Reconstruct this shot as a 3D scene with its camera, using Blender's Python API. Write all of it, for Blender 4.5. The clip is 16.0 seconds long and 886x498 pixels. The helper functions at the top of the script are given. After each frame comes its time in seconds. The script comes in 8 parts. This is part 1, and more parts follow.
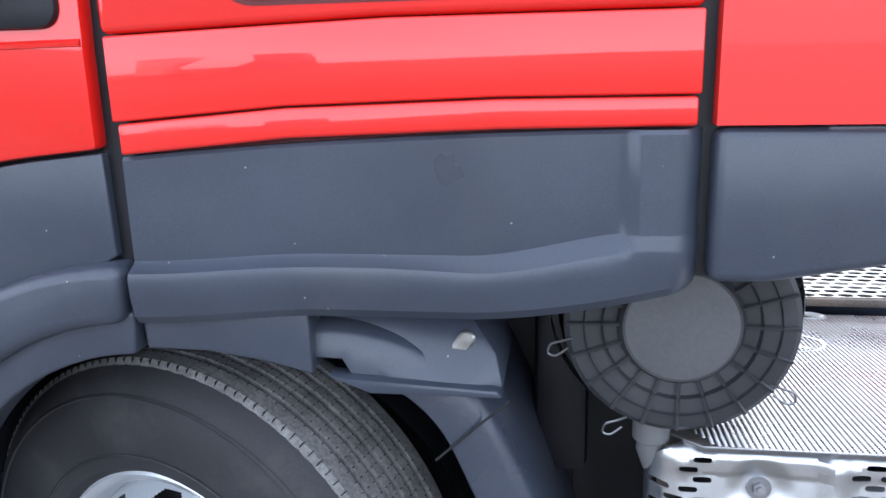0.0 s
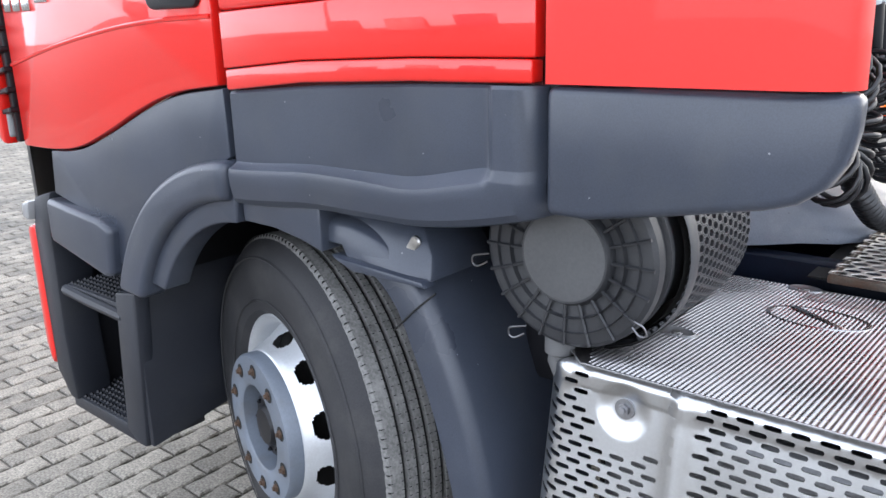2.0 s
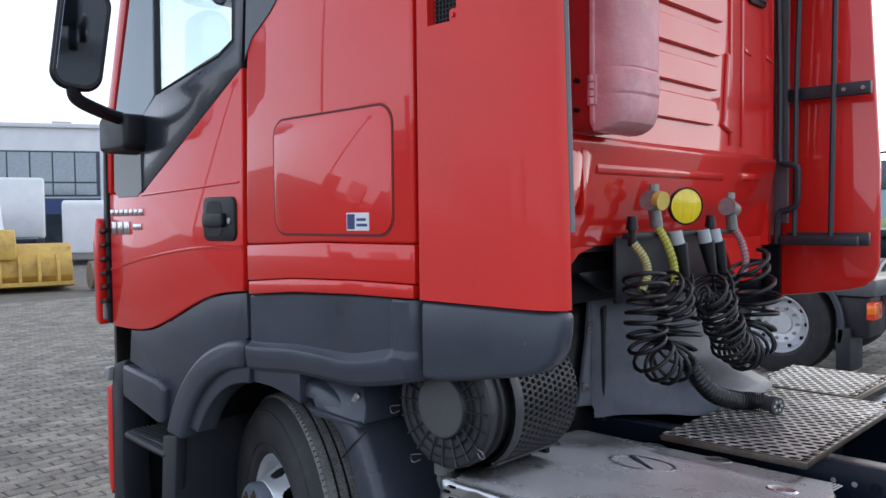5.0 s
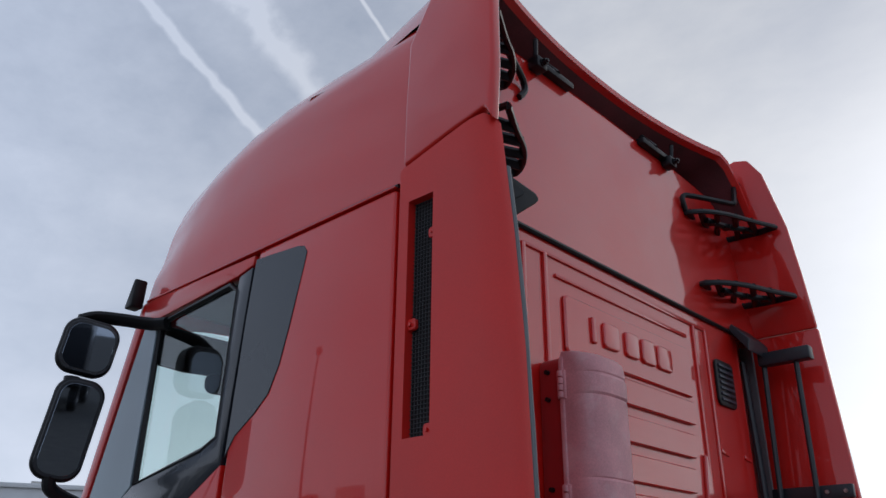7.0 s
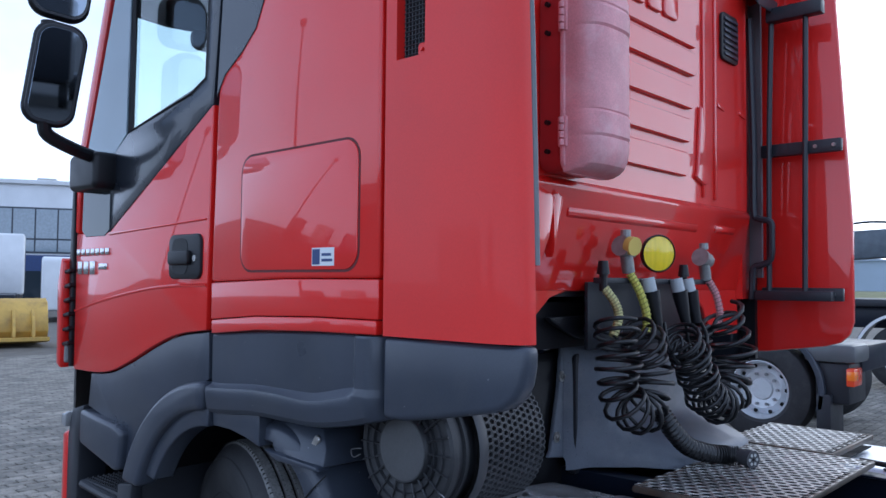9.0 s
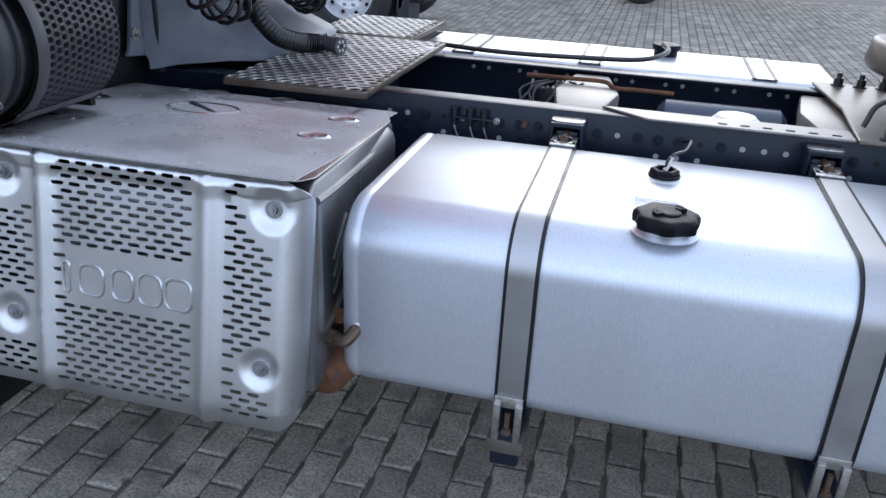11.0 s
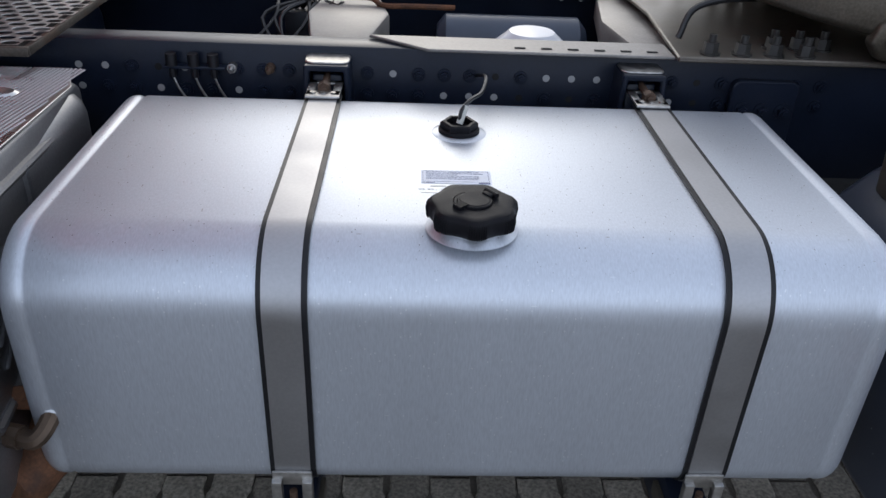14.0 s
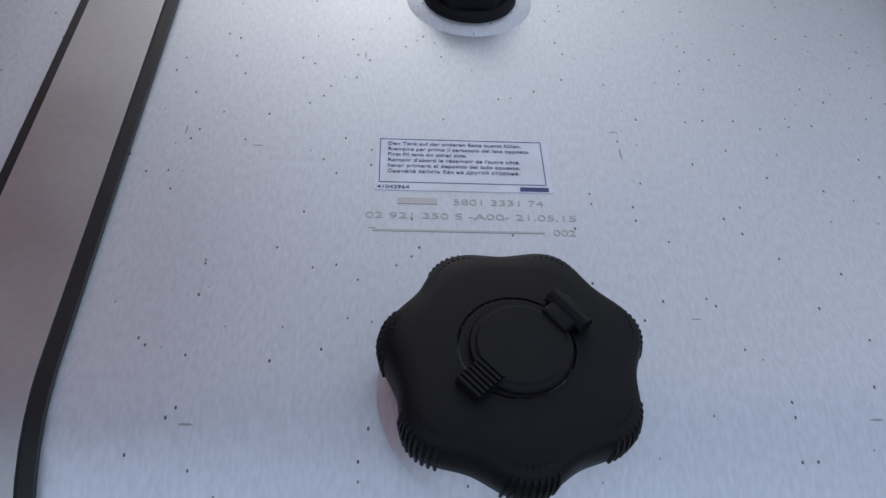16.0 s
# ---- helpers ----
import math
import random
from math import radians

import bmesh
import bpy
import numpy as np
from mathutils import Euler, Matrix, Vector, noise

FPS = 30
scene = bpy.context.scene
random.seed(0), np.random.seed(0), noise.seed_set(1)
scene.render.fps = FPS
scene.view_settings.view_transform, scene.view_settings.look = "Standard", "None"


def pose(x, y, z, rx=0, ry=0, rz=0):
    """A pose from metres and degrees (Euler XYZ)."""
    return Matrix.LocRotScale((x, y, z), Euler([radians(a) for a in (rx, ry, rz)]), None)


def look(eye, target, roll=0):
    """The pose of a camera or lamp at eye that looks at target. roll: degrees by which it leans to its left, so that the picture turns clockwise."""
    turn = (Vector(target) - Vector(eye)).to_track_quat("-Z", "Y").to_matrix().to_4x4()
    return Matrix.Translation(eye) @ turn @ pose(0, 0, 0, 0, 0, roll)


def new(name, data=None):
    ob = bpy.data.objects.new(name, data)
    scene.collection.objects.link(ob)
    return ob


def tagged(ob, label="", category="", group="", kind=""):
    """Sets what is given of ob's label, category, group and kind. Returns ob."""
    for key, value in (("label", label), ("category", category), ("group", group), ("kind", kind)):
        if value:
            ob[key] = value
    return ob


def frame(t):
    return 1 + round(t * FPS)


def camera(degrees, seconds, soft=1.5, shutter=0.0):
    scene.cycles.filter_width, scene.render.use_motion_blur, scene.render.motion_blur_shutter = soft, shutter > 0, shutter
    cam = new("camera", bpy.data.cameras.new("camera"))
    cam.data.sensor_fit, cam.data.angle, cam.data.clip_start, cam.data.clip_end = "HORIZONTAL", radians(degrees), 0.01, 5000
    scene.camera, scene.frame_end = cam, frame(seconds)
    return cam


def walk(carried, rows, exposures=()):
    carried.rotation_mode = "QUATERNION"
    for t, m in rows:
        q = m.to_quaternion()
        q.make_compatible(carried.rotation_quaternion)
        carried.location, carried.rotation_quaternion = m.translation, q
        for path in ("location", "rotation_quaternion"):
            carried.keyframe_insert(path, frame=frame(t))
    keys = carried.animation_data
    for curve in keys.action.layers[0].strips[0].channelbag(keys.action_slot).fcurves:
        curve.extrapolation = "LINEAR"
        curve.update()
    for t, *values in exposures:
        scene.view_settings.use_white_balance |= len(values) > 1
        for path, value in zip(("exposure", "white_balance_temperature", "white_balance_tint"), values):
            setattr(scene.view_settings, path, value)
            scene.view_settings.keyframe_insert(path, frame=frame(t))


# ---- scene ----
cam = camera(58.5, 16.0)
PATH = [
    (0, (0.187, -0.015, 1.584), (-0.11, 1.903, 1.099), -1.4),
    (0.5, (0.427, -0.1, 1.572), (-0.097, 1.77, 1.093), -1.4),
    (1, (0.663, -0.134, 1.588), (0.013, 1.683, 1.063), -1.1),
    (1.5, (0.859, -0.071, 1.572), (-0.06, 1.622, 1.034), -1.2),
    (2, (1.071, -0.03, 1.577), (-0.16, 1.449, 1.031), -1.5),
    (2.5, (1.253, -0.082, 1.555), (-0.114, 1.266, 0.995), -1.5),
    (3, (1.414, -0.193, 1.527), (0.029, 1.139, 0.972), -1.3),
    (3.2, (1.489, -0.241, 1.529), (0.098, 1.088, 0.981), -1.0),
    (5.3, (1.939, -0.429, 1.751), (0.557, 1.013, 1.857), -0.3),
    (5.5, (1.957, -0.428, 1.78), (0.583, 1.004, 2.035), -0.0),
    (6, (1.985, -0.442, 1.811), (0.667, 0.935, 2.417), 0.3),
    (6.5, (1.989, -0.445, 1.821), (0.691, 0.918, 2.498), 0.4),
    (7, (1.995, -0.438, 1.818), (0.733, 0.89, 2.621), 0.6),
    (7.5, (1.993, -0.42, 1.811), (0.742, 0.904, 2.638), 0.7),
    (8, (1.968, -0.394, 1.763), (0.702, 0.952, 2.528), 0.6),
    (8.5, (1.929, -0.376, 1.685), (0.602, 1.05, 2.137), 0.3),
    (9, (1.915, -0.362, 1.622), (0.556, 1.104, 1.708), 0.5),
    (9.5, (1.901, -0.351, 1.59), (0.57, 1.11, 1.28), 0.8),
    (10, (1.882, -0.339, 1.562), (0.786, 1.218, 0.95), 1.0),
    (10.2, (1.877, -0.323, 1.554), (0.918, 1.285, 0.849), 1.3),
    (12.3, (1.861, -0.158, 1.491), (1.91, 1.654, 0.647), 3.0),
    (12.5, (1.853, -0.141, 1.485), (1.906, 1.673, 0.643), 3.1),
    (13, (1.849, -0.005, 1.476), (1.917, 1.806, 0.631), 2.6),
    (13.5, (1.858, 0.174, 1.464), (1.933, 1.975, 0.597), 2.7),
    (14, (1.864, 0.326, 1.48), (1.952, 2.044, 0.46), 2.7),
    (14.5, (1.841, 0.506, 1.486), (1.933, 2.156, 0.36), 2.7),
    (15, (1.848, 0.691, 1.449), (1.939, 2.314, 0.284), 2.6),
    (15.5, (1.892, 0.965, 1.365), (1.983, 2.457, 0.036), 3.3),
    (16, (1.898, 1.189, 1.269), (2.023, 2.462, -0.268), 5.4),
]
EXPOSURES = [(0.0, 1.42, 5900, 10), (0.5, 1.54, 6100, 10), (1.5, 1.48, 6200, 10), (2.5, 1.3, 6400, 10), (3.2, 1.15, 6400, 10), (5.3, 0.0, 6000, 10), (5.5, -0.1, 6000, 10), (6.0, -0.7, 5950, 10), (7.0, -1.05, 5900, 10), (8.0, -1.1, 5800, 10), (8.5, -0.8, 5500, 10),
             (9.0, -0.05, 5100, 10), (9.5, 0.65, 5100, 10), (10.2, 0.74, 5200, 10), (11.2, 0.35, 5700, 10), (12.3, 0.1, 6000, 10), (14.0, -0.2, 6000, 10), (15.0, -0.3, 6000, 10), (16.0, -0.65, 6000, 10)]
walk(cam, [(t, look(eye, target, roll)) for t, eye, target, roll in PATH], EXPOSURES)

# ---------------------------------------------------------------- world and light
world = bpy.data.worlds.new("sky")
scene.world = world
world.use_nodes = True
wn, wl = world.node_tree.nodes, world.node_tree.links
wbg = wn["Background"]
SUN_EL, SUN_AZ = 22.0, -2.0          # degrees; azimuth from +y towards +x
sky = wn.new("ShaderNodeTexSky")
sky.sky_type, sky.sun_disc = "NISHITA", False
sky.sun_elevation, sky.sun_rotation = radians(SUN_EL), radians(SUN_AZ)
sky.air_density, sky.dust_density, sky.ozone_density = 1.0, 0.6, 1.0
# thin high cloud over the blue, heavier towards the horizon
wtc = wn.new("ShaderNodeTexCoord")
wmap = wn.new("ShaderNodeMapping")
wmap.inputs["Scale"].default_value = (1.0, 1.6, 2.6)
wmap.inputs["Rotation"].default_value = (0, 0, radians(35))
wnoise = wn.new("ShaderNodeTexNoise")
wnoise.inputs["Scale"].default_value, wnoise.inputs["Detail"].default_value = 2.2, 9
wnoise.inputs["Roughness"].default_value = 0.62
wramp = wn.new("ShaderNodeValToRGB")
wramp.color_ramp.elements[0].position, wramp.color_ramp.elements[1].position = 0.26, 0.80
wsep = wn.new("ShaderNodeSeparateXYZ")
whor = wn.new("ShaderNodeMapRange")
whor.inputs["From Min"].default_value, whor.inputs["From Max"].default_value = 0.0, 0.75
whor.inputs["To Min"].default_value, whor.inputs["To Max"].default_value = 0.66, 0.42
wadd = wn.new("ShaderNodeMath"); wadd.operation = "MULTIPLY_ADD"; wadd.use_clamp = True
wadd.inputs[1].default_value = 0.55
wmix = wn.new("ShaderNodeMix"); wmix.data_type = "RGBA"
wbw = wn.new("ShaderNodeRGBToBW")
wgain = wn.new("ShaderNodeVectorMath"); wgain.operation = "MULTIPLY_ADD"
wgain.inputs[1].default_value, wgain.inputs[2].default_value = (0.55, 0.56, 0.58), (1.7, 1.72, 1.8)
wl.new(sky.outputs["Color"], wbw.inputs["Color"])
wl.new(wbw.outputs["Val"], wgain.inputs[0])
wl.new(wgain.outputs["Vector"], wmix.inputs["B"])
# the veil of cloud is thicker on the sun's side, the sky opposite is a deeper blue
wside = wn.new("ShaderNodeVectorMath"); wside.operation = "DOT_PRODUCT"
wside.inputs[1].default_value = (0.0, 1.0, 0.0)
wveil = wn.new("ShaderNodeMapRange"); wveil.interpolation_type = "SMOOTHSTEP"
wveil.inputs["From Min"].default_value, wveil.inputs["From Max"].default_value = -0.35, 0.45
wveil.inputs["To Min"].default_value, wveil.inputs["To Max"].default_value = 7.6, 7.5
wl.new(wtc.outputs["Generated"], wside.inputs[0])
wl.new(wside.outputs["Value"], wveil.inputs["Value"])
wwarm = wn.new("ShaderNodeMapRange"); wwarm.interpolation_type = "SMOOTHSTEP"
wwarm.inputs["From Min"].default_value, wwarm.inputs["From Max"].default_value = 0.1, 1.0
wl.new(wside.outputs["Value"], wwarm.inputs["Value"])
whaze = wn.new("ShaderNodeMix"); whaze.data_type = "RGBA"
whaze.inputs["A"].default_value, whaze.inputs["B"].default_value = (0.94, 1.0, 1.14, 1), (1.08, 1.0, 0.90, 1)
wl.new(wwarm.outputs["Result"], whaze.inputs["Factor"])
wvcol = wn.new("ShaderNodeVectorMath"); wvcol.operation = "MULTIPLY"
wl.new(whaze.outputs["Result"], wvcol.inputs[1])
wl.new(wveil.outputs["Result"], wvcol.inputs[0])
wl.new(wvcol.outputs["Vector"], wgain.inputs[2])
# three vapour trails, each along a great circle
wdir = wn.new("ShaderNodeVectorMath"); wdir.operation = "NORMALIZE"
wl.new(wtc.outputs["Generated"], wdir.inputs[0])
trail_sum = None
for normal, middle, half, width, weight in (((-0.6738, -0.3861, -0.6301), (-0.735, 0.33, 0.59), 0.16, 0.010, 0.55), ((-0.7363, -0.3922, -0.5515), (-0.672, 0.44, 0.59), 0.14, 0.030, 0.40), ((-0.8078, -0.3435, -0.4791), (-0.588, 0.45, 0.67), 0.10, 0.0035, 0.55)):
    across = wn.new("ShaderNodeVectorMath"); across.operation = "DOT_PRODUCT"; across.inputs[1].default_value = normal
    wl.new(wdir.outputs["Vector"], across.inputs[0])
    wob = wn.new("ShaderNodeTexNoise"); wob.inputs["Scale"].default_value, wob.inputs["Detail"].default_value = 28.0, 4
    wl.new(wdir.outputs["Vector"], wob.inputs["Vector"])
    shift = wn.new("ShaderNodeMath"); shift.operation = "MULTIPLY_ADD"; shift.inputs[1].default_value, shift.inputs[2].default_value = width * 1.6, -width * 0.8
    wl.new(wob.outputs["Fac"], shift.inputs[0])
    add = wn.new("ShaderNodeMath"); add.operation = "ADD"
    wl.new(across.outputs["Value"], add.inputs[0]); wl.new(shift.outputs["Value"], add.inputs[1])
    ab = wn.new("ShaderNodeMath"); ab.operation = "ABSOLUTE"
    wl.new(add.outputs["Value"], ab.inputs[0])
    near = wn.new("ShaderNodeMapRange"); near.interpolation_type = "SMOOTHSTEP"
    near.inputs["From Min"].default_value, near.inputs["From Max"].default_value, near.inputs["To Min"].default_value, near.inputs["To Max"].default_value = 0.0, width, weight, 0.0
    wl.new(ab.outputs["Value"], near.inputs["Value"])
    along = wn.new("ShaderNodeVectorMath"); along.operation = "DISTANCE"; along.inputs[1].default_value = middle
    wl.new(wdir.outputs["Vector"], along.inputs[0])
    ends = wn.new("ShaderNodeMapRange"); ends.interpolation_type = "SMOOTHSTEP"
    ends.inputs["From Min"].default_value, ends.inputs["From Max"].default_value, ends.inputs["To Min"].default_value, ends.inputs["To Max"].default_value = half * 0.7, half * 1.3, 1.0, 0.0
    wl.new(along.outputs["Value"], ends.inputs["Value"])
    mulk = wn.new("ShaderNodeMath"); mulk.operation = "MULTIPLY"
    wl.new(near.outputs["Result"], mulk.inputs[0]); wl.new(ends.outputs["Result"], mulk.inputs[1])
    if trail_sum is None:
        trail_sum = mulk
    else:
        s2 = wn.new("ShaderNodeMath"); s2.operation = "ADD"
        wl.new(trail_sum.outputs["Value"], s2.inputs[0]); wl.new(mulk.outputs["Value"], s2.inputs[1])
        trail_sum = s2
wfac = wn.new("ShaderNodeMath"); wfac.operation = "ADD"; wfac.use_clamp = True
wl.new(trail_sum.outputs["Value"], wfac.inputs[1])
wl.new(wtc.outputs["Generated"], wmap.inputs["Vector"])
wl.new(wmap.outputs["Vector"], wnoise.inputs["Vector"])
wl.new(wnoise.outputs["Fac"], wramp.inputs["Fac"])
wl.new(wtc.outputs["Generated"], wsep.inputs["Vector"])
wl.new(wsep.outputs["Z"], whor.inputs["Value"])
wl.new(wramp.outputs["Color"], wadd.inputs[0])
wl.new(whor.outputs["Result"], wadd.inputs[2])
wl.new(wadd.outputs["Value"], wfac.inputs[0])
wl.new(wfac.outputs["Value"], wmix.inputs["Factor"])
wl.new(sky.outputs["Color"], wmix.inputs["A"])
wl.new(wmix.outputs["Result"], wbg.inputs["Color"])
wbg.inputs["Strength"].default_value = 0.15

sun = new("sun", bpy.data.lights.new("sun", "SUN"))
sun.data.energy, sun.data.angle, sun.data.color = 0.4, radians(22.0), (1.0, 0.88, 0.70)
_a, _e = radians(SUN_AZ), radians(SUN_EL)
sun.matrix_world = look((math.sin(_a) * math.cos(_e) * 50, math.cos(_a) * math.cos(_e) * 50, math.sin(_e) * 50), (0, 0, 0))

# ---------------------------------------------------------------- materials
MATS = {}


def mat(name, color, rough=0.5, metal=0.0, coat=0.0, var=0.10, scale=8.0, fine=0.0, fine_scale=180.0, bump=0.0,
        bump_scale=250.0, rough_var=0.12, stretch=(1, 1, 1), spec=0.5, dirt=None, dirt_scale=3.0, dirt_amount=0.5, emit=0.0):
    """A surface with variation at two scales, optional blotches of dirt, and fine relief."""
    if name in MATS:
        return MATS[name]
    m = bpy.data.materials.new(name)
    m.use_nodes = True
    n, l = m.node_tree.nodes, m.node_tree.links
    b = n["Principled BSDF"]
    b.inputs["Metallic"].default_value = metal
    b.inputs["Specular IOR Level"].default_value = spec
    b.inputs["Coat Weight"].default_value = coat
    b.inputs["Coat Roughness"].default_value = 0.025
    tc = n.new("ShaderNodeTexCoord")
    mp = n.new("ShaderNodeMapping")
    mp.inputs["Scale"].default_value = stretch
    l.new(tc.outputs["Object"], mp.inputs["Vector"])
    big = n.new("ShaderNodeTexNoise")
    big.inputs["Scale"].default_value, big.inputs["Detail"].default_value = scale, 5
    small = n.new("ShaderNodeTexNoise")
    small.inputs["Scale"].default_value, small.inputs["Detail"].default_value = fine_scale, 3
    l.new(mp.outputs["Vector"], big.inputs["Vector"])
    l.new(mp.outputs["Vector"], small.inputs["Vector"])
    hsv = n.new("ShaderNodeHueSaturation")
    hsv.inputs["Color"].default_value = (*color, 1)
    mr = n.new("ShaderNodeMapRange")
    mr.inputs["From Min"].default_value, mr.inputs["From Max"].default_value = 0.3, 0.7
    mr.inputs["To Min"].default_value, mr.inputs["To Max"].default_value = 1 - var, 1 + var
    l.new(big.outputs["Fac"], mr.inputs["Value"])
    mr2 = n.new("ShaderNodeMapRange")
    mr2.inputs["From Min"].default_value, mr2.inputs["From Max"].default_value = 0.3, 0.7
    mr2.inputs["To Min"].default_value, mr2.inputs["To Max"].default_value = 1 - fine, 1 + fine
    l.new(small.outputs["Fac"], mr2.inputs["Value"])
    mul = n.new("ShaderNodeMath"); mul.operation = "MULTIPLY"
    l.new(mr.outputs["Result"], mul.inputs[0]); l.new(mr2.outputs["Result"], mul.inputs[1])
    l.new(mul.outputs["Value"], hsv.inputs["Value"])
    colour = hsv.outputs["Color"]
    if dirt:
        dn = n.new("ShaderNodeTexNoise")
        dn.inputs["Scale"].default_value, dn.inputs["Detail"].default_value, dn.inputs["Roughness"].default_value = dirt_scale, 8, 0.65
        l.new(tc.outputs["Object"], dn.inputs["Vector"])
        dr = n.new("ShaderNodeMapRange")
        dr.inputs["From Min"].default_value, dr.inputs["From Max"].default_value = 0.5, 0.72
        dr.inputs["To Max"].default_value = dirt_amount
        l.new(dn.outputs["Fac"], dr.inputs["Value"])
        dm = n.new("ShaderNodeMix"); dm.data_type = "RGBA"
        dm.inputs["B"].default_value = (*dirt, 1)
        l.new(dr.outputs["Result"], dm.inputs["Factor"]); l.new(colour, dm.inputs["A"])
        colour = dm.outputs["Result"]
    l.new(colour, b.inputs["Base Color"])
    rr = n.new("ShaderNodeMapRange")
    rr.inputs["From Min"].default_value, rr.inputs["From Max"].default_value = 0.3, 0.7
    rr.inputs["To Min"].default_value, rr.inputs["To Max"].default_value = max(0.02, rough * (1 - rough_var)), min(1, rough * (1 + rough_var))
    l.new(big.outputs["Fac"], rr.inputs["Value"])
    l.new(rr.outputs["Result"], b.inputs["Roughness"])
    if bump:
        bn = n.new("ShaderNodeTexNoise")
        bn.inputs["Scale"].default_value, bn.inputs["Detail"].default_value = bump_scale, 4
        l.new(mp.outputs["Vector"], bn.inputs["Vector"])
        bp = n.new("ShaderNodeBump")
        bp.inputs["Strength"].default_value, bp.inputs["Distance"].default_value = bump, 0.002
        l.new(bn.outputs["Fac"], bp.inputs["Height"])
        l.new(bp.outputs["Normal"], b.inputs["Normal"])
    if emit:
        b.inputs["Emission Color"].default_value = (*color, 1)
        b.inputs["Emission Strength"].default_value = emit
    MATS[name] = m
    return m


RED = mat("red_paint", (0.66, 0.012, 0.007), rough=0.36, spec=0.32, coat=0.9, var=0.05, scale=1.7, rough_var=0.25, fine=0.02, bump=0.012, bump_scale=30)
RED_WALL = mat("rear_wall_red_paint", (0.66, 0.012, 0.007), rough=0.40, spec=0.3, coat=0.95, var=0.06, scale=1.9, rough_var=0.3, fine=0.03, bump=0.02, bump_scale=26)
RED_WALL.node_tree.nodes["Principled BSDF"].inputs["Coat Roughness"].default_value = 0.05
RED_WALL.node_tree.nodes["Principled BSDF"].inputs["Coat IOR"].default_value = 1.85
RED_FADED = mat("faded_red_plastic", (0.66, 0.020, 0.013), rough=0.46, spec=0.45, coat=0.15, var=0.07, scale=2.5, fine=0.03, bump=0.015, bump_scale=40)
PINK = mat("chalky_red_plastic", (0.68, 0.31, 0.33), rough=0.55, var=0.16, scale=7, fine=0.08, dirt=(0.74, 0.50, 0.52), dirt_scale=9, dirt_amount=0.6)
GREY = mat("charcoal_plastic", (0.040, 0.047, 0.064), rough=0.30, var=0.16, scale=3.5, fine=0.14, fine_scale=420, bump=0.10, bump_scale=900, dirt=(0.062, 0.067, 0.074), dirt_scale=5, dirt_amount=0.45)
GREY_DARK = mat("dark_plastic", (0.014, 0.016, 0.022), rough=0.5, var=0.15, scale=5, fine=0.12, bump=0.12, bump_scale=700, dirt=(0.035, 0.035, 0.035), dirt_scale=4, dirt_amount=0.4)
BLACK = mat("black_plastic", (0.008, 0.008, 0.010), rough=0.42, spec=0.35, var=0.2, scale=12, fine=0.1, bump=0.08, bump_scale=500)
RUBBER = mat("tyre_rubber", (0.027, 0.027, 0.029), rough=0.70, spec=0.35, var=0.18, scale=6, fine=0.15, fine_scale=260, bump=0.2, bump_scale=420, dirt=(0.060, 0.058, 0.055), dirt_scale=9, dirt_amount=0.5)
TREAD = mat("dusty_tread", (0.15, 0.147, 0.14), rough=0.85, var=0.22, scale=14, fine=0.30, fine_scale=150, bump=0.5, bump_scale=170, dirt=(0.28, 0.275, 0.26), dirt_scale=26, dirt_amount=0.7)
HOSE = mat("hose_rubber", (0.010, 0.010, 0.011), rough=0.36, var=0.2, scale=20, fine=0.1)
ALU = mat("tank_aluminium", (0.60, 0.635, 0.69), rough=0.44, metal=0.66, var=0.05, scale=4, fine=0.07, fine_scale=420, bump=0.05, bump_scale=160, rough_var=0.12, stretch=(1, 0.35, 0.16))
STEEL = mat("stainless_sheet", (0.56, 0.57, 0.58), rough=0.34, metal=1.0, var=0.06, scale=3, fine=0.03, bump=0.03, bump_scale=90, rough_var=0.2)
STEEL_DARK = mat("heat_dark_steel", (0.30, 0.30, 0.31), rough=0.42, metal=1.0, var=0.2, scale=3, fine=0.08, bump=0.04)
BOLT = mat("zinc_bolt", (0.45, 0.44, 0.42), rough=0.38, metal=1.0, var=0.25, scale=60)
RUST = mat("rusty_steel", (0.13, 0.058, 0.028), rough=0.8, metal=0.25, var=0.4, scale=25, fine=0.25, bump=0.3, bump_scale=200, dirt=(0.05, 0.035, 0.03), dirt_scale=20)
CHASSIS = mat("chassis_paint", (0.008, 0.012, 0.024), rough=0.34, spec=0.28, var=0.2, scale=6, fine=0.12, bump=0.06, bump_scale=220, dirt=(0.016, 0.016, 0.018), dirt_scale=5, dirt_amount=0.3)
CATWALK = mat("worn_catwalk_steel", (0.44, 0.43, 0.41), rough=0.40, metal=0.8, var=0.35, scale=4, fine=0.2, bump=0.15, bump_scale=150, dirt=(0.10, 0.055, 0.03), dirt_scale=6, dirt_amount=0.4)
RIM = mat("silver_wheel_paint", (0.62, 0.64, 0.66), rough=0.34, metal=0.55, var=0.06, scale=9, fine=0.04, dirt=(0.32, 0.31, 0.30), dirt_scale=9, dirt_amount=0.35)
HUBGREY = mat("hub_grey_paint", (0.13, 0.15, 0.18), rough=0.42, var=0.12, scale=9, fine=0.06, dirt=(0.10, 0.09, 0.08), dirt_scale=12)
WHITE = mat("white_paint", (0.72, 0.73, 0.74), rough=0.35, coat=0.3, var=0.05, scale=2)
WALLW = mat("white_cladding", (0.70, 0.71, 0.72), rough=0.6, var=0.06, scale=1.0, fine=0.03)
GLASS_DARK = mat("dark_window_glass", (0.03, 0.04, 0.05), rough=0.06, var=0.2, scale=0.6, spec=0.8)
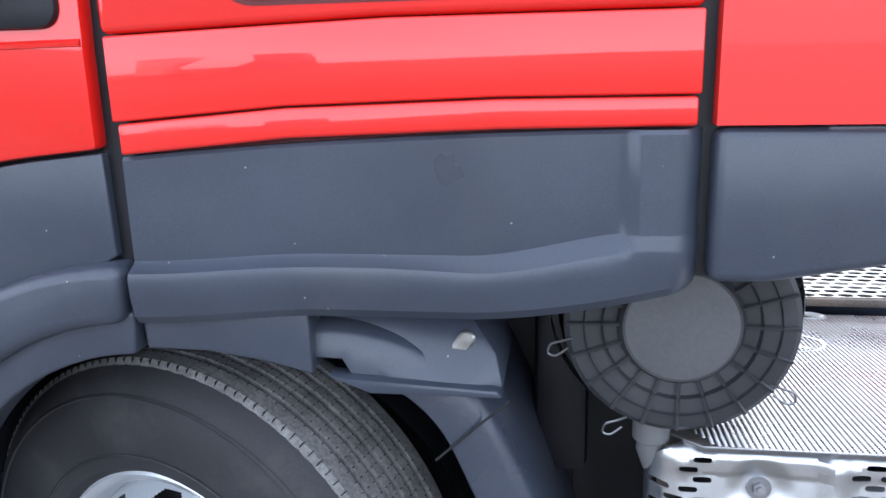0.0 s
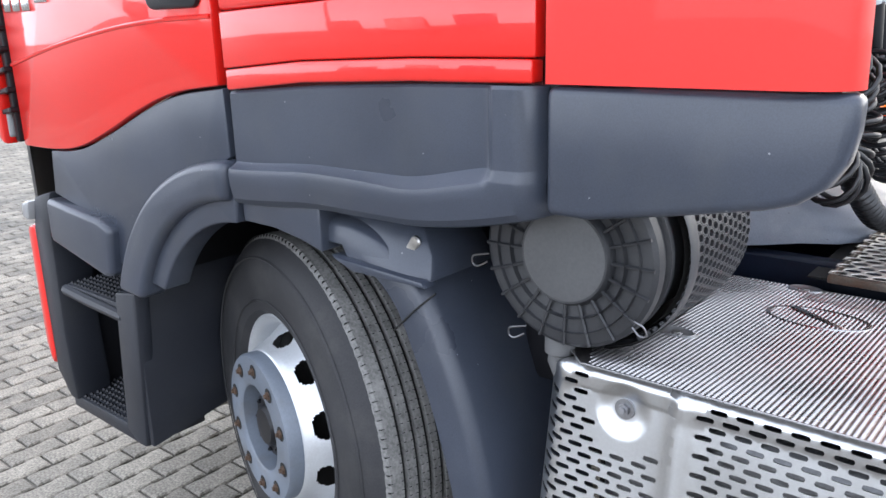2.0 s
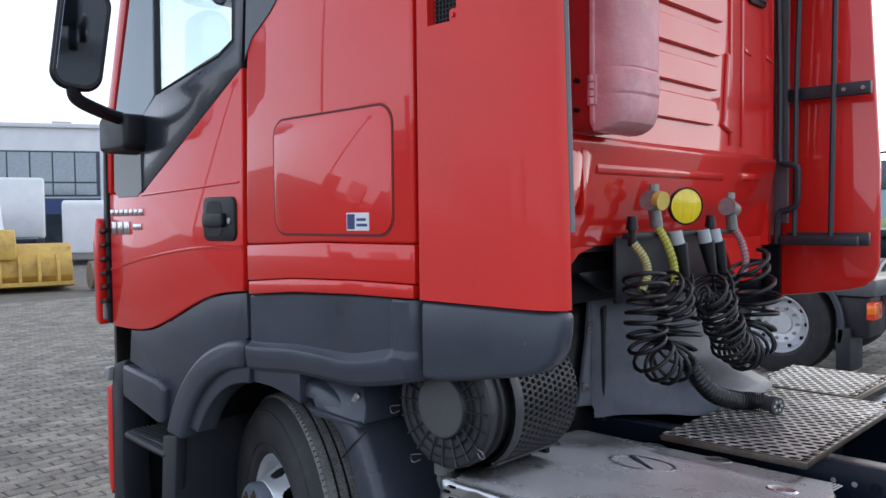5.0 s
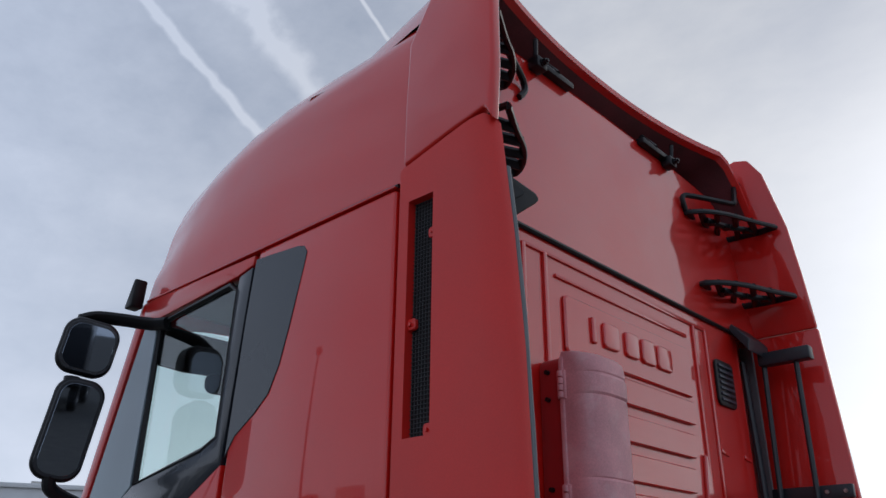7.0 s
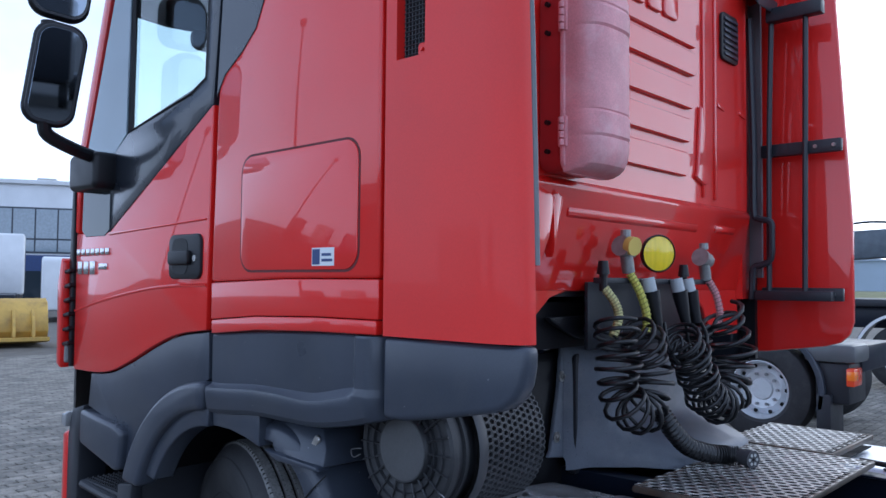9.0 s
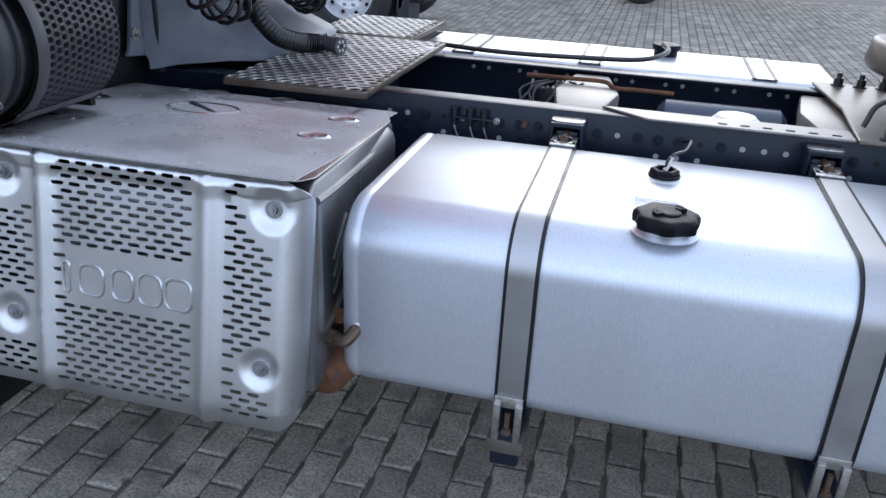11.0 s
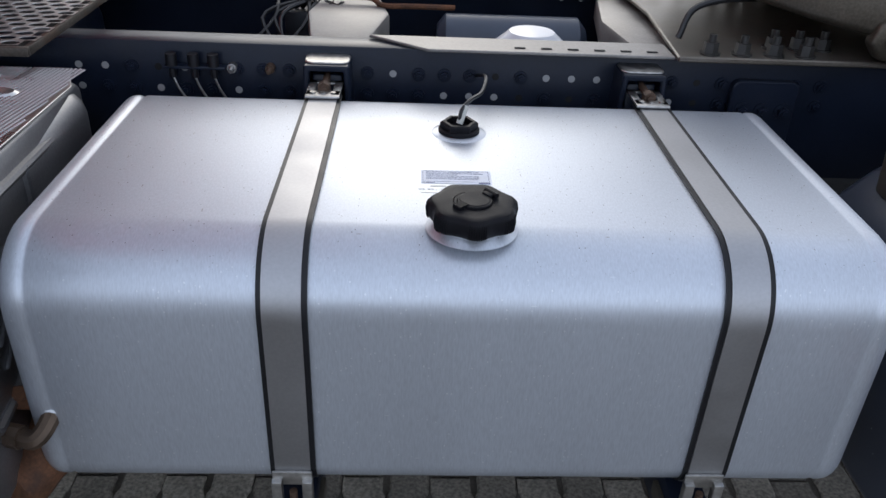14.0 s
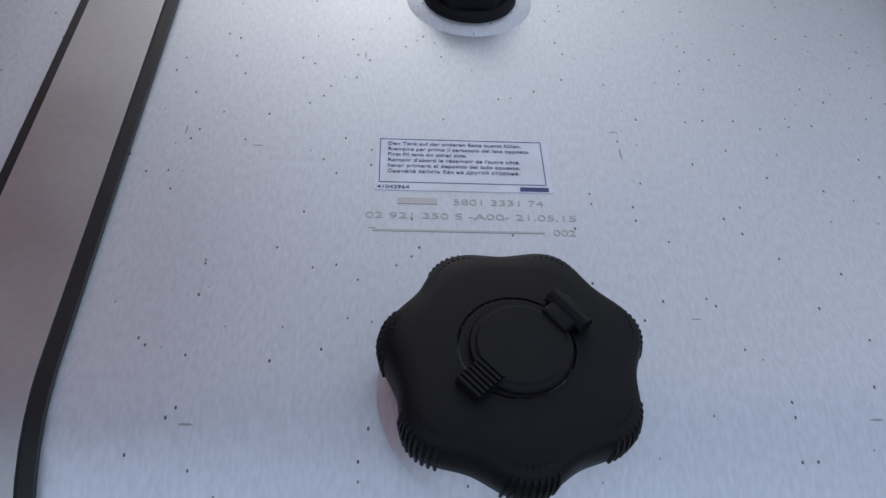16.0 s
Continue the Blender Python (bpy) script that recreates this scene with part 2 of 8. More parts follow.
YELLOW = mat("bucket_yellow_paint", (0.56, 0.36, 0.075), rough=0.5, var=0.15, scale=3, fine=0.06, dirt=(0.28, 0.18, 0.07), dirt_scale=4, dirt_amount=0.6)
ORANGE = mat("orange_lens", (0.95, 0.22, 0.01), rough=0.22, coat=0.6, var=0.06, scale=60, fine=0.10, fine_scale=700, bump=0.3, bump_scale=500)
# lighter copy of the charcoal plastic, with the engine cover's skylight in its colour
SKYLIT = mat("skylit_grey_plastic", (0.13, 0.145, 0.175), rough=0.50, var=0.22, scale=4, fine=0.12, fine_scale=300, bump=0.10, bump_scale=500, dirt=(0.22, 0.225, 0.23), dirt_scale=5, dirt_amount=0.6)
CONCRETE = mat("brick_paving", (0.13, 0.118, 0.10), rough=0.9, var=0.3, scale=3, fine=0.2, fine_scale=160, bump=0.35, bump_scale=220)


def brick_mat():
    m = mat("paving_brick", (0.225, 0.205, 0.172), rough=0.86, var=0.26, scale=9, fine=0.45, fine_scale=110, bump=0.9, bump_scale=160, dirt=(0.075, 0.072, 0.068), dirt_scale=2.4, dirt_amount=0.85)
    n, l = m.node_tree.nodes, m.node_tree.links
    hsv = [k for k in n if k.bl_idname == "ShaderNodeHueSaturation"][0]
    src = hsv.inputs["Value"].links[0].from_socket
    oi, ge = n.new("ShaderNodeObjectInfo"), n.new("ShaderNodeNewGeometry")
    a = n.new("ShaderNodeMath"); a.operation = "ADD"
    l.new(oi.outputs["Random"], a.inputs[0]); l.new(ge.outputs["Random Per Island"], a.inputs[1])
    f = n.new("ShaderNodeMath"); f.operation = "FRACT"
    l.new(a.outputs["Value"], f.inputs[0])
    r = n.new("ShaderNodeMapRange")
    r.inputs["To Min"].default_value, r.inputs["To Max"].default_value = 0.76, 1.24
    l.new(f.outputs["Value"], r.inputs["Value"])
    k = n.new("ShaderNodeMath"); k.operation = "MULTIPLY"
    l.new(src, k.inputs[0]); l.new(r.outputs["Result"], k.inputs[1])
    l.new(k.outputs["Value"], hsv.inputs["Value"])
    return m


BRICK = brick_mat()


def speckle(m):
    """Dried drops, dark grit and fine scratches on the tank's metal."""
    n, l = m.node_tree.nodes, m.node_tree.links
    b = n["Principled BSDF"]
    tc = [k for k in n if k.bl_idname == "ShaderNodeTexCoord"][0]
    src = b.inputs["Base Color"].links[0].from_socket
    geo = n.new("ShaderNodeNewGeometry")
    sep = n.new("ShaderNodeSeparateXYZ")
    l.new(geo.outputs["Normal"], sep.inputs["Vector"])
    up = n.new("ShaderNodeMapRange"); up.inputs["From Min"].default_value, up.inputs["From Max"].default_value = 0.55, 0.9
    l.new(sep.outputs["Z"], up.inputs["Value"])
    front = n.new("ShaderNodeMath"); front.operation = "SUBTRACT"; front.inputs[0].default_value = 1.0
    l.new(up.outputs["Result"], front.inputs[1])
    def drops(scale, size, density, stretch, seed):
        mp = n.new("ShaderNodeMapping"); mp.inputs["Scale"].default_value = stretch; mp.inputs["Location"].default_value = (seed, seed, seed)
        l.new(tc.outputs["Object"], mp.inputs["Vector"])
        v = n.new("ShaderNodeTexVoronoi"); v.inputs["Scale"].default_value = scale
        l.new(mp.outputs["Vector"], v.inputs["Vector"])
        near = n.new("ShaderNodeMath"); near.operation = "LESS_THAN"; near.inputs[1].default_value = size
        l.new(v.outputs["Distance"], near.inputs[0])
        pick = n.new("ShaderNodeSeparateColor")
        l.new(v.outputs["Color"], pick.inputs["Color"])
        some = n.new("ShaderNodeMath"); some.operation = "LESS_THAN"; some.inputs[1].default_value = density
        l.new(pick.outputs["Red"], some.inputs[0])
        both_ = n.new("ShaderNodeMath"); both_.operation = "MULTIPLY"
        l.new(near.outputs["Value"], both_.inputs[0]); l.new(some.outputs["Value"], both_.inputs[1])
        return both_.outputs["Value"]
    def over(base, mask, gate, colour, amount):
        g = n.new("ShaderNodeMath"); g.operation = "MULTIPLY"; l.new(mask, g.inputs[0]); l.new(gate, g.inputs[1])
        a = n.new("ShaderNodeMath"); a.operation = "MULTIPLY"; l.new(g.outputs["Value"], a.inputs[0]); a.inputs[1].default_value = amount
        mx = n.new("ShaderNodeMix"); mx.data_type = "RGBA"; mx.inputs["B"].default_value = (*colour, 1)
        l.new(a.outputs["Value"], mx.inputs["Factor"]); l.new(base, mx.inputs["A"])
        return mx.outputs["Result"]
    c = over(src, drops(210, 0.16, 0.10, (1, 0.6, 1), 0.0), up.outputs["Result"], (0.06, 0.055, 0.05), 0.9)
    c = over(c, drops(70, 0.05, 0.5, (1.0, 0.12, 1), 3.0), up.outputs["Result"], (0.22, 0.20, 0.18), 0.7)
    c = over(c, drops(70, 0.045, 0.4, (0.16, 0.9, 1), 6.0), up.outputs["Result"], (0.22, 0.20, 0.18), 0.65)
    c = over(c, drops(130, 0.17, 0.20, (1, 1, 0.7), 9.0), front.outputs["Value"], (0.95, 0.96, 0.97), 0.45)
    c = over(c, drops(70, 0.08, 0.12, (0.25, 1, 1.2), 12.0), front.outputs["Value"], (0.95, 0.96, 0.97), 0.35)
    l.new(c, b.inputs["Base Color"])


def specks(m, scale, size, density, colour, amount):
    """Scattered small chips and dried drops."""
    n, l = m.node_tree.nodes, m.node_tree.links
    b = n["Principled BSDF"]
    tc = [k for k in n if k.bl_idname == "ShaderNodeTexCoord"][0]
    src = b.inputs["Base Color"].links[0].from_socket
    v = n.new("ShaderNodeTexVoronoi"); v.inputs["Scale"].default_value = scale
    l.new(tc.outputs["Object"], v.inputs["Vector"])
    near = n.new("ShaderNodeMath"); near.operation = "LESS_THAN"; near.inputs[1].default_value = size
    l.new(v.outputs["Distance"], near.inputs[0])
    pick = n.new("ShaderNodeSeparateColor"); l.new(v.outputs["Color"], pick.inputs["Color"])
    some = n.new("ShaderNodeMath"); some.operation = "LESS_THAN"; some.inputs[1].default_value = density
    l.new(pick.outputs["Red"], some.inputs[0])
    k = n.new("ShaderNodeMath"); k.operation = "MULTIPLY"; l.new(near.outputs["Value"], k.inputs[0]); l.new(some.outputs["Value"], k.inputs[1])
    a = n.new("ShaderNodeMath"); a.operation = "MULTIPLY"; a.inputs[1].default_value = amount; l.new(k.outputs["Value"], a.inputs[0])
    mx = n.new("ShaderNodeMix"); mx.data_type = "RGBA"; mx.inputs["B"].default_value = (*colour, 1)
    l.new(a.outputs["Value"], mx.inputs["Factor"]); l.new(src, mx.inputs["A"])
    l.new(mx.outputs["Result"], b.inputs["Base Color"])


specks(GREY, 60, 0.09, 0.05, (0.35, 0.36, 0.37), 0.7)
specks(SKYLIT, 70, 0.14, 0.14, (0.03, 0.03, 0.03), 0.6)
specks(RED, 45, 0.05, 0.03, (0.35, 0.02, 0.02), 0.6)
specks(BRICK, 26, 0.16, 0.12, (0.36, 0.34, 0.30), 0.5)
specks(BRICK, 14, 0.22, 0.10, (0.06, 0.055, 0.05), 0.6)
speckle(ALU)
alu_tangent = ALU.node_tree.nodes.new("ShaderNodeTangent")
alu_tangent.direction_type, alu_tangent.axis = "RADIAL", "X"
ALU.node_tree.links.new(alu_tangent.outputs["Tangent"], ALU.node_tree.nodes["Principled BSDF"].inputs["Tangent"])
ALU.node_tree.nodes["Principled BSDF"].inputs["Anisotropic"].default_value = 0.6
ALU.node_tree.nodes["Principled BSDF"].inputs["Anisotropic Rotation"].default_value = 0.25


def glass_mat(name, tint, rough=0.0):
    m = bpy.data.materials.new(name)
    m.use_nodes = True
    b = m.node_tree.nodes["Principled BSDF"]
    b.inputs["Base Color"].default_value = (*tint, 1)
    b.inputs["Transmission Weight"].default_value, b.inputs["Roughness"].default_value, b.inputs["IOR"].default_value = 1.0, rough, 1.45
    return m


GLASS = glass_mat("window_glass", (0.80, 0.90, 0.88))
MIRROR = mat("mirror_glass", (0.24, 0.28, 0.34), rough=0.02, metal=1.0, var=0.01)

# ---------------------------------------------------------------- mesh helpers


def thing(name, label, category, group="", kind=""):
    return tagged(new(name), label, category, group, kind)


def finish(bm, sharp=32.0):
    bmesh.ops.remove_doubles(bm, verts=bm.verts, dist=1e-5)
    bmesh.ops.recalc_face_normals(bm, faces=bm.faces)
    return bm


def mesh_of(name, bm, material, sharp=32.0):
    finish(bm)
    me = bpy.data.meshes.new(name)
    bm.to_mesh(me)
    bm.free()
    me.materials.append(material)
    me.shade_smooth()
    me.set_sharp_from_angle(angle=radians(sharp))
    return me


def part(name, bm, material, parent, label="", sharp=32.0):
    ob = new(name, mesh_of(name, bm, material, sharp))
    ob.parent = parent
    return tagged(ob, label)


def solo(name, bm, material, label, category, group="", kind="", sharp=32.0):
    return tagged(new(name, mesh_of(name, bm, material, sharp)), label, category, group, kind)


def round_edges(bm, width, segments=2, angle=28.0, geom=None):
    edges = [e for e in (geom or bm.edges) if e.is_valid and len(e.link_faces) == 2 and e.calc_face_angle(0) > radians(angle)]
    if edges and width > 0:
        bmesh.ops.bevel(bm, geom=edges, offset=width, segments=segments, profile=0.5, affect="EDGES", clamp_overlap=True)


def join(bm, other):
    me = bpy.data.meshes.new("tmp")
    other.to_mesh(me)
    other.free()
    bm.from_mesh(me)
    bpy.data.meshes.remove(me)


def box(bm, x0, x1, y0, y1, z0, z1, bevel=0.0, segments=2, m=None):
    b = bmesh.new()
    bmesh.ops.create_cube(b, size=1.0, matrix=Matrix.Translation(((x0 + x1) / 2, (y0 + y1) / 2, (z0 + z1) / 2)) @ Matrix.Diagonal((x1 - x0, y1 - y0, z1 - z0, 1)))
    round_edges(b, bevel, segments)
    if m is not None:
        b.transform(m)
    join(bm, b)
    return bm


def prism(bm, outline, a, b, axis="y", bevel=0.0, segments=2, m=None):
    """An outline of 2D points pushed from a to b along an axis: y takes (x, z), x takes (y, z), z takes (x, y)."""
    put = {"y": lambda p, h: (p[0], h, p[1]), "x": lambda p, h: (h, p[0], p[1]), "z": lambda p, h: (p[0], p[1], h)}[axis]
    k = bmesh.new()
    low, high = [k.verts.new(put(p, a)) for p in outline], [k.verts.new(put(p, b)) for p in outline]
    k.faces.new(low), k.faces.new(high[::-1])
    for i in range(len(outline)):
        j = (i + 1) % len(outline)
        k.faces.new((low[j], low[i], high[i], high[j]))
    bmesh.ops.recalc_face_normals(k, faces=k.faces)
    round_edges(k, bevel, segments)
    if m is not None:
        k.transform(m)
    join(bm, k)
    return bm


def frame_of(direction):
    return Vector(direction).normalized().to_track_quat("Z", "Y").to_matrix().to_4x4()


def rod(bm, p, q, r, n=12, r2=None, bevel=0.0):
    p, q = Vector(p), Vector(q)
    k = bmesh.new()
    bmesh.ops.create_cone(k, cap_ends=True, segments=n, radius1=r, radius2=r if r2 is None else r2, depth=(q - p).length)
    round_edges(k, bevel, 2, 60)
    k.transform(Matrix.Translation((p + q) / 2) @ frame_of(q - p))
    join(bm, k)
    return bm


def lathe(bm, profile, centre, direction, n=48, closed=False, arc=(0, 360)):
    """Profile of (radius, height) turned round a direction through centre."""
    m = Matrix.Translation(centre) @ frame_of(direction)
    k = bmesh.new()
    full = arc[1] - arc[0] >= 360
    steps = n if full else n + 1
    rings = []
    for i in range(steps):
        a = radians(arc[0] + (arc[1] - arc[0]) * i / n)
        rings.append([k.verts.new(m @ Vector((r * math.cos(a), r * math.sin(a), h))) for r, h in profile])
    for i in range(n):
        u, v = rings[i], rings[(i + 1) % steps]
        for j in range(len(profile) - (0 if closed else 1)):
            jj = (j + 1) % len(profile)
            k.faces.new((u[j], v[j], v[jj], u[jj]))
    bmesh.ops.remove_doubles(k, verts=k.verts, dist=1e-5)
    join(bm, k)
    return bm


def sweep(bm, points, r, n=8, closed=False, cap=True, flat=1.0):
    """A round bar along a line of points."""
    pts = [Vector(p) for p in points]
    k = bmesh.new()
    rings, up = [], None
    for i, p in enumerate(pts):
        if closed:
            d = pts[(i + 1) % len(pts)] - pts[i - 1]
        else:
            d = pts[min(i + 1, len(pts) - 1)] - pts[max(i - 1, 0)]
        d.normalize()
        if up is None:
            up = d.orthogonal().normalized()
        up = (up - d * up.dot(d)).normalized()
        side = d.cross(up)
        rr = r[i] if isinstance(r, (list, tuple)) else r
        rings.append([k.verts.new(p + rr * (math.cos(2 * math.pi * j / n) * up + flat * math.sin(2 * math.pi * j / n) * side)) for j in range(n)])
    for i in range(len(pts) if closed else len(pts) - 1):
        u, v = rings[i], rings[(i + 1) % len(pts)]
        for j in range(n):
            k.faces.new((u[j], u[(j + 1) % n], v[(j + 1) % n], v[j]))
    if cap and not closed:
        k.faces.new(rings[0][::-1]), k.faces.new(rings[-1])
    join(bm, k)
    return bm


def curve_points(points, per=8):
    """A smooth line through points (Catmull-Rom)."""
    p = [Vector(q) for q in points]
    p = [2 * p[0] - p[1], *p, 2 * p[-1] - p[-2]]
    out = []
    for i in range(1, len(p) - 2):
        for k in range(per):
            t = k / per
            a, b, c, d = p[i - 1:i + 3]
            out.append(0.5 * (2 * b + (c - a) * t + (2 * a - 5 * b + 4 * c - d) * t * t + (3 * b - a - 3 * c + d) * t ** 3))
    return out + [p[-2]]


def smooth2(points, per=6):
    return [(v.x, v.y) for v in curve_points([(a, b, 0) for a, b in points], per)]


def sheet(bm, rows, thick=0.0, closed=False):
    """A grid of points as a skin, with an optional thickness along its normal."""
    k = bmesh.new()
    g = [[k.verts.new(p) for p in row] for row in rows]
    for i in range(len(g) - 1):
        for j in range(len(g[0]) - (0 if closed else 1)):
            jj = (j + 1) % len(g[0])
            k.faces.new((g[i][j], g[i][jj], g[i + 1][jj], g[i + 1][j]))
    if thick:
        bmesh.ops.recalc_face_normals(k, faces=k.faces)
        bmesh.ops.solidify(k, geom=k.faces[:], thickness=thick)
    join(bm, k)
    return bm


def bolt_at(bm, p, direction, r=0.012, h=0.012, washer=0.0):
    p, d = Vector(p), Vector(direction).normalized()
    if washer:
        rod(bm, p, p + d * 0.004, washer, 14)
    rod(bm, p, p + d * h, r, 6, r * 0.94)
    rod(bm, p + d * h, p + d * (h + r * 0.5), r * 0.5, 8)
    return bm


def rounded(x0, x1, z0, z1, r, n=5):
    out = []
    for cx, cz, a0 in ((x1 - r, z1 - r, 0), (x0 + r, z1 - r, 90), (x0 + r, z0 + r, 180), (x1 - r, z0 + r, 270)):
        for i in range(n + 1):
            a = radians(a0 + 90 * i / n)
            out.append((cx + r * math.cos(a), cz + r * math.sin(a)))
    return out


# ---------------------------------------------------------------- the tractor truck: y = 1.06 is its side, +x its rear
SIDE, MID, FAR, BACK = 1.06, 2.31, 3.56, 0.46
T = thing("tractor_truck", "red tractor truck with charcoal lower panels, standing on brick paving", "truck")


def mirror_y(bm):
    """The same part on the truck's other side."""
    k = bm.copy()
    for v in k.verts:
        v.co.y = 2 * MID - v.co.y
    bmesh.ops.reverse_faces(k, faces=k.faces)
    return k


def both(name, bm, material, label="", sharp=32.0):
    other = mirror_y(bm)
    a = part(name, bm, material, T, label, sharp)
    part(name, other, material, T, label, sharp)
    return a


def side_panel(outline, proud=0.0, thick=0.045, bevel=0.012, segments=3):
    return prism(bmesh.new(), outline, SIDE - proud, SIDE - proud + thick, "y", bevel, segments)


# sleeper side behind the door, its two lower strips and the storage hatch
panel = side_panel([(-0.466, 1.66), (-0.45, 2.16), (-0.405, 2.75), (-0.375, 2.992), (0.364, 2.992), (0.364, 1.632), (-0.05, 1.632), (-0.466, 1.618)])
both("side_panel", panel, RED)
strip_a = side_panel([(-0.462, 1.4945), (-0.2, 1.5148), (0.1, 1.5228), (0.364, 1.5228), (0.364, 1.6300), (-0.05, 1.6300), (-0.462, 1.6160)], bevel=0.004)
both("trim_strip", strip_a, RED)
strip_b = side_panel([(-0.452, 1.447), (-0.2, 1.470), (0.1, 1.480), (0.360, 1.482), (0.360, 1.520), (0.1, 1.520), (-0.2, 1.512), (-0.452, 1.492)], bevel=0.005, proud=0.004)
both("trim_strip", strip_b, RED)
gap = prism(bmesh.new(), rounded(-0.292, 0.288, 1.650, 2.026, 0.06, 7), SIDE - 0.0008, SIDE + 0.02, "y")
hatch_gap = part("hatch_seal", gap, mat("dark_red_seal", (0.10, 0.006, 0.006), rough=0.6), T)
hatch = prism(bmesh.new(), rounded(-0.285, 0.281, 1.657, 2.019, 0.055, 7), SIDE - 0.004, SIDE + 0.02, "y", 0.003, 2)
hatch_ob = part("storage_hatch", hatch, RED, T)

# door with its window cut through
door_pts = [(-0.492, 1.66), (-0.478, 2.16), (-0.43, 2.75), (-0.402, 2.985), (-1.22, 3.0)]
door_low = smooth2([(-1.555, 1.240), (-1.36, 1.243), (-1.20, 1.262), (-1.03, 1.315), (-0.85, 1.383), (-0.68, 1.432), (-0.492, 1.455)], 5)
WIN = [(-1.085, 2.865), (-0.56, 2.905), (-0.505, 2.87), (-0.528, 2.325), (-0.62, 2.285), (-1.095, 2.205)]


def door_skin():
    """The door's skin as strips round the window opening, with the dark lower band left out."""
    k = bmesh.new()
    prism(k, [(-0.492, 1.60), *door_low[::-1], (-1.555, 1.82), (-1.235, 1.82), (-0.475, 2.225)][::1], SIDE, SIDE + 0.045, "y", 0.008, 2)
    return k


def door_top():
    k = bmesh.new()
    prism(k, [(-1.24, 3.0), (-0.402, 2.985), (-0.41, 2.945), (-0.52, 2.925), (-1.10, 2.89), (-1.24, 2.93)], SIDE, SIDE + 0.045, "y", 0.006, 2)
    return k


both("door", door_skin(), RED)
both("door_top_rail", door_top(), RED)
band = bmesh.new()
prism(band, [(-1.245, 1.818), (-0.478, 2.222), (-0.43, 2.75), (-0.412, 2.94), (-0.50, 2.922), (-0.505, 2.87), (-0.528, 2.325), (-0.62, 2.285), (-1.095, 2.205), (-1.245, 2.12)], SIDE + 0.002, SIDE + 0.045, "y", 0.005, 2)
both("door_dark_band", band, mat("dark_gloss_trim", (0.018, 0.022, 0.030), rough=0.28, coat=0.4, var=0.1, scale=3, bump=0.05, bump_scale=500), "dark grey glossy band below and behind the window")
patch = prism(bmesh.new(), [(-0.452, 2.24), (-0.40, 2.31), (-0.30, 2.37), (-0.225, 2.43), (-0.178, 2.52), (-0.142, 2.64), (-0.085, 2.86), (-0.075, 2.905), (-0.095, 2.932), (-0.13, 2.942), (-0.386, 2.962), (-0.41, 2.75), (-0.447, 2.26)], SIDE - 0.003, SIDE + 0.02, "y", 0.002, 1)
both("quarter_trim", patch, MATS["dark_gloss_trim"], "dark grey glossy trim behind the door window")
for side_pane in (prism(bmesh.new(), WIN, SIDE + 0.016, SIDE + 0.020, "y"), mirror_y(prism(bmesh.new(), WIN, SIDE + 0.016, SIDE + 0.020, "y"))):
    part("window", side_pane, GLASS, T, "clear door window").visible_shadow = False
seal = sweep(bmesh.new(), [(x, SIDE + 0.012, z) for x, z in WIN], 0.014, 6, closed=True)
both("window_seal", seal, BLACK)
# front quarter glass, its upright and the lower outlook window
qglass = prism(bmesh.new(), [(-1.115, 2.885), (-1.215, 2.90), (-1.50, 2.12), (-1.25, 2.115), (-1.125, 2.2)], SIDE + 0.006, SIDE + 0.03, "y", 0.003, 1)
both("quarter_glass", qglass, mat("grey_blue_glass", (0.22, 0.29, 0.34), rough=0.07, spec=0.9, var=0.05, scale=2), "grey tinted front quarter glass")
pillar = prism(bmesh.new(), [(-1.22, 3.0), (-1.245, 2.93), (-1.53, 2.10), (-1.555, 1.82), (-1.61, 1.82), (-1.60, 2.10), (-1.29, 3.0)], SIDE + 0.005, SIDE + 0.10, "y", 0.012, 2)
both("windscreen_pillar", pillar, RED)
low_win = prism(bmesh.new(), [(-1.235, 1.825), (-1.235, 2.10), (-1.49, 2.10), (-1.50, 1.83), (-1.46, 1.80), (-1.28, 1.80)], SIDE - 0.002, SIDE + 0.03, "y", 0.004, 1)
both("outlook_window", low_win, GLASS_DARK, "small dark outlook window low in the door")

# door handle
grip = prism(bmesh.new(), rounded(-0.735, -0.520, 1.628, 1.785, 0.03), SIDE - 0.012, SIDE + 0.02, "y", 0.006, 2)
handle = part("door_handle", grip, BLACK, T, "black plastic door handle in a recessed cup")
part("handle_cup", prism(bmesh.new(), rounded(-0.705, -0.60, 1.645, 1.77, 0.03), SIDE - 0.0135, SIDE, "y"), mat("cup_black", (0.003, 0.003, 0.004), rough=0.6), handle)
part("handle_lever", prism(bmesh.new(), rounded(-0.712, -0.575, 1.678, 1.728, 0.012), SIDE - 0.030, SIDE - 0.006, "y", 0.006, 2), BLACK, handle)
part("lock", rod(bmesh.new(), (-0.552, SIDE - 0.016, 1.70), (-0.552, SIDE, 1.70), 0.011, 16), BOLT, handle)

# raised crease lines of the door
for z0, z1, nm in ((1.815, 1.836, "swage_line"),):
    part(nm, prism(bmesh.new(), [(-1.24, z0 - 0.012), (-0.50, z1 - 0.006), (-0.50, z1 + 0.002), (-1.24, z0 - 0.002)], SIDE - 0.005, SIDE + 0.01, "y", 0.003, 2), RED, T)
arc = smooth2([(-1.55, 1.49), (-1.25, 1.545), (-0.95, 1.585), (-0.72, 1.603), (-0.495, 1.608)], 6)
part("swage_line", sweep(bmesh.new(), [(x, SIDE + 0.001, z) for x, z in arc], 0.006, 6), RED, T)

# door lower panel, charcoal, with the red edge above it and the arch below
low_pts = [(x, z - 0.006) for x, z in door_low if x > -1.40]
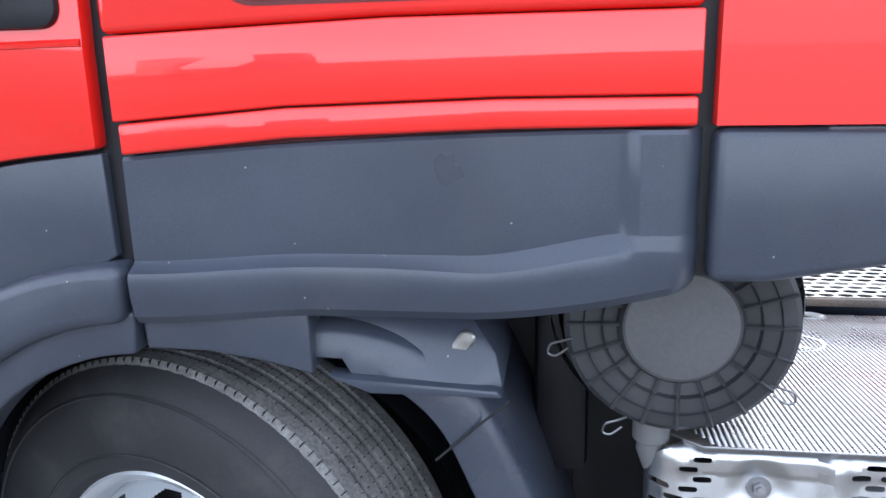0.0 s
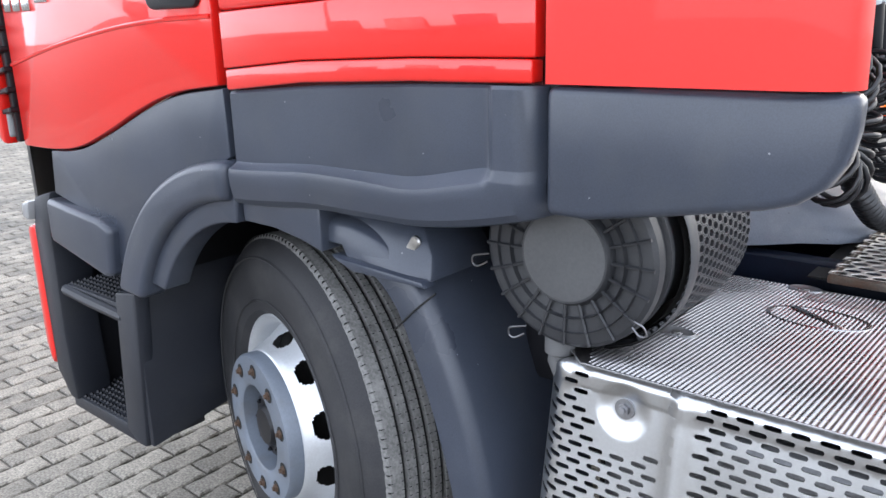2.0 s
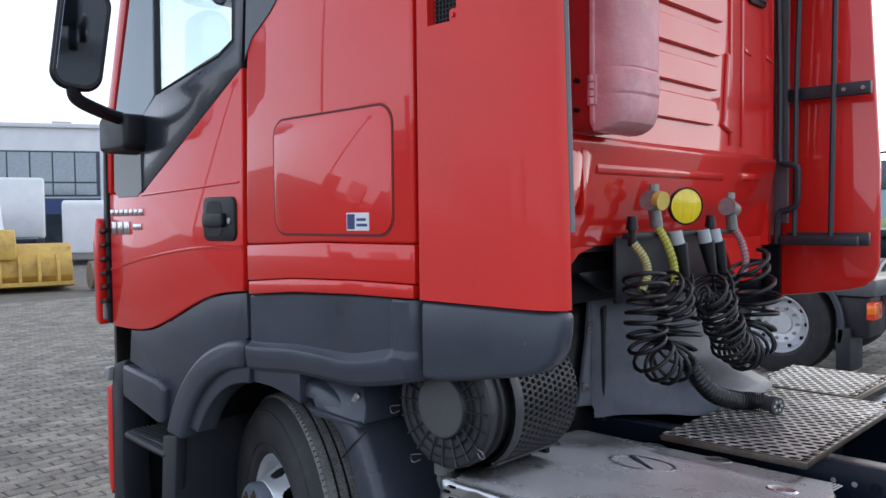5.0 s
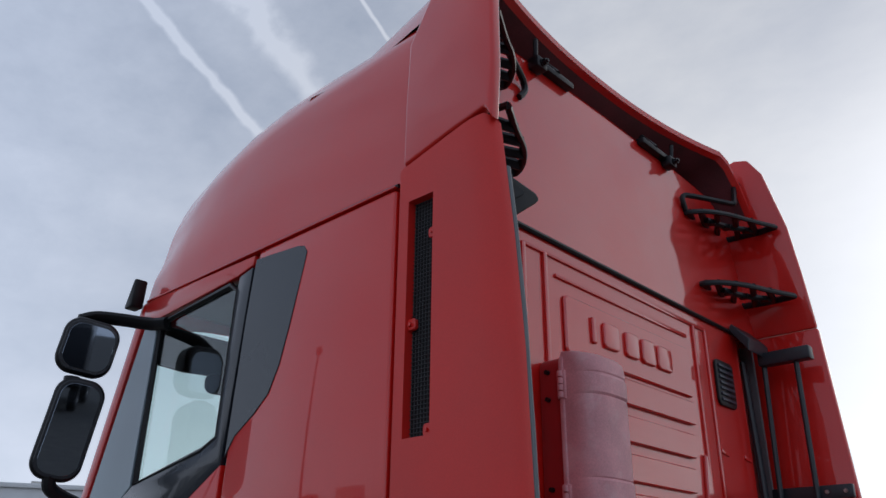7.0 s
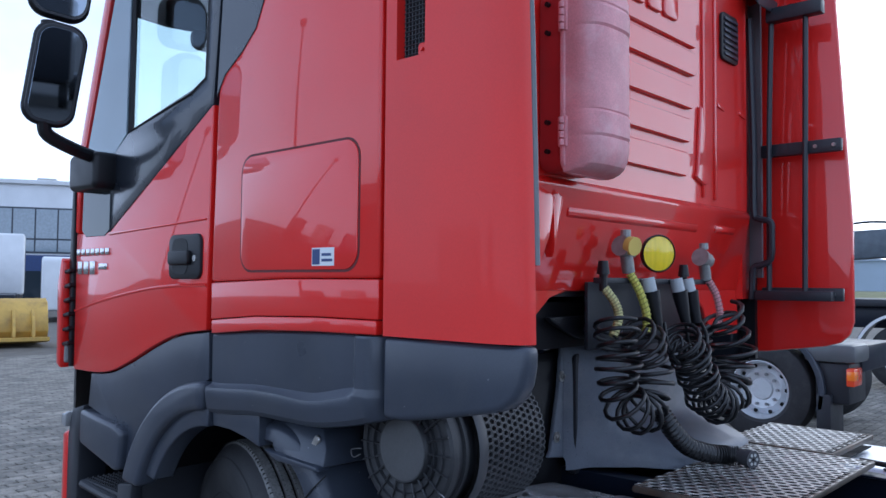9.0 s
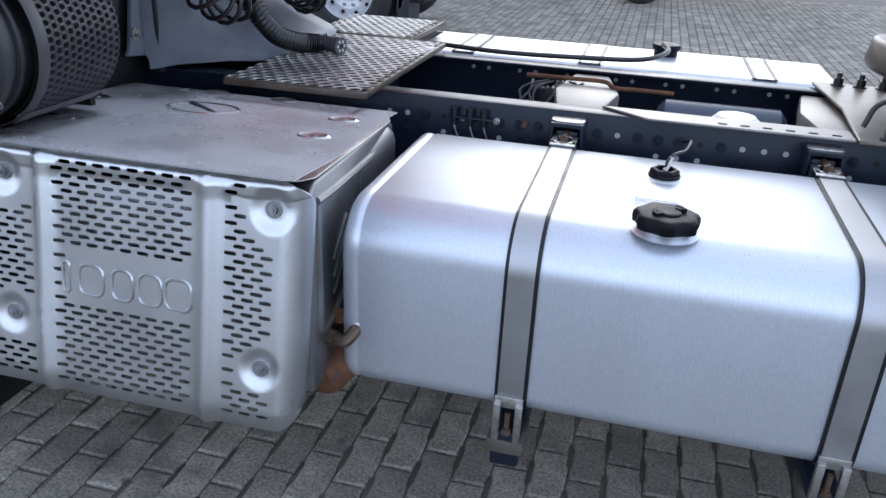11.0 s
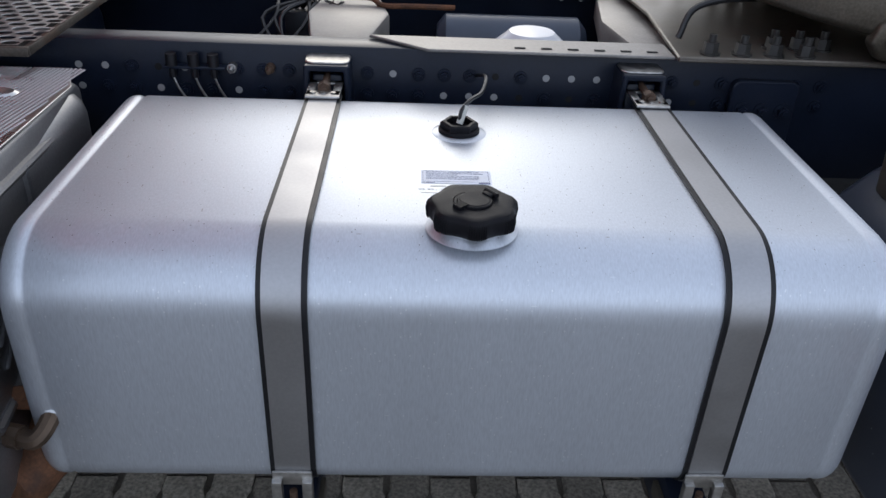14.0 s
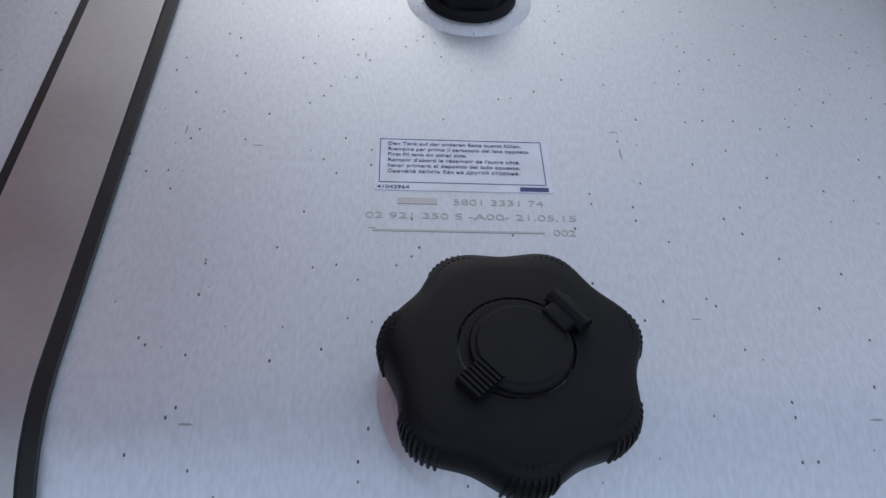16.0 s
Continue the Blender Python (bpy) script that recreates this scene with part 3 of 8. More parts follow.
ARC, ARZ = -0.455, 0.63


def arch(rx, rz, angles):
    return [(ARC + rx * math.cos(radians(a)), ARZ + rz * math.sin(radians(a))) for a in angles]


arch_out = arch(0.60, 0.640, range(92, 158, 6))
skirt = side_panel([*low_pts, (-0.488, 1.29), *[(x, z) for x, z in arch_out if x < -0.5], (-1.10, 0.93), (-1.16, 1.05), (-1.42, 1.10), (-1.40, 1.235)], proud=-0.012, thick=0.04, bevel=0.006)
both("door_skirt", skirt, GREY)
seat = arch(0.625, 0.655, range(91, 160, 4)) + arch(0.50, 0.560, range(156, 90, -4))
flare = side_panel(seat, proud=0.028, thick=0.09, bevel=0.02, segments=3)
both("wheel_arch_flare", flare, GREY)
inner = arch(0.515, 0.575, range(91, 152, 4)) + arch(0.44, 0.505, range(148, 90, -4))
both("arch_lip", side_panel(inner, proud=0.0, thick=0.08, bevel=0.006), GREY)

# sleeper skirt behind the wheel arch: flat upper face over a rolled lower lip that sweeps up at its rear
def skirt_rows():
    rows = []
    def ease(v):
        v = max(0.0, min(1.0, v))
        return v * v * (3 - 2 * v)
    xs = [-0.456 + 0.828 * i / 120 for i in range(121)]
    for x in xs:
        out = ease((x - 0.262) / 0.030)                      # the upper face comes forward near its rear end
        top = 1.443 + 0.035 * (1 - ((0.36 - x) / 0.82) ** 2)
        rise = 1.282 + 0.016 * ease((x + 0.455) / 0.30) + 0.038 * ease((x - 0.05) / 0.26)
        h = 0.011 + 0.010 * ease((x + 0.10) / 0.30)
        low = 1.184 + 0.020 * ease((x + 0.45) / 0.3) + 0.052 * max(0, (x - 0.05) / 0.32) ** 1.7
        back = 0.050 * max(0.0, 1 - (0.374 - x) / 0.045) ** 2.2
        face = SIDE + 0.006 - 0.020 * out + back             # recessed flat face
        lip = SIDE - 0.020 + back                            # rolled lower lip
        fade = 1 - ease((x - 0.245) / 0.045)
        led = face + (lip - face) * 1.0
        rows.append([(x, SIDE + 0.05, top), (x, face + 0.004, top), (x, face, top - 0.006), (x, face, (top + rise) / 2), (x, face, rise + 0.016 + 0.02 * (1 - fade)), (x, face + 0.001 * fade, rise + 0.003),
                     (x, face - 0.002 * fade, rise), (x, lip + 0.008 * fade, rise - 0.8 * h), (x, lip + 0.003 * fade, rise - h), (x, lip, rise - h - 0.012), (x, lip + 0.002, (rise + low) / 2), (x, lip + 0.008, low + 0.018), (x, lip + 0.020, low + 0.004), (x, lip + 0.032, low), (x, SIDE + 0.07, low + 0.004)])
    return rows


both("sleeper_skirt", sheet(bmesh.new(), skirt_rows(), 0.0), GREY, sharp=26)
both("arch_lip", side_panel([(-0.458, 1.196), (-0.190, 1.206), (-0.188, 1.108), (-0.26, 1.126), (-0.35, 1.140), (-0.455, 1.142)], proud=-0.012, thick=0.06, bevel=0.004), GREY)
# dark gaps between the panels
both("panel_gap", prism(bmesh.new(), [(-0.50, 1.15), (-0.44, 1.15), (-0.44, 1.66), (-0.42, 2.16), (-0.37, 2.98), (-0.41, 2.99), (-0.47, 2.16), (-0.50, 1.66)], SIDE + 0.03, SIDE + 0.06, "y"), BLACK)
both("panel_gap", prism(bmesh.new(), [(0.34, 1.27), (0.41, 1.27), (0.41, 3.0), (0.34, 3.0)], SIDE + 0.035, SIDE + 0.065, "y"), BLACK)
both("panel_gap", prism(bmesh.new(), [(-0.45, 1.44), (0.36, 1.46), (0.36, 1.64), (-0.45, 1.63)], SIDE + 0.03, SIDE + 0.05, "y"), MATS["dark_red_seal"])

# rear side deflector, red above and charcoal below: flat face, rolled leaning rear edge, mesh slot cut through
def rear_edge(z):
    """Where the deflector ends towards the rear at a height."""
    keys = [(1.26, 0.838), (1.48, 0.834), (1.75, 0.828), (2.10, 0.817), (2.40, 0.808), (2.72, 0.784), (2.90, 0.765), (3.08, 0.746), (3.20, 0.730)]
    for (za, xa), (zb, xb) in zip(keys, keys[1:]):
        if z <= zb:
            return xa + (xb - xa) * (z - za) / (zb - za)
    return keys[-1][1]


def slant_top(x):
    return 3.050 + 0.235 * max(0.0, x - 0.39) if x < 0.725 else 3.1287 - 1.6 * (x - 0.725)


def deflector(z_low=1.482):
    k = bmesh.new()
    x0, sx0, sx1, sz0, sz1 = 0.384, 0.424, 0.528, 2.205, 2.925
    for a, b, c, d in ((x0, sx0, z_low, 3.05), (sx0, sx1, z_low, sz0), (sx0, sx1, sz1, 3.05)):
        box(k, a, b, SIDE, SIDE + 0.035, c, d)
    bmesh.ops.remove_doubles(k, verts=k.verts, dist=1e-4)
    for v in k.verts:
        if v.co.z > 3.0:
            v.co.z = slant_top(v.co.x)
    # from the slot to the rear edge: one skin that rolls inwards
    rows = []
    for i in range(41):
        t = i / 40
        row = []
        for f, back, dy in ((0.0, None, 0.0), (0.35, None, 0.0), (0.7, None, 0.0), (1.0, 0.095, 0.0), (1.0, 0.070, 0.0022), (1.0, 0.045, 0.008), (1.0, 0.024, 0.017), (1.0, 0.010, 0.030), (1.0, 0.002, 0.045), (1.0, 0.0, 0.062), (1.0, 0.012, 0.064), (1.0, 0.018, 0.045), (1.0, 0.05, 0.026), (1.0, 0.095, 0.018)):
            z = z_low + (3.05 - z_low) * t
            for _ in range(3):
                xe = rear_edge(z)
                x = sx1 + (xe - 0.095 - sx1) * f if back is None else xe - back
                z = z_low + (slant_top(x) - z_low) * t
            row.append((x, SIDE + dy, z))
        rows.append(row)
    sheet(k, rows)
    return k


part("side_deflector", deflector(), RED_FADED, T)
edge_strip = sweep(bmesh.new(), [(rear_edge(z) - 0.006, SIDE + 0.072, z) for z in (1.665, 1.9, 2.2, 2.5, 2.75, 2.95)], 0.011, 8)
part("edge_strip", edge_strip, mat("grey_rubber_strip", (0.16, 0.17, 0.18), rough=0.6), T, "grey rubber edge strip")
far_def = prism(bmesh.new(), [(0.37, 1.300), (0.45, 1.305), (0.72, 1.345), (0.785, 1.365), (0.822, 1.40), (0.842, 1.46), (0.842, 1.90), (0.775, 3.045), (0.37, 3.045)], FAR - 0.035, FAR, "y", 0.010, 2)
part("side_deflector", far_def, RED, T)
part("slot_mesh", prism(bmesh.new(), [(0.42, 2.2), (0.53, 2.2), (0.53, 2.93), (0.42, 2.93)], SIDE + 0.034, SIDE + 0.04, "y"), mat("slot_dark", (0.006, 0.006, 0.007), rough=0.8), T, "black mesh behind the slot")
wires = bmesh.new()
for i in range(9):
    x = 0.427 + 0.0125 * i
    rod(wires, (x, SIDE + 0.030, 2.205), (x, SIDE + 0.030, 2.925), 0.0016, 4)
for i in range(58):
    z = 2.21 + 0.0125 * i
    rod(wires, (0.424, SIDE + 0.0285, z), (0.528, SIDE + 0.0285, z), 0.0016, 4)
part("wire_mesh", wires, mat("mesh_wire", (0.055, 0.06, 0.065), rough=0.5, metal=0.3), T)
for x, z in ((0.508, 2.222), (0.436, 2.53), (0.516, 2.80)):
    tab = prism(bmesh.new(), rounded(x - 0.017, x + 0.017, z - 0.016, z + 0.018, 0.01), SIDE + 0.012, SIDE + 0.026, "y", 0.002, 1)
    rod(tab, (x, SIDE + 0.004, z), (x, SIDE + 0.02, z), 0.006, 8)
    part("mounting_tab", tab, RED_FADED, T)
skirt_r = prism(bmesh.new(), [(0.384, 1.479), (0.384, 1.268), (0.46, 1.268), (0.60, 1.292), (0.735, 1.318), (0.775, 1.330), (0.808, 1.354), (0.828, 1.388), (0.836, 1.43), (0.838, 1.479)], SIDE - 0.002, SIDE + 0.075, "y", 0.0, 3)
for v in skirt_r.verts:
    if v.co.y < SIDE + 0.01 and v.co.x > 0.70:
        v.co.y += 0.030 * ((v.co.x - 0.70) / 0.16) ** 2
round_edges(skirt_r, 0.016, 3, 40)
part("deflector_skirt", skirt_r, GREY, T)
part("panel_gap", box(bmesh.new(), 0.39, 0.81, SIDE + 0.036, SIDE + 0.05, 1.440, 1.515), BLACK, T)

# ---------------------------------------------------------------- cab: rear wall, roof, front, inner faces
wall = bmesh.new()
box(wall, BACK - 0.04, BACK, 1.34, 3.28, 1.96, 3.02)
back_wall = part("rear_wall", wall, RED_WALL, T)
lower = prism(bmesh.new(), [(1.34, 1.61), (1.34, 1.40), (1.60, 1.40), (1.676, 1.475), (1.70, 1.52), (1.775, 1.575), (1.88, 1.600), (1.99, 1.61)], 0.392, 0.412, "x", 0.004, 1)
both("rear_wall_corner", lower, RED)
slope = prism(bmesh.new(), [(BACK, 1.965), (BACK + 0.016, 1.945), (BACK + 0.014, 1.930), (0.415, 1.60), (0.38, 1.595), (0.42, 1.90), (BACK - 0.04, 1.965)], 1.34, 3.28, "y", 0.005, 2)
slope_ob = part("rear_wall_slope", slope, RED_WALL, T)
for ya, yb, z in ((1.80, 2.75, 1.858), (2.92, 3.12, 1.865)):
    xs = 0.415 + 0.059 * (z - 1.60) / 0.33
    part("pressed_crease", prism(bmesh.new(), [(xs - 0.012, z + 0.026), (xs + 0.0085, z + 0.012), (xs + 0.0065, z - 0.010), (xs - 0.012, z - 0.024)], ya, yb, "y", 0.004, 2), RED_WALL, slope_ob)
fold = bmesh.new()
for ya, yb, za, zb, xo in ((1.60, 1.70, 1.93, 1.77, 0.030), (1.70, 1.765, 1.93, 1.80, 0.018)):
    prism(fold, [(ya, za), (yb, za - 0.03), (yb - 0.03, zb), (ya + 0.01, zb - 0.10)], 0.43, BACK + xo, "x", 0.012, 2)
part("folded_end", fold, RED_WALL, slope_ob)
for y in (2.955, 3.19):
    part("small_press", prism(bmesh.new(), [(y, 2.42), (y + 0.07, 2.405), (y + 0.07, 2.39), (y, 2.40)], BACK - 0.002, BACK + 0.008, "x", 0.004, 2), RED_WALL, back_wall)
corner = prism(bmesh.new(), [(0.30, 1.10), (0.36, 1.10), (0.40, 1.16), (0.43, 1.30), (0.445, 1.36), (0.40, 1.36), (0.38, 1.30), (0.34, 1.20), (0.30, 1.14)], 1.56, 3.02, "z")
both("cab_corner", corner, RED)
sealw = prism(bmesh.new(), [(0.40, 1.14), (0.47, 1.17), (0.47, 1.19), (0.40, 1.16)], 1.66, 2.99, "z")
both("deflector_seal", sealw, MATS["grey_rubber_strip"])


def ridge(y0, y1, z0, z1, h=0.014, nm="pressed_panel", bev=0.006):
    return part(nm, prism(bmesh.new(), rounded(y0, y1, z0, z1, min(0.025, (z1 - z0) * 0.45)), BACK - 0.002, BACK + h, "x", bev, 1), RED_WALL, back_wall)


ridge(1.80, 2.735, 2.60, 2.82, 0.014)
for i in range(4):
    z, y1 = 2.533 - 0.1405 * i, 2.735 - 0.026 * i
    part("pressed_panel", prism(bmesh.new(), [(1.84, z - 0.052), (y1 - 0.03, z - 0.052), (y1, z - 0.034), (y1 + 0.006, z + 0.030), (y1 - 0.018, z + 0.048), (1.84, z + 0.048)], BACK - 0.002, BACK + 0.018, "x", 0.005, 1), RED_WALL, back_wall)
part("pressed_panel", prism(bmesh.new(), [(2.772, 2.372), (2.790, 2.366), (2.835, 2.05), (2.80, 2.04), (2.73, 2.068), (2.745, 2.10)], BACK - 0.002, BACK + 0.016, "x", 0.005, 1), RED_WALL, back_wall)
for y, w in ((1.575, 0.012), (1.70, 0.012), (2.815, 0.010), (2.93, 0.010)):
    part("pressed_rib", prism(bmesh.new(), [(y - w, 1.99), (y + w, 1.99), (y + w, 2.955), (y - w, 2.955)], BACK - 0.002, BACK + 0.011, "x", 0.006, 2), RED_WALL, back_wall)
part("pressed_rib", prism(bmesh.new(), [(1.76, 2.873), (2.74, 2.873), (2.74, 2.889), (1.76, 2.889)], BACK - 0.002, BACK + 0.009, "x", 0.005, 2), RED_WALL, back_wall)
part("pressed_rib", prism(bmesh.new(), [(1.575, 2.944), (2.92, 2.944), (2.92, 2.96), (1.575, 2.96)], BACK - 0.002, BACK + 0.009, "x", 0.005, 2), RED_WALL, back_wall)
# raised badge, drawn as plain upright blocks
for y, w in ((1.968, 0.026), (2.085, 0.105), (2.235, 0.095), (2.362, 0.105), (2.490, 0.115)):
    part("badge_block", prism(bmesh.new(), rounded(y - w / 2, y + w / 2, 2.668, 2.770, 0.02 if w > 0.05 else 0.008), BACK + 0.010, BACK + 0.026, "x", 0.007, 3), RED_WALL, back_wall)

# roof: crossways sections from front to back
def roof_rows():
    rows = []
    # x, crease height, shoulder height
    data = [(-1.64, 3.03, 3.05), (-1.60, 3.06, 3.20), (-1.52, 3.10, 3.37), (-1.42, 3.14, 3.49), (-1.25, 3.21, 3.61), (-1.0, 3.37, 3.705), (-0.75, 3.465, 3.77), (-0.5, 3.52, 3.80), (-0.25, 3.545, 3.806), (0.05, 3.555, 3.80), (0.40, 3.575, 3.80)]
    for x, zc, zs in data:
        y0 = 1.078 if x > -1.25 else 1.078 + (-1.25 - x) ** 1.5 * 0.9
        prof = [(y0, 3.012), (y0 + 0.010, (3.012 + zc) / 2), (y0 + 0.040, zc), (y0 + 0.075, zc + 0.45 * (zs - zc)), (y0 + 0.165, zs - 0.012), (y0 + 0.30, zs + 0.018), (y0 + 0.65, zs + 0.04), (MID, zs + 0.05)]
        prof = smooth2(prof, 3)
        row = [(x, y, z) for y, z in prof]
        rows.append(row + [(x, 2 * MID - y, z) for y, z in prof[-2::-1]])
    return rows


roof = sheet(bmesh.new(), roof_rows())
part("high_roof", roof, RED, T, sharp=45)
roof_back = bmesh.new()
rr = roof_rows()[-1]
k0 = [roof_back.verts.new(p) for p in rr]
roof_back.faces.new(k0)
for v in roof_back.verts:
    v.co.x = 0.40 + 0.065 * (1 - (v.co.z - 3.01) / 0.79)
part("roof_rear_panel", roof_back, RED_WALL, T)
both("roof_seam", sweep(bmesh.new(), [(-1.25, 1.072, 3.004), (0.37, 1.068, 3.004)], 0.008, 6), BLACK)
part("roof_seam", sweep(bmesh.new(), [(0.468, 1.30, 3.01), (0.468, 3.32, 3.01)], 0.010, 6), BLACK, T)
both("roof_gutter", prism(bmesh.new(), [(-1.22, 2.994), (0.364, 2.996), (0.364, 3.0), (-1.22, 2.999)], SIDE - 0.006, SIDE + 0.03, "y"), RED)

# front of the cab, curved in plan, with the windscreen
def front_rows(zs, inset=0.0):
    plan = smooth2([(-1.555, 1.075), (-1.62, 1.095), (-1.68, 1.16), (-1.74, 1.32), (-1.78, 1.6), (-1.80, MID)], 4)
    plan = plan + [(x, 2 * MID - y) for x, y in plan[-2::-1]]
    out = []
    for z in zs:
        lean = 0.0 if z < 2.0 else 0.30 * ((z - 2.0) / 1.0) ** 1.2
        out.append([(x + lean + inset, y, z) for x, y in plan])
    return out


part("cab_front", sheet(bmesh.new(), front_rows([1.25, 1.3, 1.6, 1.9, 2.0]), 0.0), RED, T)
part("front_lower_panel", sheet(bmesh.new(), front_rows([1.02, 1.249]), 0.0), BLACK, T)
part("windscreen", sheet(bmesh.new(), front_rows([2.0, 2.3, 2.6, 2.9, 3.01]), 0.004), GLASS, T, "clear curved windscreen").visible_shadow = False
inner_box = bmesh.new()
box(inner_box, -1.50, 0.40, 1.14, 3.48, 1.58, 1.62)
part("cab_floor", inner_box, BLACK, T)
visor = prism(bmesh.new(), [(1.16, 2.985), (1.16, 2.80), (1.40, 2.785), (1.62, 2.80), (1.76, 2.86), (1.85, 2.93), (3.44, 2.93), (3.44, 2.985)], -1.47, -1.44, "x", 0.008, 2)
part("sun_visor", visor, mat("visor_dark", (0.03, 0.032, 0.035), rough=0.7), T, "dark sun visor above the windscreen")
part("inner_mirror", prism(bmesh.new(), rounded(1.50, 1.74, 2.70, 2.80, 0.04), -1.43, -1.40, "x", 0.012, 3), BLACK, T, "dark visor flap")
part("cab_headlining", box(bmesh.new(), -1.20, 0.40, 1.12, 3.50, 2.975, 3.0), mat("grey_lining", (0.16, 0.16, 0.16), rough=0.9), T)
part("bunk_wall", box(bmesh.new(), 0.36, 0.40, 1.12, 3.50, 1.60, 2.98), MATS["grey_lining"], T)
both("sleeper_lining", box(bmesh.new(), -0.44, 0.36, 1.11, 1.125, 1.62, 2.98), MATS["grey_lining"])
both("door_lining", prism(bmesh.new(), [(-1.5, 1.62), (-0.48, 1.62), (-0.48, 2.22), (-1.25, 2.0), (-1.5, 1.9)], SIDE + 0.05, SIDE + 0.06, "y"), BLACK)


# roof spoiler with a hollowed rear edge, and the upper side deflectors under its ends
def spoiler_rows():
    rows = []
    n = 40
    for i in range(n + 1):
        y = 1.155 + (2 * (MID - 1.155)) * i / n
        u = abs(y - MID) / (MID - 1.155)
        xt = 0.405 + 0.16 * u ** 2.2
        drop = 0.30 * max(0.0, (u - 0.86) / 0.14) ** 1.6
        rows.append([(-0.30, y, 3.80 + 0.05 * (1 - u) - 0.4 * drop), (0.0, y, 3.855 + 0.02 * (1 - u) - 0.7 * drop), (0.22, y, 3.945 - 0.9 * drop), (xt - 0.02, y, 4.045 - drop), (xt, y, 4.045 - drop), (xt, y, 4.015 - drop),
                     (xt - 0.03, y, 4.0 - drop), (0.24, y, 3.90 - 0.9 * drop), (0.05, y, 3.82 - 0.7 * drop)])
    return rows


spoiler = part("roof_spoiler", sheet(bmesh.new(), [r[:7] for r in spoiler_rows()]), RED, T, "red roof spoiler with a hollowed rear edge", sharp=40)
# underside in a darker red: the shade below the spoiler is in the colour
part("spoiler_underside", sheet(bmesh.new(), [r[6:] for r in spoiler_rows()]), mat("shaded_red_underside", (0.10, 0.018, 0.022), rough=0.75, var=0.35, scale=6, fine=0.2), spoiler, "dull underside with its shade put into a darker red", sharp=40)
updef = prism(bmesh.new(), [(0.388, 3.064), (0.55, 3.102), (0.722, 3.143), (0.752, 3.090), (0.752, 3.30), (0.728, 3.60), (0.66, 3.92), (0.60, 4.02), (0.53, 4.04), (0.46, 3.82), (0.355, 3.575), (0.372, 3.30)], SIDE + 0.004, SIDE + 0.05, "y", 0.014, 3)
for v in updef.verts:
    v.co.y += 0.10 * max(0.0, v.co.z - 3.1) ** 1.2
part("upper_deflector", updef, RED, T)
far_up = prism(bmesh.new(), [(0.36, 3.048), (0.772, 3.048), (0.755, 3.30), (0.728, 3.60), (0.66, 3.92), (0.60, 4.02), (0.53, 4.04), (0.40, 4.0), (0.36, 3.60)], FAR - 0.036, FAR - 0.004, "y", 0.010, 2)
for v in far_up.verts:
    v.co.y -= 0.10 * max(0.0, v.co.z - 3.1) ** 1.2
part("upper_deflector", far_up, RED, T)
stay = box(bmesh.new(), 0.39, 0.435, 1.76, 2.02, 3.83, 3.862, 0.008)
box(stay, 0.40, 0.455, 1.73, 1.80, 3.795, 3.85, 0.01)
rod(stay, (0.43, 1.75, 3.81), (0.44, 1.74, 3.93), 0.010, 8)
rod(stay, (0.43, 1.90, 3.85), (0.36, 1.90, 3.94), 0.016, 8)
bolt_at(stay, (0.455, 1.765, 3.82), (1, 0, 0), 0.016, 0.02, 0.02)
both("spoiler_stay", stay, BLACK, "black bracket under the spoiler")


def narrow_copy(bm):
    """The near side's step, which reaches less far inwards."""
    m = mirror_y(bm)
    for v in m.verts:
        v.co.y = 1.18 + (v.co.y - 1.18) * 0.75
    return m


def roof_step(z, back):
    """A black leaf-shaped step with a rolled rim and cross webs, flat against the deflector's inner face."""
    tip, root, heel = (0.725 + back, 3.44, z), (0.45 + back, 2.99, z + 0.005), (0.42 + back, 3.46, z + 0.02)
    rim = curve_points([root, (0.485 + back, 2.985, z), (0.551 + back, 3.044, z), (0.614 + back, 3.153, z), (0.66 + back, 3.28, z), tip], 5)
    wallside = curve_points([root, (0.43 + back, 3.12, z + 0.01), (0.42 + back, 3.30, z + 0.02), heel, (0.58 + back, 3.47, z + 0.01), tip], 5)
    for side in (0, 1):
        put = (lambda bm: bm) if side == 0 else narrow_copy
        step = part("roof_step", put(sweep(bmesh.new(), rim, 0.019, 8, flat=0.6)), BLACK, T, "black plastic roof step")
        part("step_bar", put(sweep(bmesh.new(), wallside, 0.017, 8, flat=0.6)), BLACK, step)
        m, n = len(rim), len(wallside)
        for i in range(1, 6):
            p, q = rim[int(i / 6 * (m - 1))], wallside[int((i / 6) ** 0.8 * (n - 1))]
            part("step_web", put(sweep(bmesh.new(), [p, q], 0.019, 8, flat=0.7)), BLACK, step)
        spine = curve_points([(0.50 + back, 3.12, z - 0.004), (0.54 + back, 3.26, z - 0.004), (0.62 + back, 3.40, z - 0.004)], 4)
        part("step_web", put(sweep(bmesh.new(), spine, 0.016, 6)), BLACK, step)
        for k in (1, 4, 7):
            x, y, h = spine[k]
            part("step_stud", put(lathe(bmesh.new(), [(0.0, 0.012), (0.020, 0.010), (0.024, -0.012), (0.0, -0.014)], (x, y, h - 0.006), (0, 0, -1), 10)), BLACK, step)


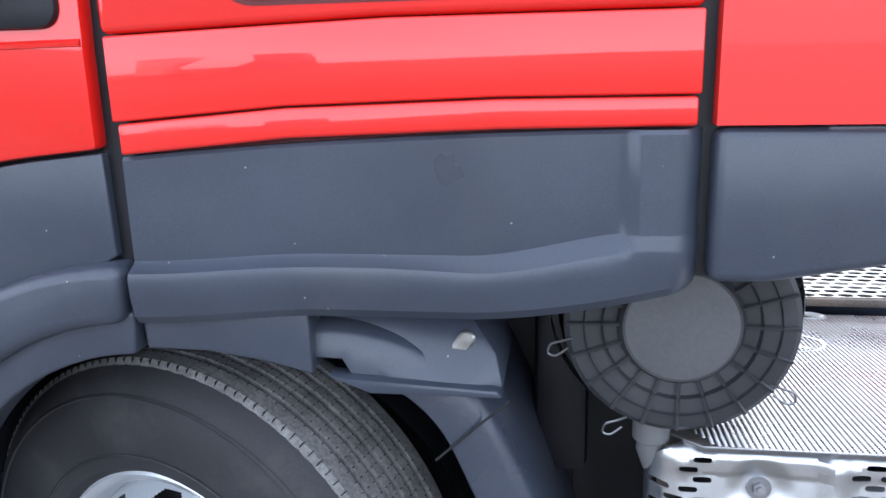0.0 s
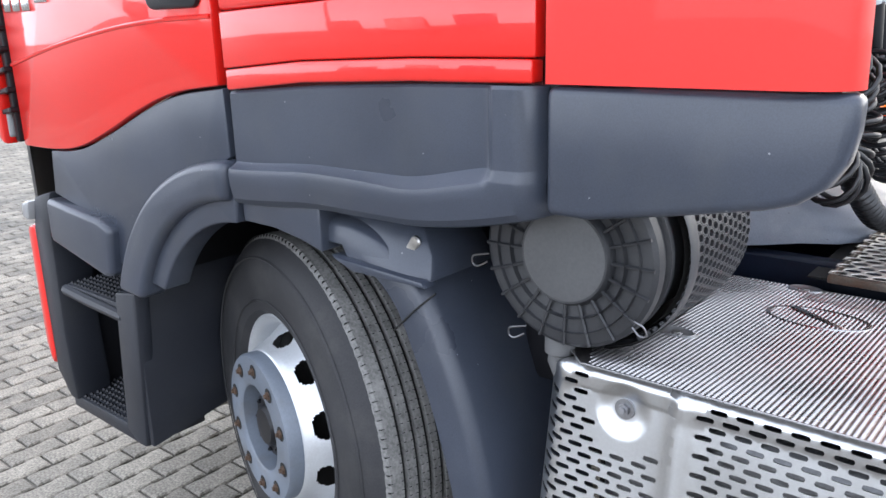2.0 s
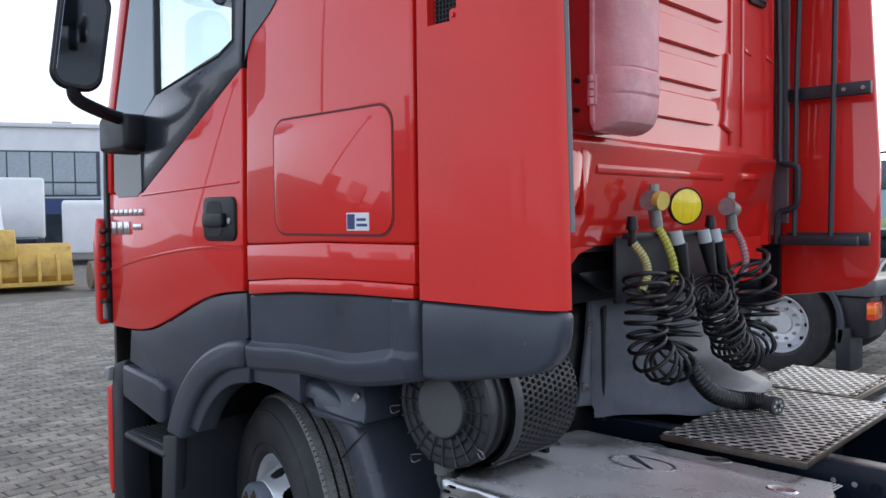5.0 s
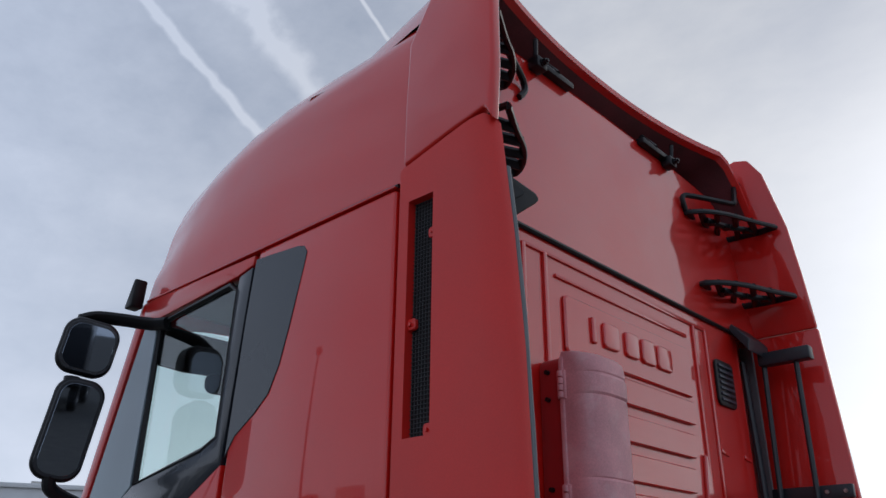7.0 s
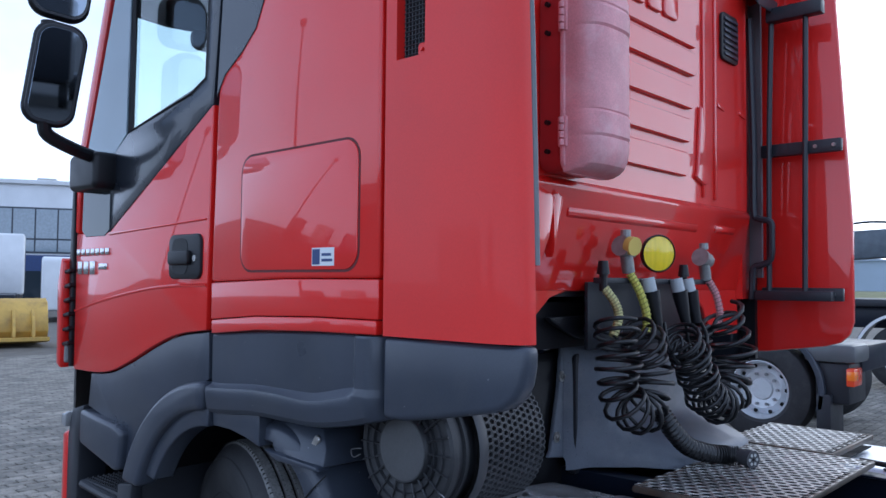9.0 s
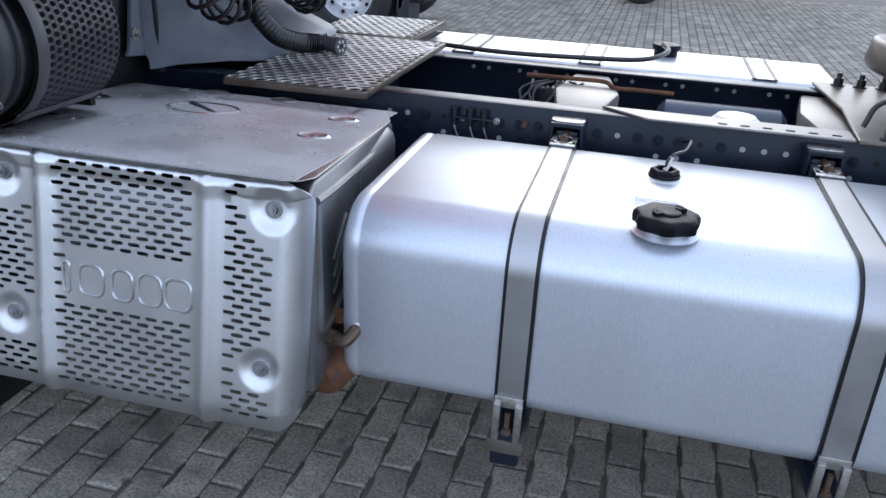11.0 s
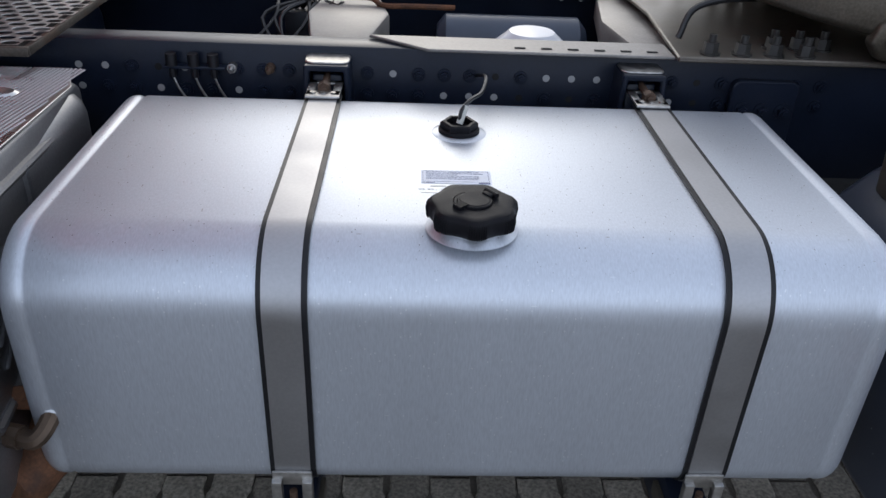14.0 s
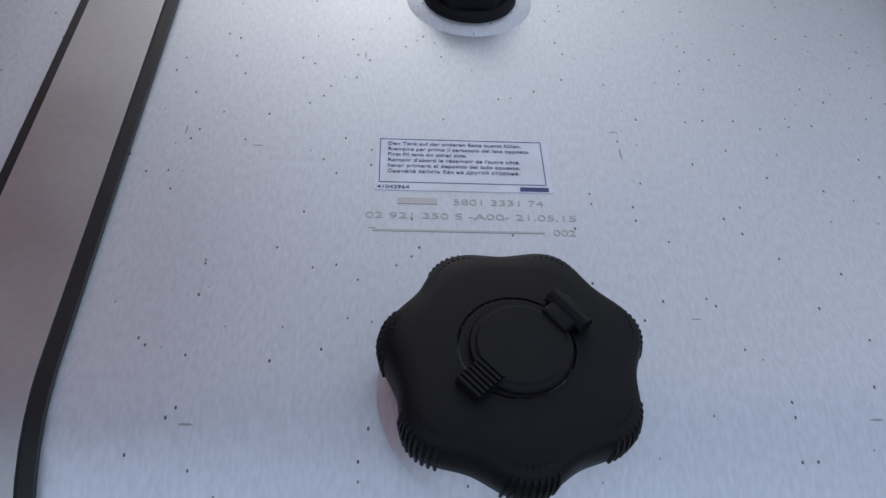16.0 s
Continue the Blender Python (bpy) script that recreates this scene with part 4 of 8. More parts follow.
roof_step(3.59, -0.035)
roof_step(3.20, 0.0)
foot = prism(bmesh.new(), [(1.115, 2.982), (1.17, 2.978), (1.20, 2.962), (1.282, 2.925), (1.290, 2.902), (1.195, 2.822), (1.165, 2.812), (1.115, 2.818)], 0.625, 0.700, "x", 0.012, 2)
foot.transform(Matrix(((1, 0.35, 0, -0.3955), (0, 1, 0, 0), (0, 0, 1, 0), (0, 0, 0, 1))))
FOOT = mat("rubbed_black_plastic", (0.010, 0.010, 0.011), rough=0.6, var=0.3, scale=12, fine=0.15)
foot = part("step_bracket", foot, FOOT, T, "black plastic step on the deflector")
part("bracket_pad", prism(bmesh.new(), [(1.14, 2.952), (1.18, 2.95), (1.235, 2.915), (1.225, 2.90), (1.16, 2.86), (1.14, 2.86)], 0.698, 0.7045, "x", 0.003, 1, m=Matrix(((1, 0.35, 0, -0.3955), (0, 1, 0, 0), (0, 0, 1, 0), (0, 0, 0, 1)))), FOOT, foot)
hold = sweep(bmesh.new(), curve_points([(0.425, 2.985, 3.60), (0.430, 2.955, 3.64), (0.432, 2.96, 3.675), (0.455, 3.02, 3.69), (0.535, 3.27, 3.715), (0.548, 3.30, 3.722), (0.543, 3.325, 3.75), (0.512, 3.425, 3.885), (0.507, 3.445, 3.895)], 4), 0.014, 8)
lathe(hold, [(0.0, 0.012), (0.034, 0.010), (0.036, -0.004), (0.0, -0.006)], (0.507, 3.445, 3.895), (0, -1, 0), 12)
both("grab_rail", hold, BLACK)

# ladder and rails inside the far deflector
RAIL = mat("rail_black_paint", (0.020, 0.023, 0.030), rough=0.4, var=0.15, scale=15, fine=0.1)
lad = part("side_ladder", box(bmesh.new(), 0.52, 0.77, 3.36, 3.42, 2.86, 2.925, 0.008), RAIL, T, "black painted steel ladder frame inside the far deflector")
part("ladder_bar", prism(bmesh.new(), [(0.465, 3.02), (0.48, 3.05), (0.56, 2.96), (0.55, 2.90)], 3.20, 3.42, "y", 0.004, 1), RAIL, lad)
for z in (2.26, 1.585):
    part("ladder_bar", box(bmesh.new(), 0.47, 0.83, 3.42, 3.45, z - 0.03, z + 0.03, 0.006), RAIL, lad)
part("ladder_bar", box(bmesh.new(), 0.46, 0.80, 3.36, 3.41, 1.555, 1.60, 0.006), RAIL, lad)
part("ladder_upright", sweep(bmesh.new(), curve_points([(0.535, 3.40, 2.88), (0.52, 3.40, 2.3), (0.515, 3.40, 1.60)], 4), 0.013, 8), RAIL, lad)
part("ladder_upright", sweep(bmesh.new(), [(0.69, 3.40, 2.88), (0.675, 3.40, 1.60)], 0.013, 8), RAIL, lad)
part("ladder_upright", sweep(bmesh.new(), curve_points([(0.44, 3.38, 2.90), (0.455, 3.38, 2.3), (0.455, 3.38, 1.98), (0.475, 3.38, 1.94), (0.53, 3.38, 1.92), (0.535, 3.38, 1.86), (0.53, 3.38, 1.75), (0.49, 3.38, 1.72), (0.45, 3.38, 1.70), (0.44, 3.38, 1.56)], 5), 0.016, 8), RAIL, lad)
for x, z in ((0.72, 2.26), (0.80, 2.26), (0.79, 1.585)):
    part("ladder_bolt", bolt_at(bmesh.new(), (x, 3.42, z), (0, -1, 0), 0.010, 0.008), BOLT, lad)

# air outlet louvre on the rear wall
lv = part("louvre", prism(bmesh.new(), rounded(2.985, 3.165, 2.618, 2.835, 0.03), BACK, BACK + 0.014, "x", 0.004, 2), BLACK, T, "black plastic cab vent")
for i in range(7):
    part("slat", box(bmesh.new(), BACK + 0.012, BACK + 0.022, 3.005, 3.145, 2.640 + 0.0265 * i, 2.654 + 0.0265 * i, 0.003), GREY, lv)

# storage box for the extinguisher on the rear wall
XY0, XY1, XZ0, XZ1, XS = 1.635, 1.895, 1.965, 2.548, 0.556
box_body = prism(bmesh.new(), rounded(XY0 + 0.006, XY1 - 0.006, XZ0 + 0.006, XZ1 - 0.006, 0.04), BACK, XS, "x", 0.012, 2)
xb = part("extinguisher_box", box_body, mat("box_red_plastic", (0.40, 0.02, 0.022), rough=0.42, var=0.1, scale=6), T, "sun-bleached red plastic extinguisher box")


def box_lid():
    """Half-round lid with two pairs of moulded bands and a domed top and bottom."""
    zs = [(-0.003, 0.03), (0.0, 0.42), (0.008, 0.66), (0.022, 0.84), (0.045, 0.95), (0.075, 1.0), (0.100, 1.0), (0.104, 0.975), (0.108, 1.0), (0.112, 1.03), (0.120, 1.03), (0.175, 1.03), (0.180, 1.0), (0.184, 0.975), (0.188, 1.0), (0.30, 1.005),
          (0.435, 1.0), (0.439, 0.975), (0.443, 1.0), (0.447, 1.03), (0.50, 1.03), (0.506, 1.0), (0.511, 0.975), (0.516, 1.0), (0.545, 0.98), (0.562, 0.93), (0.574, 0.82), (0.583, 0.58), (0.587, 0.03)]
    rows = []
    mid, half = (XY0 + XY1) / 2, (XY1 - XY0) / 2
    for h, s in zs:
        row = []
        for i in range(25):
            a = math.pi * i / 24
            c = math.cos(a)
            row.append((XS + 0.115 * s * math.sin(a) ** 0.60, mid - half * (0.955 + 0.045 * s) * math.copysign(abs(c) ** 0.68, c), XZ0 + h))
        rows.append(row)
    return sheet(bmesh.new(), rows)


part("lid", box_lid(), PINK, xb, "chalky sun-bleached lid", sharp=24)
part("lid_seam", prism(bmesh.new(), rounded(XY0 - 0.007, XY1 + 0.007, XZ0 - 0.006, XZ1 + 0.006, 0.045), XS - 0.007, XS + 0.009, "x", 0.004, 2), PINK, xb)
for z in (2.085, 2.44):
    hinge_x = bmesh.new()
    for q in (-0.034, -0.011, 0.011, 0.034):
        rod(hinge_x, (XS + 0.003, XY0 - 0.012, z + q - 0.009), (XS + 0.003, XY0 - 0.012, z + q + 0.009), 0.009, 10)
    box(hinge_x, XS - 0.012, XS + 0.018, XY0 - 0.010, XY0 + 0.002, z - 0.046, z + 0.046, 0.003)
    part("hinge", hinge_x, PINK, xb)
for z in (2.125, 2.475):
    knob = rod(bmesh.new(), (XS, XY1, z), (XS, XY1 + 0.028, z), 0.008, 10)
    rod(knob, (XS, XY1 + 0.022, z - 0.016), (XS, XY1 + 0.022, z + 0.016), 0.013, 10, 0.011)
    part("latch_knob", knob, BLACK, xb)
for z in (2.03, 2.12, 2.40, 2.49):
    part("mount_stud", rod(bmesh.new(), (0.50, XY0 - 0.008, z), (0.50, XY0 + 0.01, z), 0.008, 8), BLACK, xb)

# mirrors
def mirror_unit(z0, z1, y0, y1, lean, label):
    """A deep shell, wider at its glass side, with the glass set in a dark rim."""
    k = prism(bmesh.new(), rounded(y0, y1, z0, z1, 0.070, 8), -1.27, -1.15, "x", 0.026, 4)
    for v in k.verts:
        f = max(0.0, (-1.16 - v.co.x) / 0.11)
        v.co.y = (y0 + y1) / 2 + (v.co.y - (y0 + y1) / 2) * (1 - 0.32 * f)
        v.co.z = (z0 + z1) / 2 + (v.co.z - (z0 + z1) / 2) * (1 - 0.16 * f)
    m = Matrix.Translation((-1.15, (y0 + y1) / 2, (z0 + z1) / 2)) @ Matrix.Rotation(radians(-14), 4, "Z") @ Matrix.Rotation(radians(8), 4, "Y") @ Matrix.Rotation(radians(lean), 4, "X") @ Matrix.Translation((1.15, -(y0 + y1) / 2, -(z0 + z1) / 2))
    k.transform(m)
    o = part("mirror_housing", k, BLACK, T, label)
    rim_ = prism(bmesh.new(), rounded(y0 + 0.014, y1 - 0.012, z0 + 0.016, z1 - 0.016, 0.058, 8), -1.152, -1.146, "x", 0.002, 1)
    rim_.transform(m)
    part("mirror_rim", rim_, MATS["dark_gloss_trim"], o)
    g = prism(bmesh.new(), rounded(y0 + 0.026, y1 - 0.022, z0 + 0.028, z1 - 0.028, 0.050, 8), -1.147, -1.144, "x", 0.001, 1)
    g.transform(m)
    part("mirror_glass", g, MIRROR, o)


mirror_unit(2.600, 2.835, 0.700, 0.925, -7, "black wide-angle mirror")
mirror_unit(2.190, 2.590, 0.700, 0.895, -7, "black main mirror")
part("mirror_neck", rod(bmesh.new(), (-1.20, 0.79, 2.55), (-1.20, 0.79, 2.60), 0.03, 12), BLACK, T)
part("mirror_arm", sweep(bmesh.new(), curve_points([(-1.21, 0.78, 2.835), (-1.20, 0.84, 2.862), (-1.17, 0.93, 2.868), (-1.12, 1.04, 2.865), (-1.03, 1.07, 2.855)], 5), 0.030, 10, flat=0.7), BLACK, T)
part("mirror_arm", sweep(bmesh.new(), curve_points([(-1.20, 0.78, 2.22), (-1.21, 0.80, 2.17), (-1.22, 0.90, 2.13), (-1.27, 1.02, 2.11), (-1.32, 1.06, 2.10)], 5), 0.026, 10), BLACK, T)
part("mirror_foot", prism(bmesh.new(), rounded(-1.45, -1.20, 1.985, 2.135, 0.03), SIDE - 0.085, SIDE + 0.02, "y", 0.02, 3), BLACK, T)
part("kerb_mirror", prism(bmesh.new(), [(-1.33, 2.97), (-1.27, 3.10), (-1.25, 3.10), (-1.26, 2.97)], 1.0, 1.06, "y", 0.012, 2), BLACK, T)

# small plain sticker on the hatch and badge bars on the door
sk = part("hatch_sticker", box(bmesh.new(), 0.085, 0.185, SIDE - 0.0052, SIDE - 0.0042, 1.668, 1.720), WHITE, T, "small white sticker with a blue square")
part("sticker_square", box(bmesh.new(), 0.088, 0.122, SIDE - 0.0057, SIDE - 0.0052, 1.672, 1.716), mat("sticker_blue", (0.02, 0.04, 0.14), rough=0.4), sk)
for i in range(2):
    part("sticker_bar", box(bmesh.new(), 0.130, 0.178 - 0.006 * i, SIDE - 0.0057, SIDE - 0.0052, 1.680 + 0.016 * i, 1.688 + 0.016 * i), MATS["sticker_blue"], sk)
CHROME = mat("badge_chrome", (0.62, 0.62, 0.62), rough=0.2, metal=1.0, var=0.05)
for i in range(7):
    part("badge_bar", box(bmesh.new(), -1.535 + 0.045 * i, -1.502 + 0.045 * i, SIDE - 0.006, SIDE + 0.002, 1.725, 1.752, 0.002), CHROME, T)
for i in range(3):
    part("badge_bar", box(bmesh.new(), -1.53 + 0.062 * i, -1.482 + 0.062 * i, SIDE - 0.007, SIDE + 0.002, 1.645, 1.700, 0.003), CHROME, T)
part("badge_bar", box(bmesh.new(), -1.325, -1.25, SIDE - 0.005, SIDE + 0.002, 1.665, 1.690, 0.002), CHROME, T)

# front corner: bumper end, lamp, black air guide
both("air_guide", prism(bmesh.new(), [(-1.575, 1.25), (-1.60, 1.25), (-1.615, 1.70), (-1.60, 2.05), (-1.575, 2.05)], SIDE - 0.004, SIDE + 0.05, "y", 0.006, 2), BLACK)
both("corner_deflector", prism(bmesh.new(), [(-1.625, 1.24), (-1.665, 1.26), (-1.675, 1.60), (-1.64, 1.72), (-1.615, 1.70)], SIDE - 0.03, SIDE + 0.02, "y", 0.01, 2), RED)
both("side_lamp", prism(bmesh.new(), rounded(-1.66, -1.615, 1.26, 1.36, 0.02), SIDE - 0.012, SIDE + 0.03, "y", 0.006, 2), mat("clear_lamp", (0.28, 0.28, 0.28), rough=0.12, coat=0.6, var=0.1), "clear corner lamp")

for i in range(6):
    both("corner_louvre", prism(bmesh.new(), [(-1.635, 1.335 + 0.062 * i), (-1.565, 1.345 + 0.062 * i), (-1.565, 1.362 + 0.062 * i), (-1.640, 1.350 + 0.062 * i)], SIDE - 0.022, SIDE + 0.02, "y", 0.004, 1), BLACK)

# entry steps in front of the wheel
both("step_upper_cover", side_panel([(-1.43, 1.088), (-1.12, 1.062), (-1.055, 1.04), (-1.075, 0.895), (-1.12, 0.885), (-1.435, 0.948)], proud=0.02, thick=0.30, bevel=0.018), GREY)
both("bumper_side", prism(bmesh.new(), [(-1.46, 1.10), (-1.58, 1.07), (-1.62, 0.95), (-1.62, 0.45), (-1.55, 0.36), (-1.50, 0.36), (-1.52, 0.60), (-1.50, 0.95)], SIDE + 0.01, SIDE + 0.14, "y", 0.012, 2), GREY_DARK)
both("bumper_corner", prism(bmesh.new(), [(-1.60, 0.98), (-1.66, 0.96), (-1.665, 0.55), (-1.64, 0.46), (-1.61, 0.50)], SIDE + 0.005, SIDE + 0.16, "y", 0.015, 2), RED)
both("fog_lamp", prism(bmesh.new(), [(-1.60, 1.055), (-1.655, 1.045), (-1.662, 0.995), (-1.61, 0.985)], SIDE - 0.005, SIDE + 0.10, "y", 0.012, 2), MATS["clear_lamp"])
both("step_post", prism(bmesh.new(), [(-1.115, 0.835), (-1.00, 0.855), (-1.00, 0.82), (-1.05, 0.34), (-1.10, 0.335), (-1.16, 0.37)], SIDE + 0.0, SIDE + 0.05, "y", 0.01, 2), GREY_DARK)
both("wheel_side_panel", prism(bmesh.new(), [(SIDE + 0.01, 0.345), (SIDE + 0.01, 0.85), (SIDE + 0.06, 1.02), (1.75, 1.05), (1.75, 0.47), (1.4, 0.40)], -1.045, -1.02, "x", 0.006, 2), GREY_DARK)
both("step_back", box(bmesh.new(), -1.56, -1.08, SIDE + 0.24, SIDE + 0.26, 0.38, 1.02), GREY_DARK)
for z, x0 in ((0.79, -1.47), (0.37, -1.55)):
    st = prism(bmesh.new(), [(x0, z - 0.045), (-1.09, z - 0.055), (-1.09, z), (x0, z)], SIDE + 0.02, SIDE + 0.24, "y", 0.008, 2)
    step_ob = part("step", st, GREY_DARK, T, "black plastic entry step with studded tread")
    studs = bmesh.new()
    for i in range(int((-1.10 - x0) / 0.022)):
        for j in range(9):
            xx, yy = x0 + 0.016 + 0.022 * i, SIDE + 0.035 + 0.022 * j
            rod(studs, (xx, yy, z), (xx, yy, z + 0.007), 0.008, 4, 0.003)
    part("step_studs", studs, BLACK, step_ob)
part("step_edge", sweep(bmesh.new(), [(-1.47, SIDE + 0.02, 0.77), (-1.3, SIDE + 0.012, 0.765), (-1.10, SIDE + 0.015, 0.755)], 0.018, 8), GREY_DARK, T)

# ---------------------------------------------------------------- wheels
NUT = mat("rusty_nut", (0.085, 0.052, 0.034), rough=0.6, metal=0.3, var=0.4, scale=60)
def wheel(x, y, out, r=0.525, steer=0.0, front=True):
    """A wheel whose outer sidewall lies at y; out is -1 for the near side."""
    o = Vector((x, y, r))
    d = (out * -math.sin(radians(steer)) * -1, out * math.cos(radians(steer)), 0)
    prof = [(0.300, -0.030), (0.318, -0.006), (0.36, 0.0), (0.43, 0.004), (0.475, -0.006), (0.502, -0.026), (0.516, -0.042)]
    tread = []
    w = 0.235
    for i, g in enumerate((0.20, 0.36, 0.50, 0.64, 0.80)):
        c = -0.042 - w * g
        tread += [(0.529, c + 0.0075), (0.512, c + 0.005), (0.512, c - 0.005), (0.529, c - 0.0075)]
    crown = [(0.514, -0.040), (0.5265, -0.050)] + tread + [(0.5265, -0.042 - w + 0.008), (0.514, -0.284)]
    prof += [(0.510, -0.05), (0.510, -0.27), (0.516, -0.285), (0.475, -0.315), (0.36, -0.32), (0.300, -0.29)]
    ty = part("front_tyre" if front else "rear_tyre", lathe(bmesh.new(), [(a * r / 0.53, b) for a, b in prof], o, d, 96), RUBBER, T, "worn tyre with ribbed tread", sharp=25)
    part("tread", lathe(bmesh.new(), [(a * r / 0.53, b) for a, b in crown], o, d, 120), TREAD, ty, "dusty worn tread with straight grooves", sharp=25)
    part("bead_line", lathe(lathe(bmesh.new(), [(0.345 * r / 0.53, 0.0), (0.348 * r / 0.53, 0.003), (0.351 * r / 0.53, 0.001)], o, d, 72), [(0.465 * r / 0.53, -0.002), (0.469 * r / 0.53, 0.001), (0.473 * r / 0.53, -0.004)], o, d, 72), RUBBER, ty)
    grooves = bmesh.new()
    for c in (-0.042 - w * 0.2, -0.042 - w * 0.36, -0.042 - w * 0.5, -0.042 - w * 0.64, -0.042 - w * 0.8):
        lathe(grooves, [(0.5145 * r / 0.53, c + 0.005), (0.5145 * r / 0.53, c - 0.005)], o, d, 96)
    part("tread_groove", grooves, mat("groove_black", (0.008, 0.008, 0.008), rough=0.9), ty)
    sipes = bmesh.new()
    for i in range(150):
        a = 2 * math.pi * i / 150
        m = Matrix.Translation(o) @ frame_of(d) @ Matrix.Rotation(a, 4, "Z")
        k = bmesh.new()
        box(k, 0.515 * r / 0.53, 0.5268 * r / 0.53, -0.0008, 0.0008, -0.054, -0.043)
        for gq in (0.20, 0.36, 0.50, 0.64, 0.80):
            cz = -0.042 - w * gq
            for sg in (-1, 1):
                box(k, 0.5205 * r / 0.53, 0.5296 * r / 0.53, -0.0009, 0.0009, cz + sg * 0.010 - 0.0028, cz + sg * 0.010 + 0.0028)
        k.transform(m)
        join(sipes, k)
    part("sipe_band", sipes, MATS["groove_black"], ty)
    # rim: flange, drop, disc with hand holes
    rimp = [(0.268, -0.20), (0.262, -0.11), (0.272, -0.045), (0.283, -0.028), (0.295, -0.022), (0.303, -0.026), (0.305, -0.040), (0.298, -0.05)]
    rim = part("rim", lathe(bmesh.new(), rimp, o, d, 72), RIM, T, "silver steel rim", sharp=50)
    disc = bmesh.new()
    m = Matrix.Translation(o) @ frame_of(d)
    n = 360
    keys = [(0.150, 0.030), (0.200, 0.030), (0.212, 0.022), (0.220, 0.008), (0.232, -0.018), (0.246, -0.046), (0.258, -0.066), (0.267, -0.078)]
    ring_r = []
    for (a0, b0), (a1, b1) in zip(keys, keys[1:]):
        ring_r += [(a0 + (a1 - a0) * q / 5, b0 + (b1 - b0) * q / 5) for q in range(5)]
    ring_r.append(keys[-1])
    ring_r = ring_r[5:]
    g = [[disc.verts.new(m @ Vector((a * math.cos(2 * math.pi * i / n), a * math.sin(2 * math.pi * i / n), b))) for a, b in ring_r] for i in range(n)]
    for i in range(n):
        for j in range(len(ring_r) - 1):
            ang = ((i + 0.5) % 36 - 18) * (2 * math.pi / n) * 0.235
            hgt = (ring_r[j][1] + ring_r[j + 1][1]) / 2 + 0.028
            if (ang / 0.036) ** 2 + (hgt / 0.028) ** 2 < 1.0:
                continue
            disc.faces.new((g[i][j], g[(i + 1) % n][j], g[(i + 1) % n][j + 1], g[i][j + 1]))
    bmesh.ops.solidify(disc, geom=disc.faces[:], thickness=0.008)
    part("wheel_disc", disc, RIM, rim, "silver wheel disc with ten hand holes", sharp=40)
    # added dark drum that stands for the shade behind the hand holes
    part("wheel_shadow_drum", lathe(bmesh.new(), [(0.250, -0.10), (0.19, -0.075), (0.0, -0.075)], o, d, 40), mat("recess_shade", (0.012, 0.011, 0.010), rough=0.9), rim)
    hub = part("hub_ring", lathe(bmesh.new(), [(0.208, 0.0), (0.208, 0.056), (0.203, 0.064), (0.128, 0.066), (0.120, 0.060), (0.117, 0.0)], o, d, 56), HUBGREY, T, "grey hub ring", sharp=40)
    part("hub_cap", lathe(bmesh.new(), [(0.118, 0.005), (0.095, 0.010), (0.088, 0.030), (0.060, 0.036), (0.050, 0.050), (0.0, 0.054)], o, d, 32), BLACK, hub)
    for i in range(10):
        a = 2 * math.pi * (i + 0.5) / 10
        c = m @ Vector((0.1675 * math.cos(a), 0.1675 * math.sin(a), 0.0655))
        dv = Vector(d)
        # flat dark disc paints the shade of a recess round each nut
        part("nut_recess", rod(bmesh.new(), c, c + dv * 0.0006, 0.020, 14), MATS["recess_shade"], hub)
        part("wheel_nut", bolt_at(bmesh.new(), c, dv, 0.0125, 0.006), NUT, hub)
    for i in range(8):
        a = 2 * math.pi * i / 8
        c = m @ Vector((0.073 * math.cos(a), 0.073 * math.sin(a), 0.032))
        part("cap_bolt", bolt_at(bmesh.new(), c, d, 0.007, 0.008), BLACK, hub)
    return ty


wheel(-0.562, 1.205, -1, steer=16.0)
wheel(-0.562, 2 * MID - 1.205, 1, steer=15.0)
for yy, out in ((1.20, -1), (2 * MID - 1.20, 1)):
    wheel(3.52, yy, out, front=False)

# wheel housing and mudguard behind the front wheel
hous = bmesh.new()
lathe(hous, [(0.60, -0.02), (0.60, -0.50)], (-0.50, 1.14, 0.58), (0, -1, 0), 40, arc=(-30, 190))
both("wheel_housing", hous, BLACK)
both("housing_inner", prism(bmesh.new(), [(-1.05, 0.5), (0.25, 0.5), (0.25, 1.25), (-1.05, 1.25)], 1.62, 1.64, "y"), BLACK)
mudc = [(-0.24, 1.175), (-0.12, 1.17), (-0.02, 1.135), (0.06, 1.06), (0.115, 0.95), (0.165, 0.82), (0.21, 0.66), (0.24, 0.50), (0.26, 0.33)]
mpts = curve_points([(x, 0, z) for x, z in mudc], 5)


def mud_rows():
    rows = []
    for i, p in enumerate(mpts):
        d = (mpts[min(i + 1, len(mpts) - 1)] - mpts[max(i - 1, 0)]).normalized()
        nrm = Vector((d.z, 0, -d.x)) * -1
        t = i / (len(mpts) - 1)
        inn = 0.075 if t > 0.12 else 0.05
        c = p
        rows.append([tuple(c + nrm * -inn + Vector((0, 1.10, 0))), tuple(c + nrm * (-inn + 0.004) + Vector((0, 1.094, 0))), tuple(c + nrm * -0.012 + Vector((0, 1.098, 0))), tuple(c + Vector((0, 1.108, 0))),
                     tuple(c + nrm * 0.010 + Vector((0, 1.135, 0))), tuple(c + nrm * 0.012 + Vector((0, 1.25, 0))), tuple(c + nrm * 0.012 + Vector((0, 1.50, 0)))])
    return rows


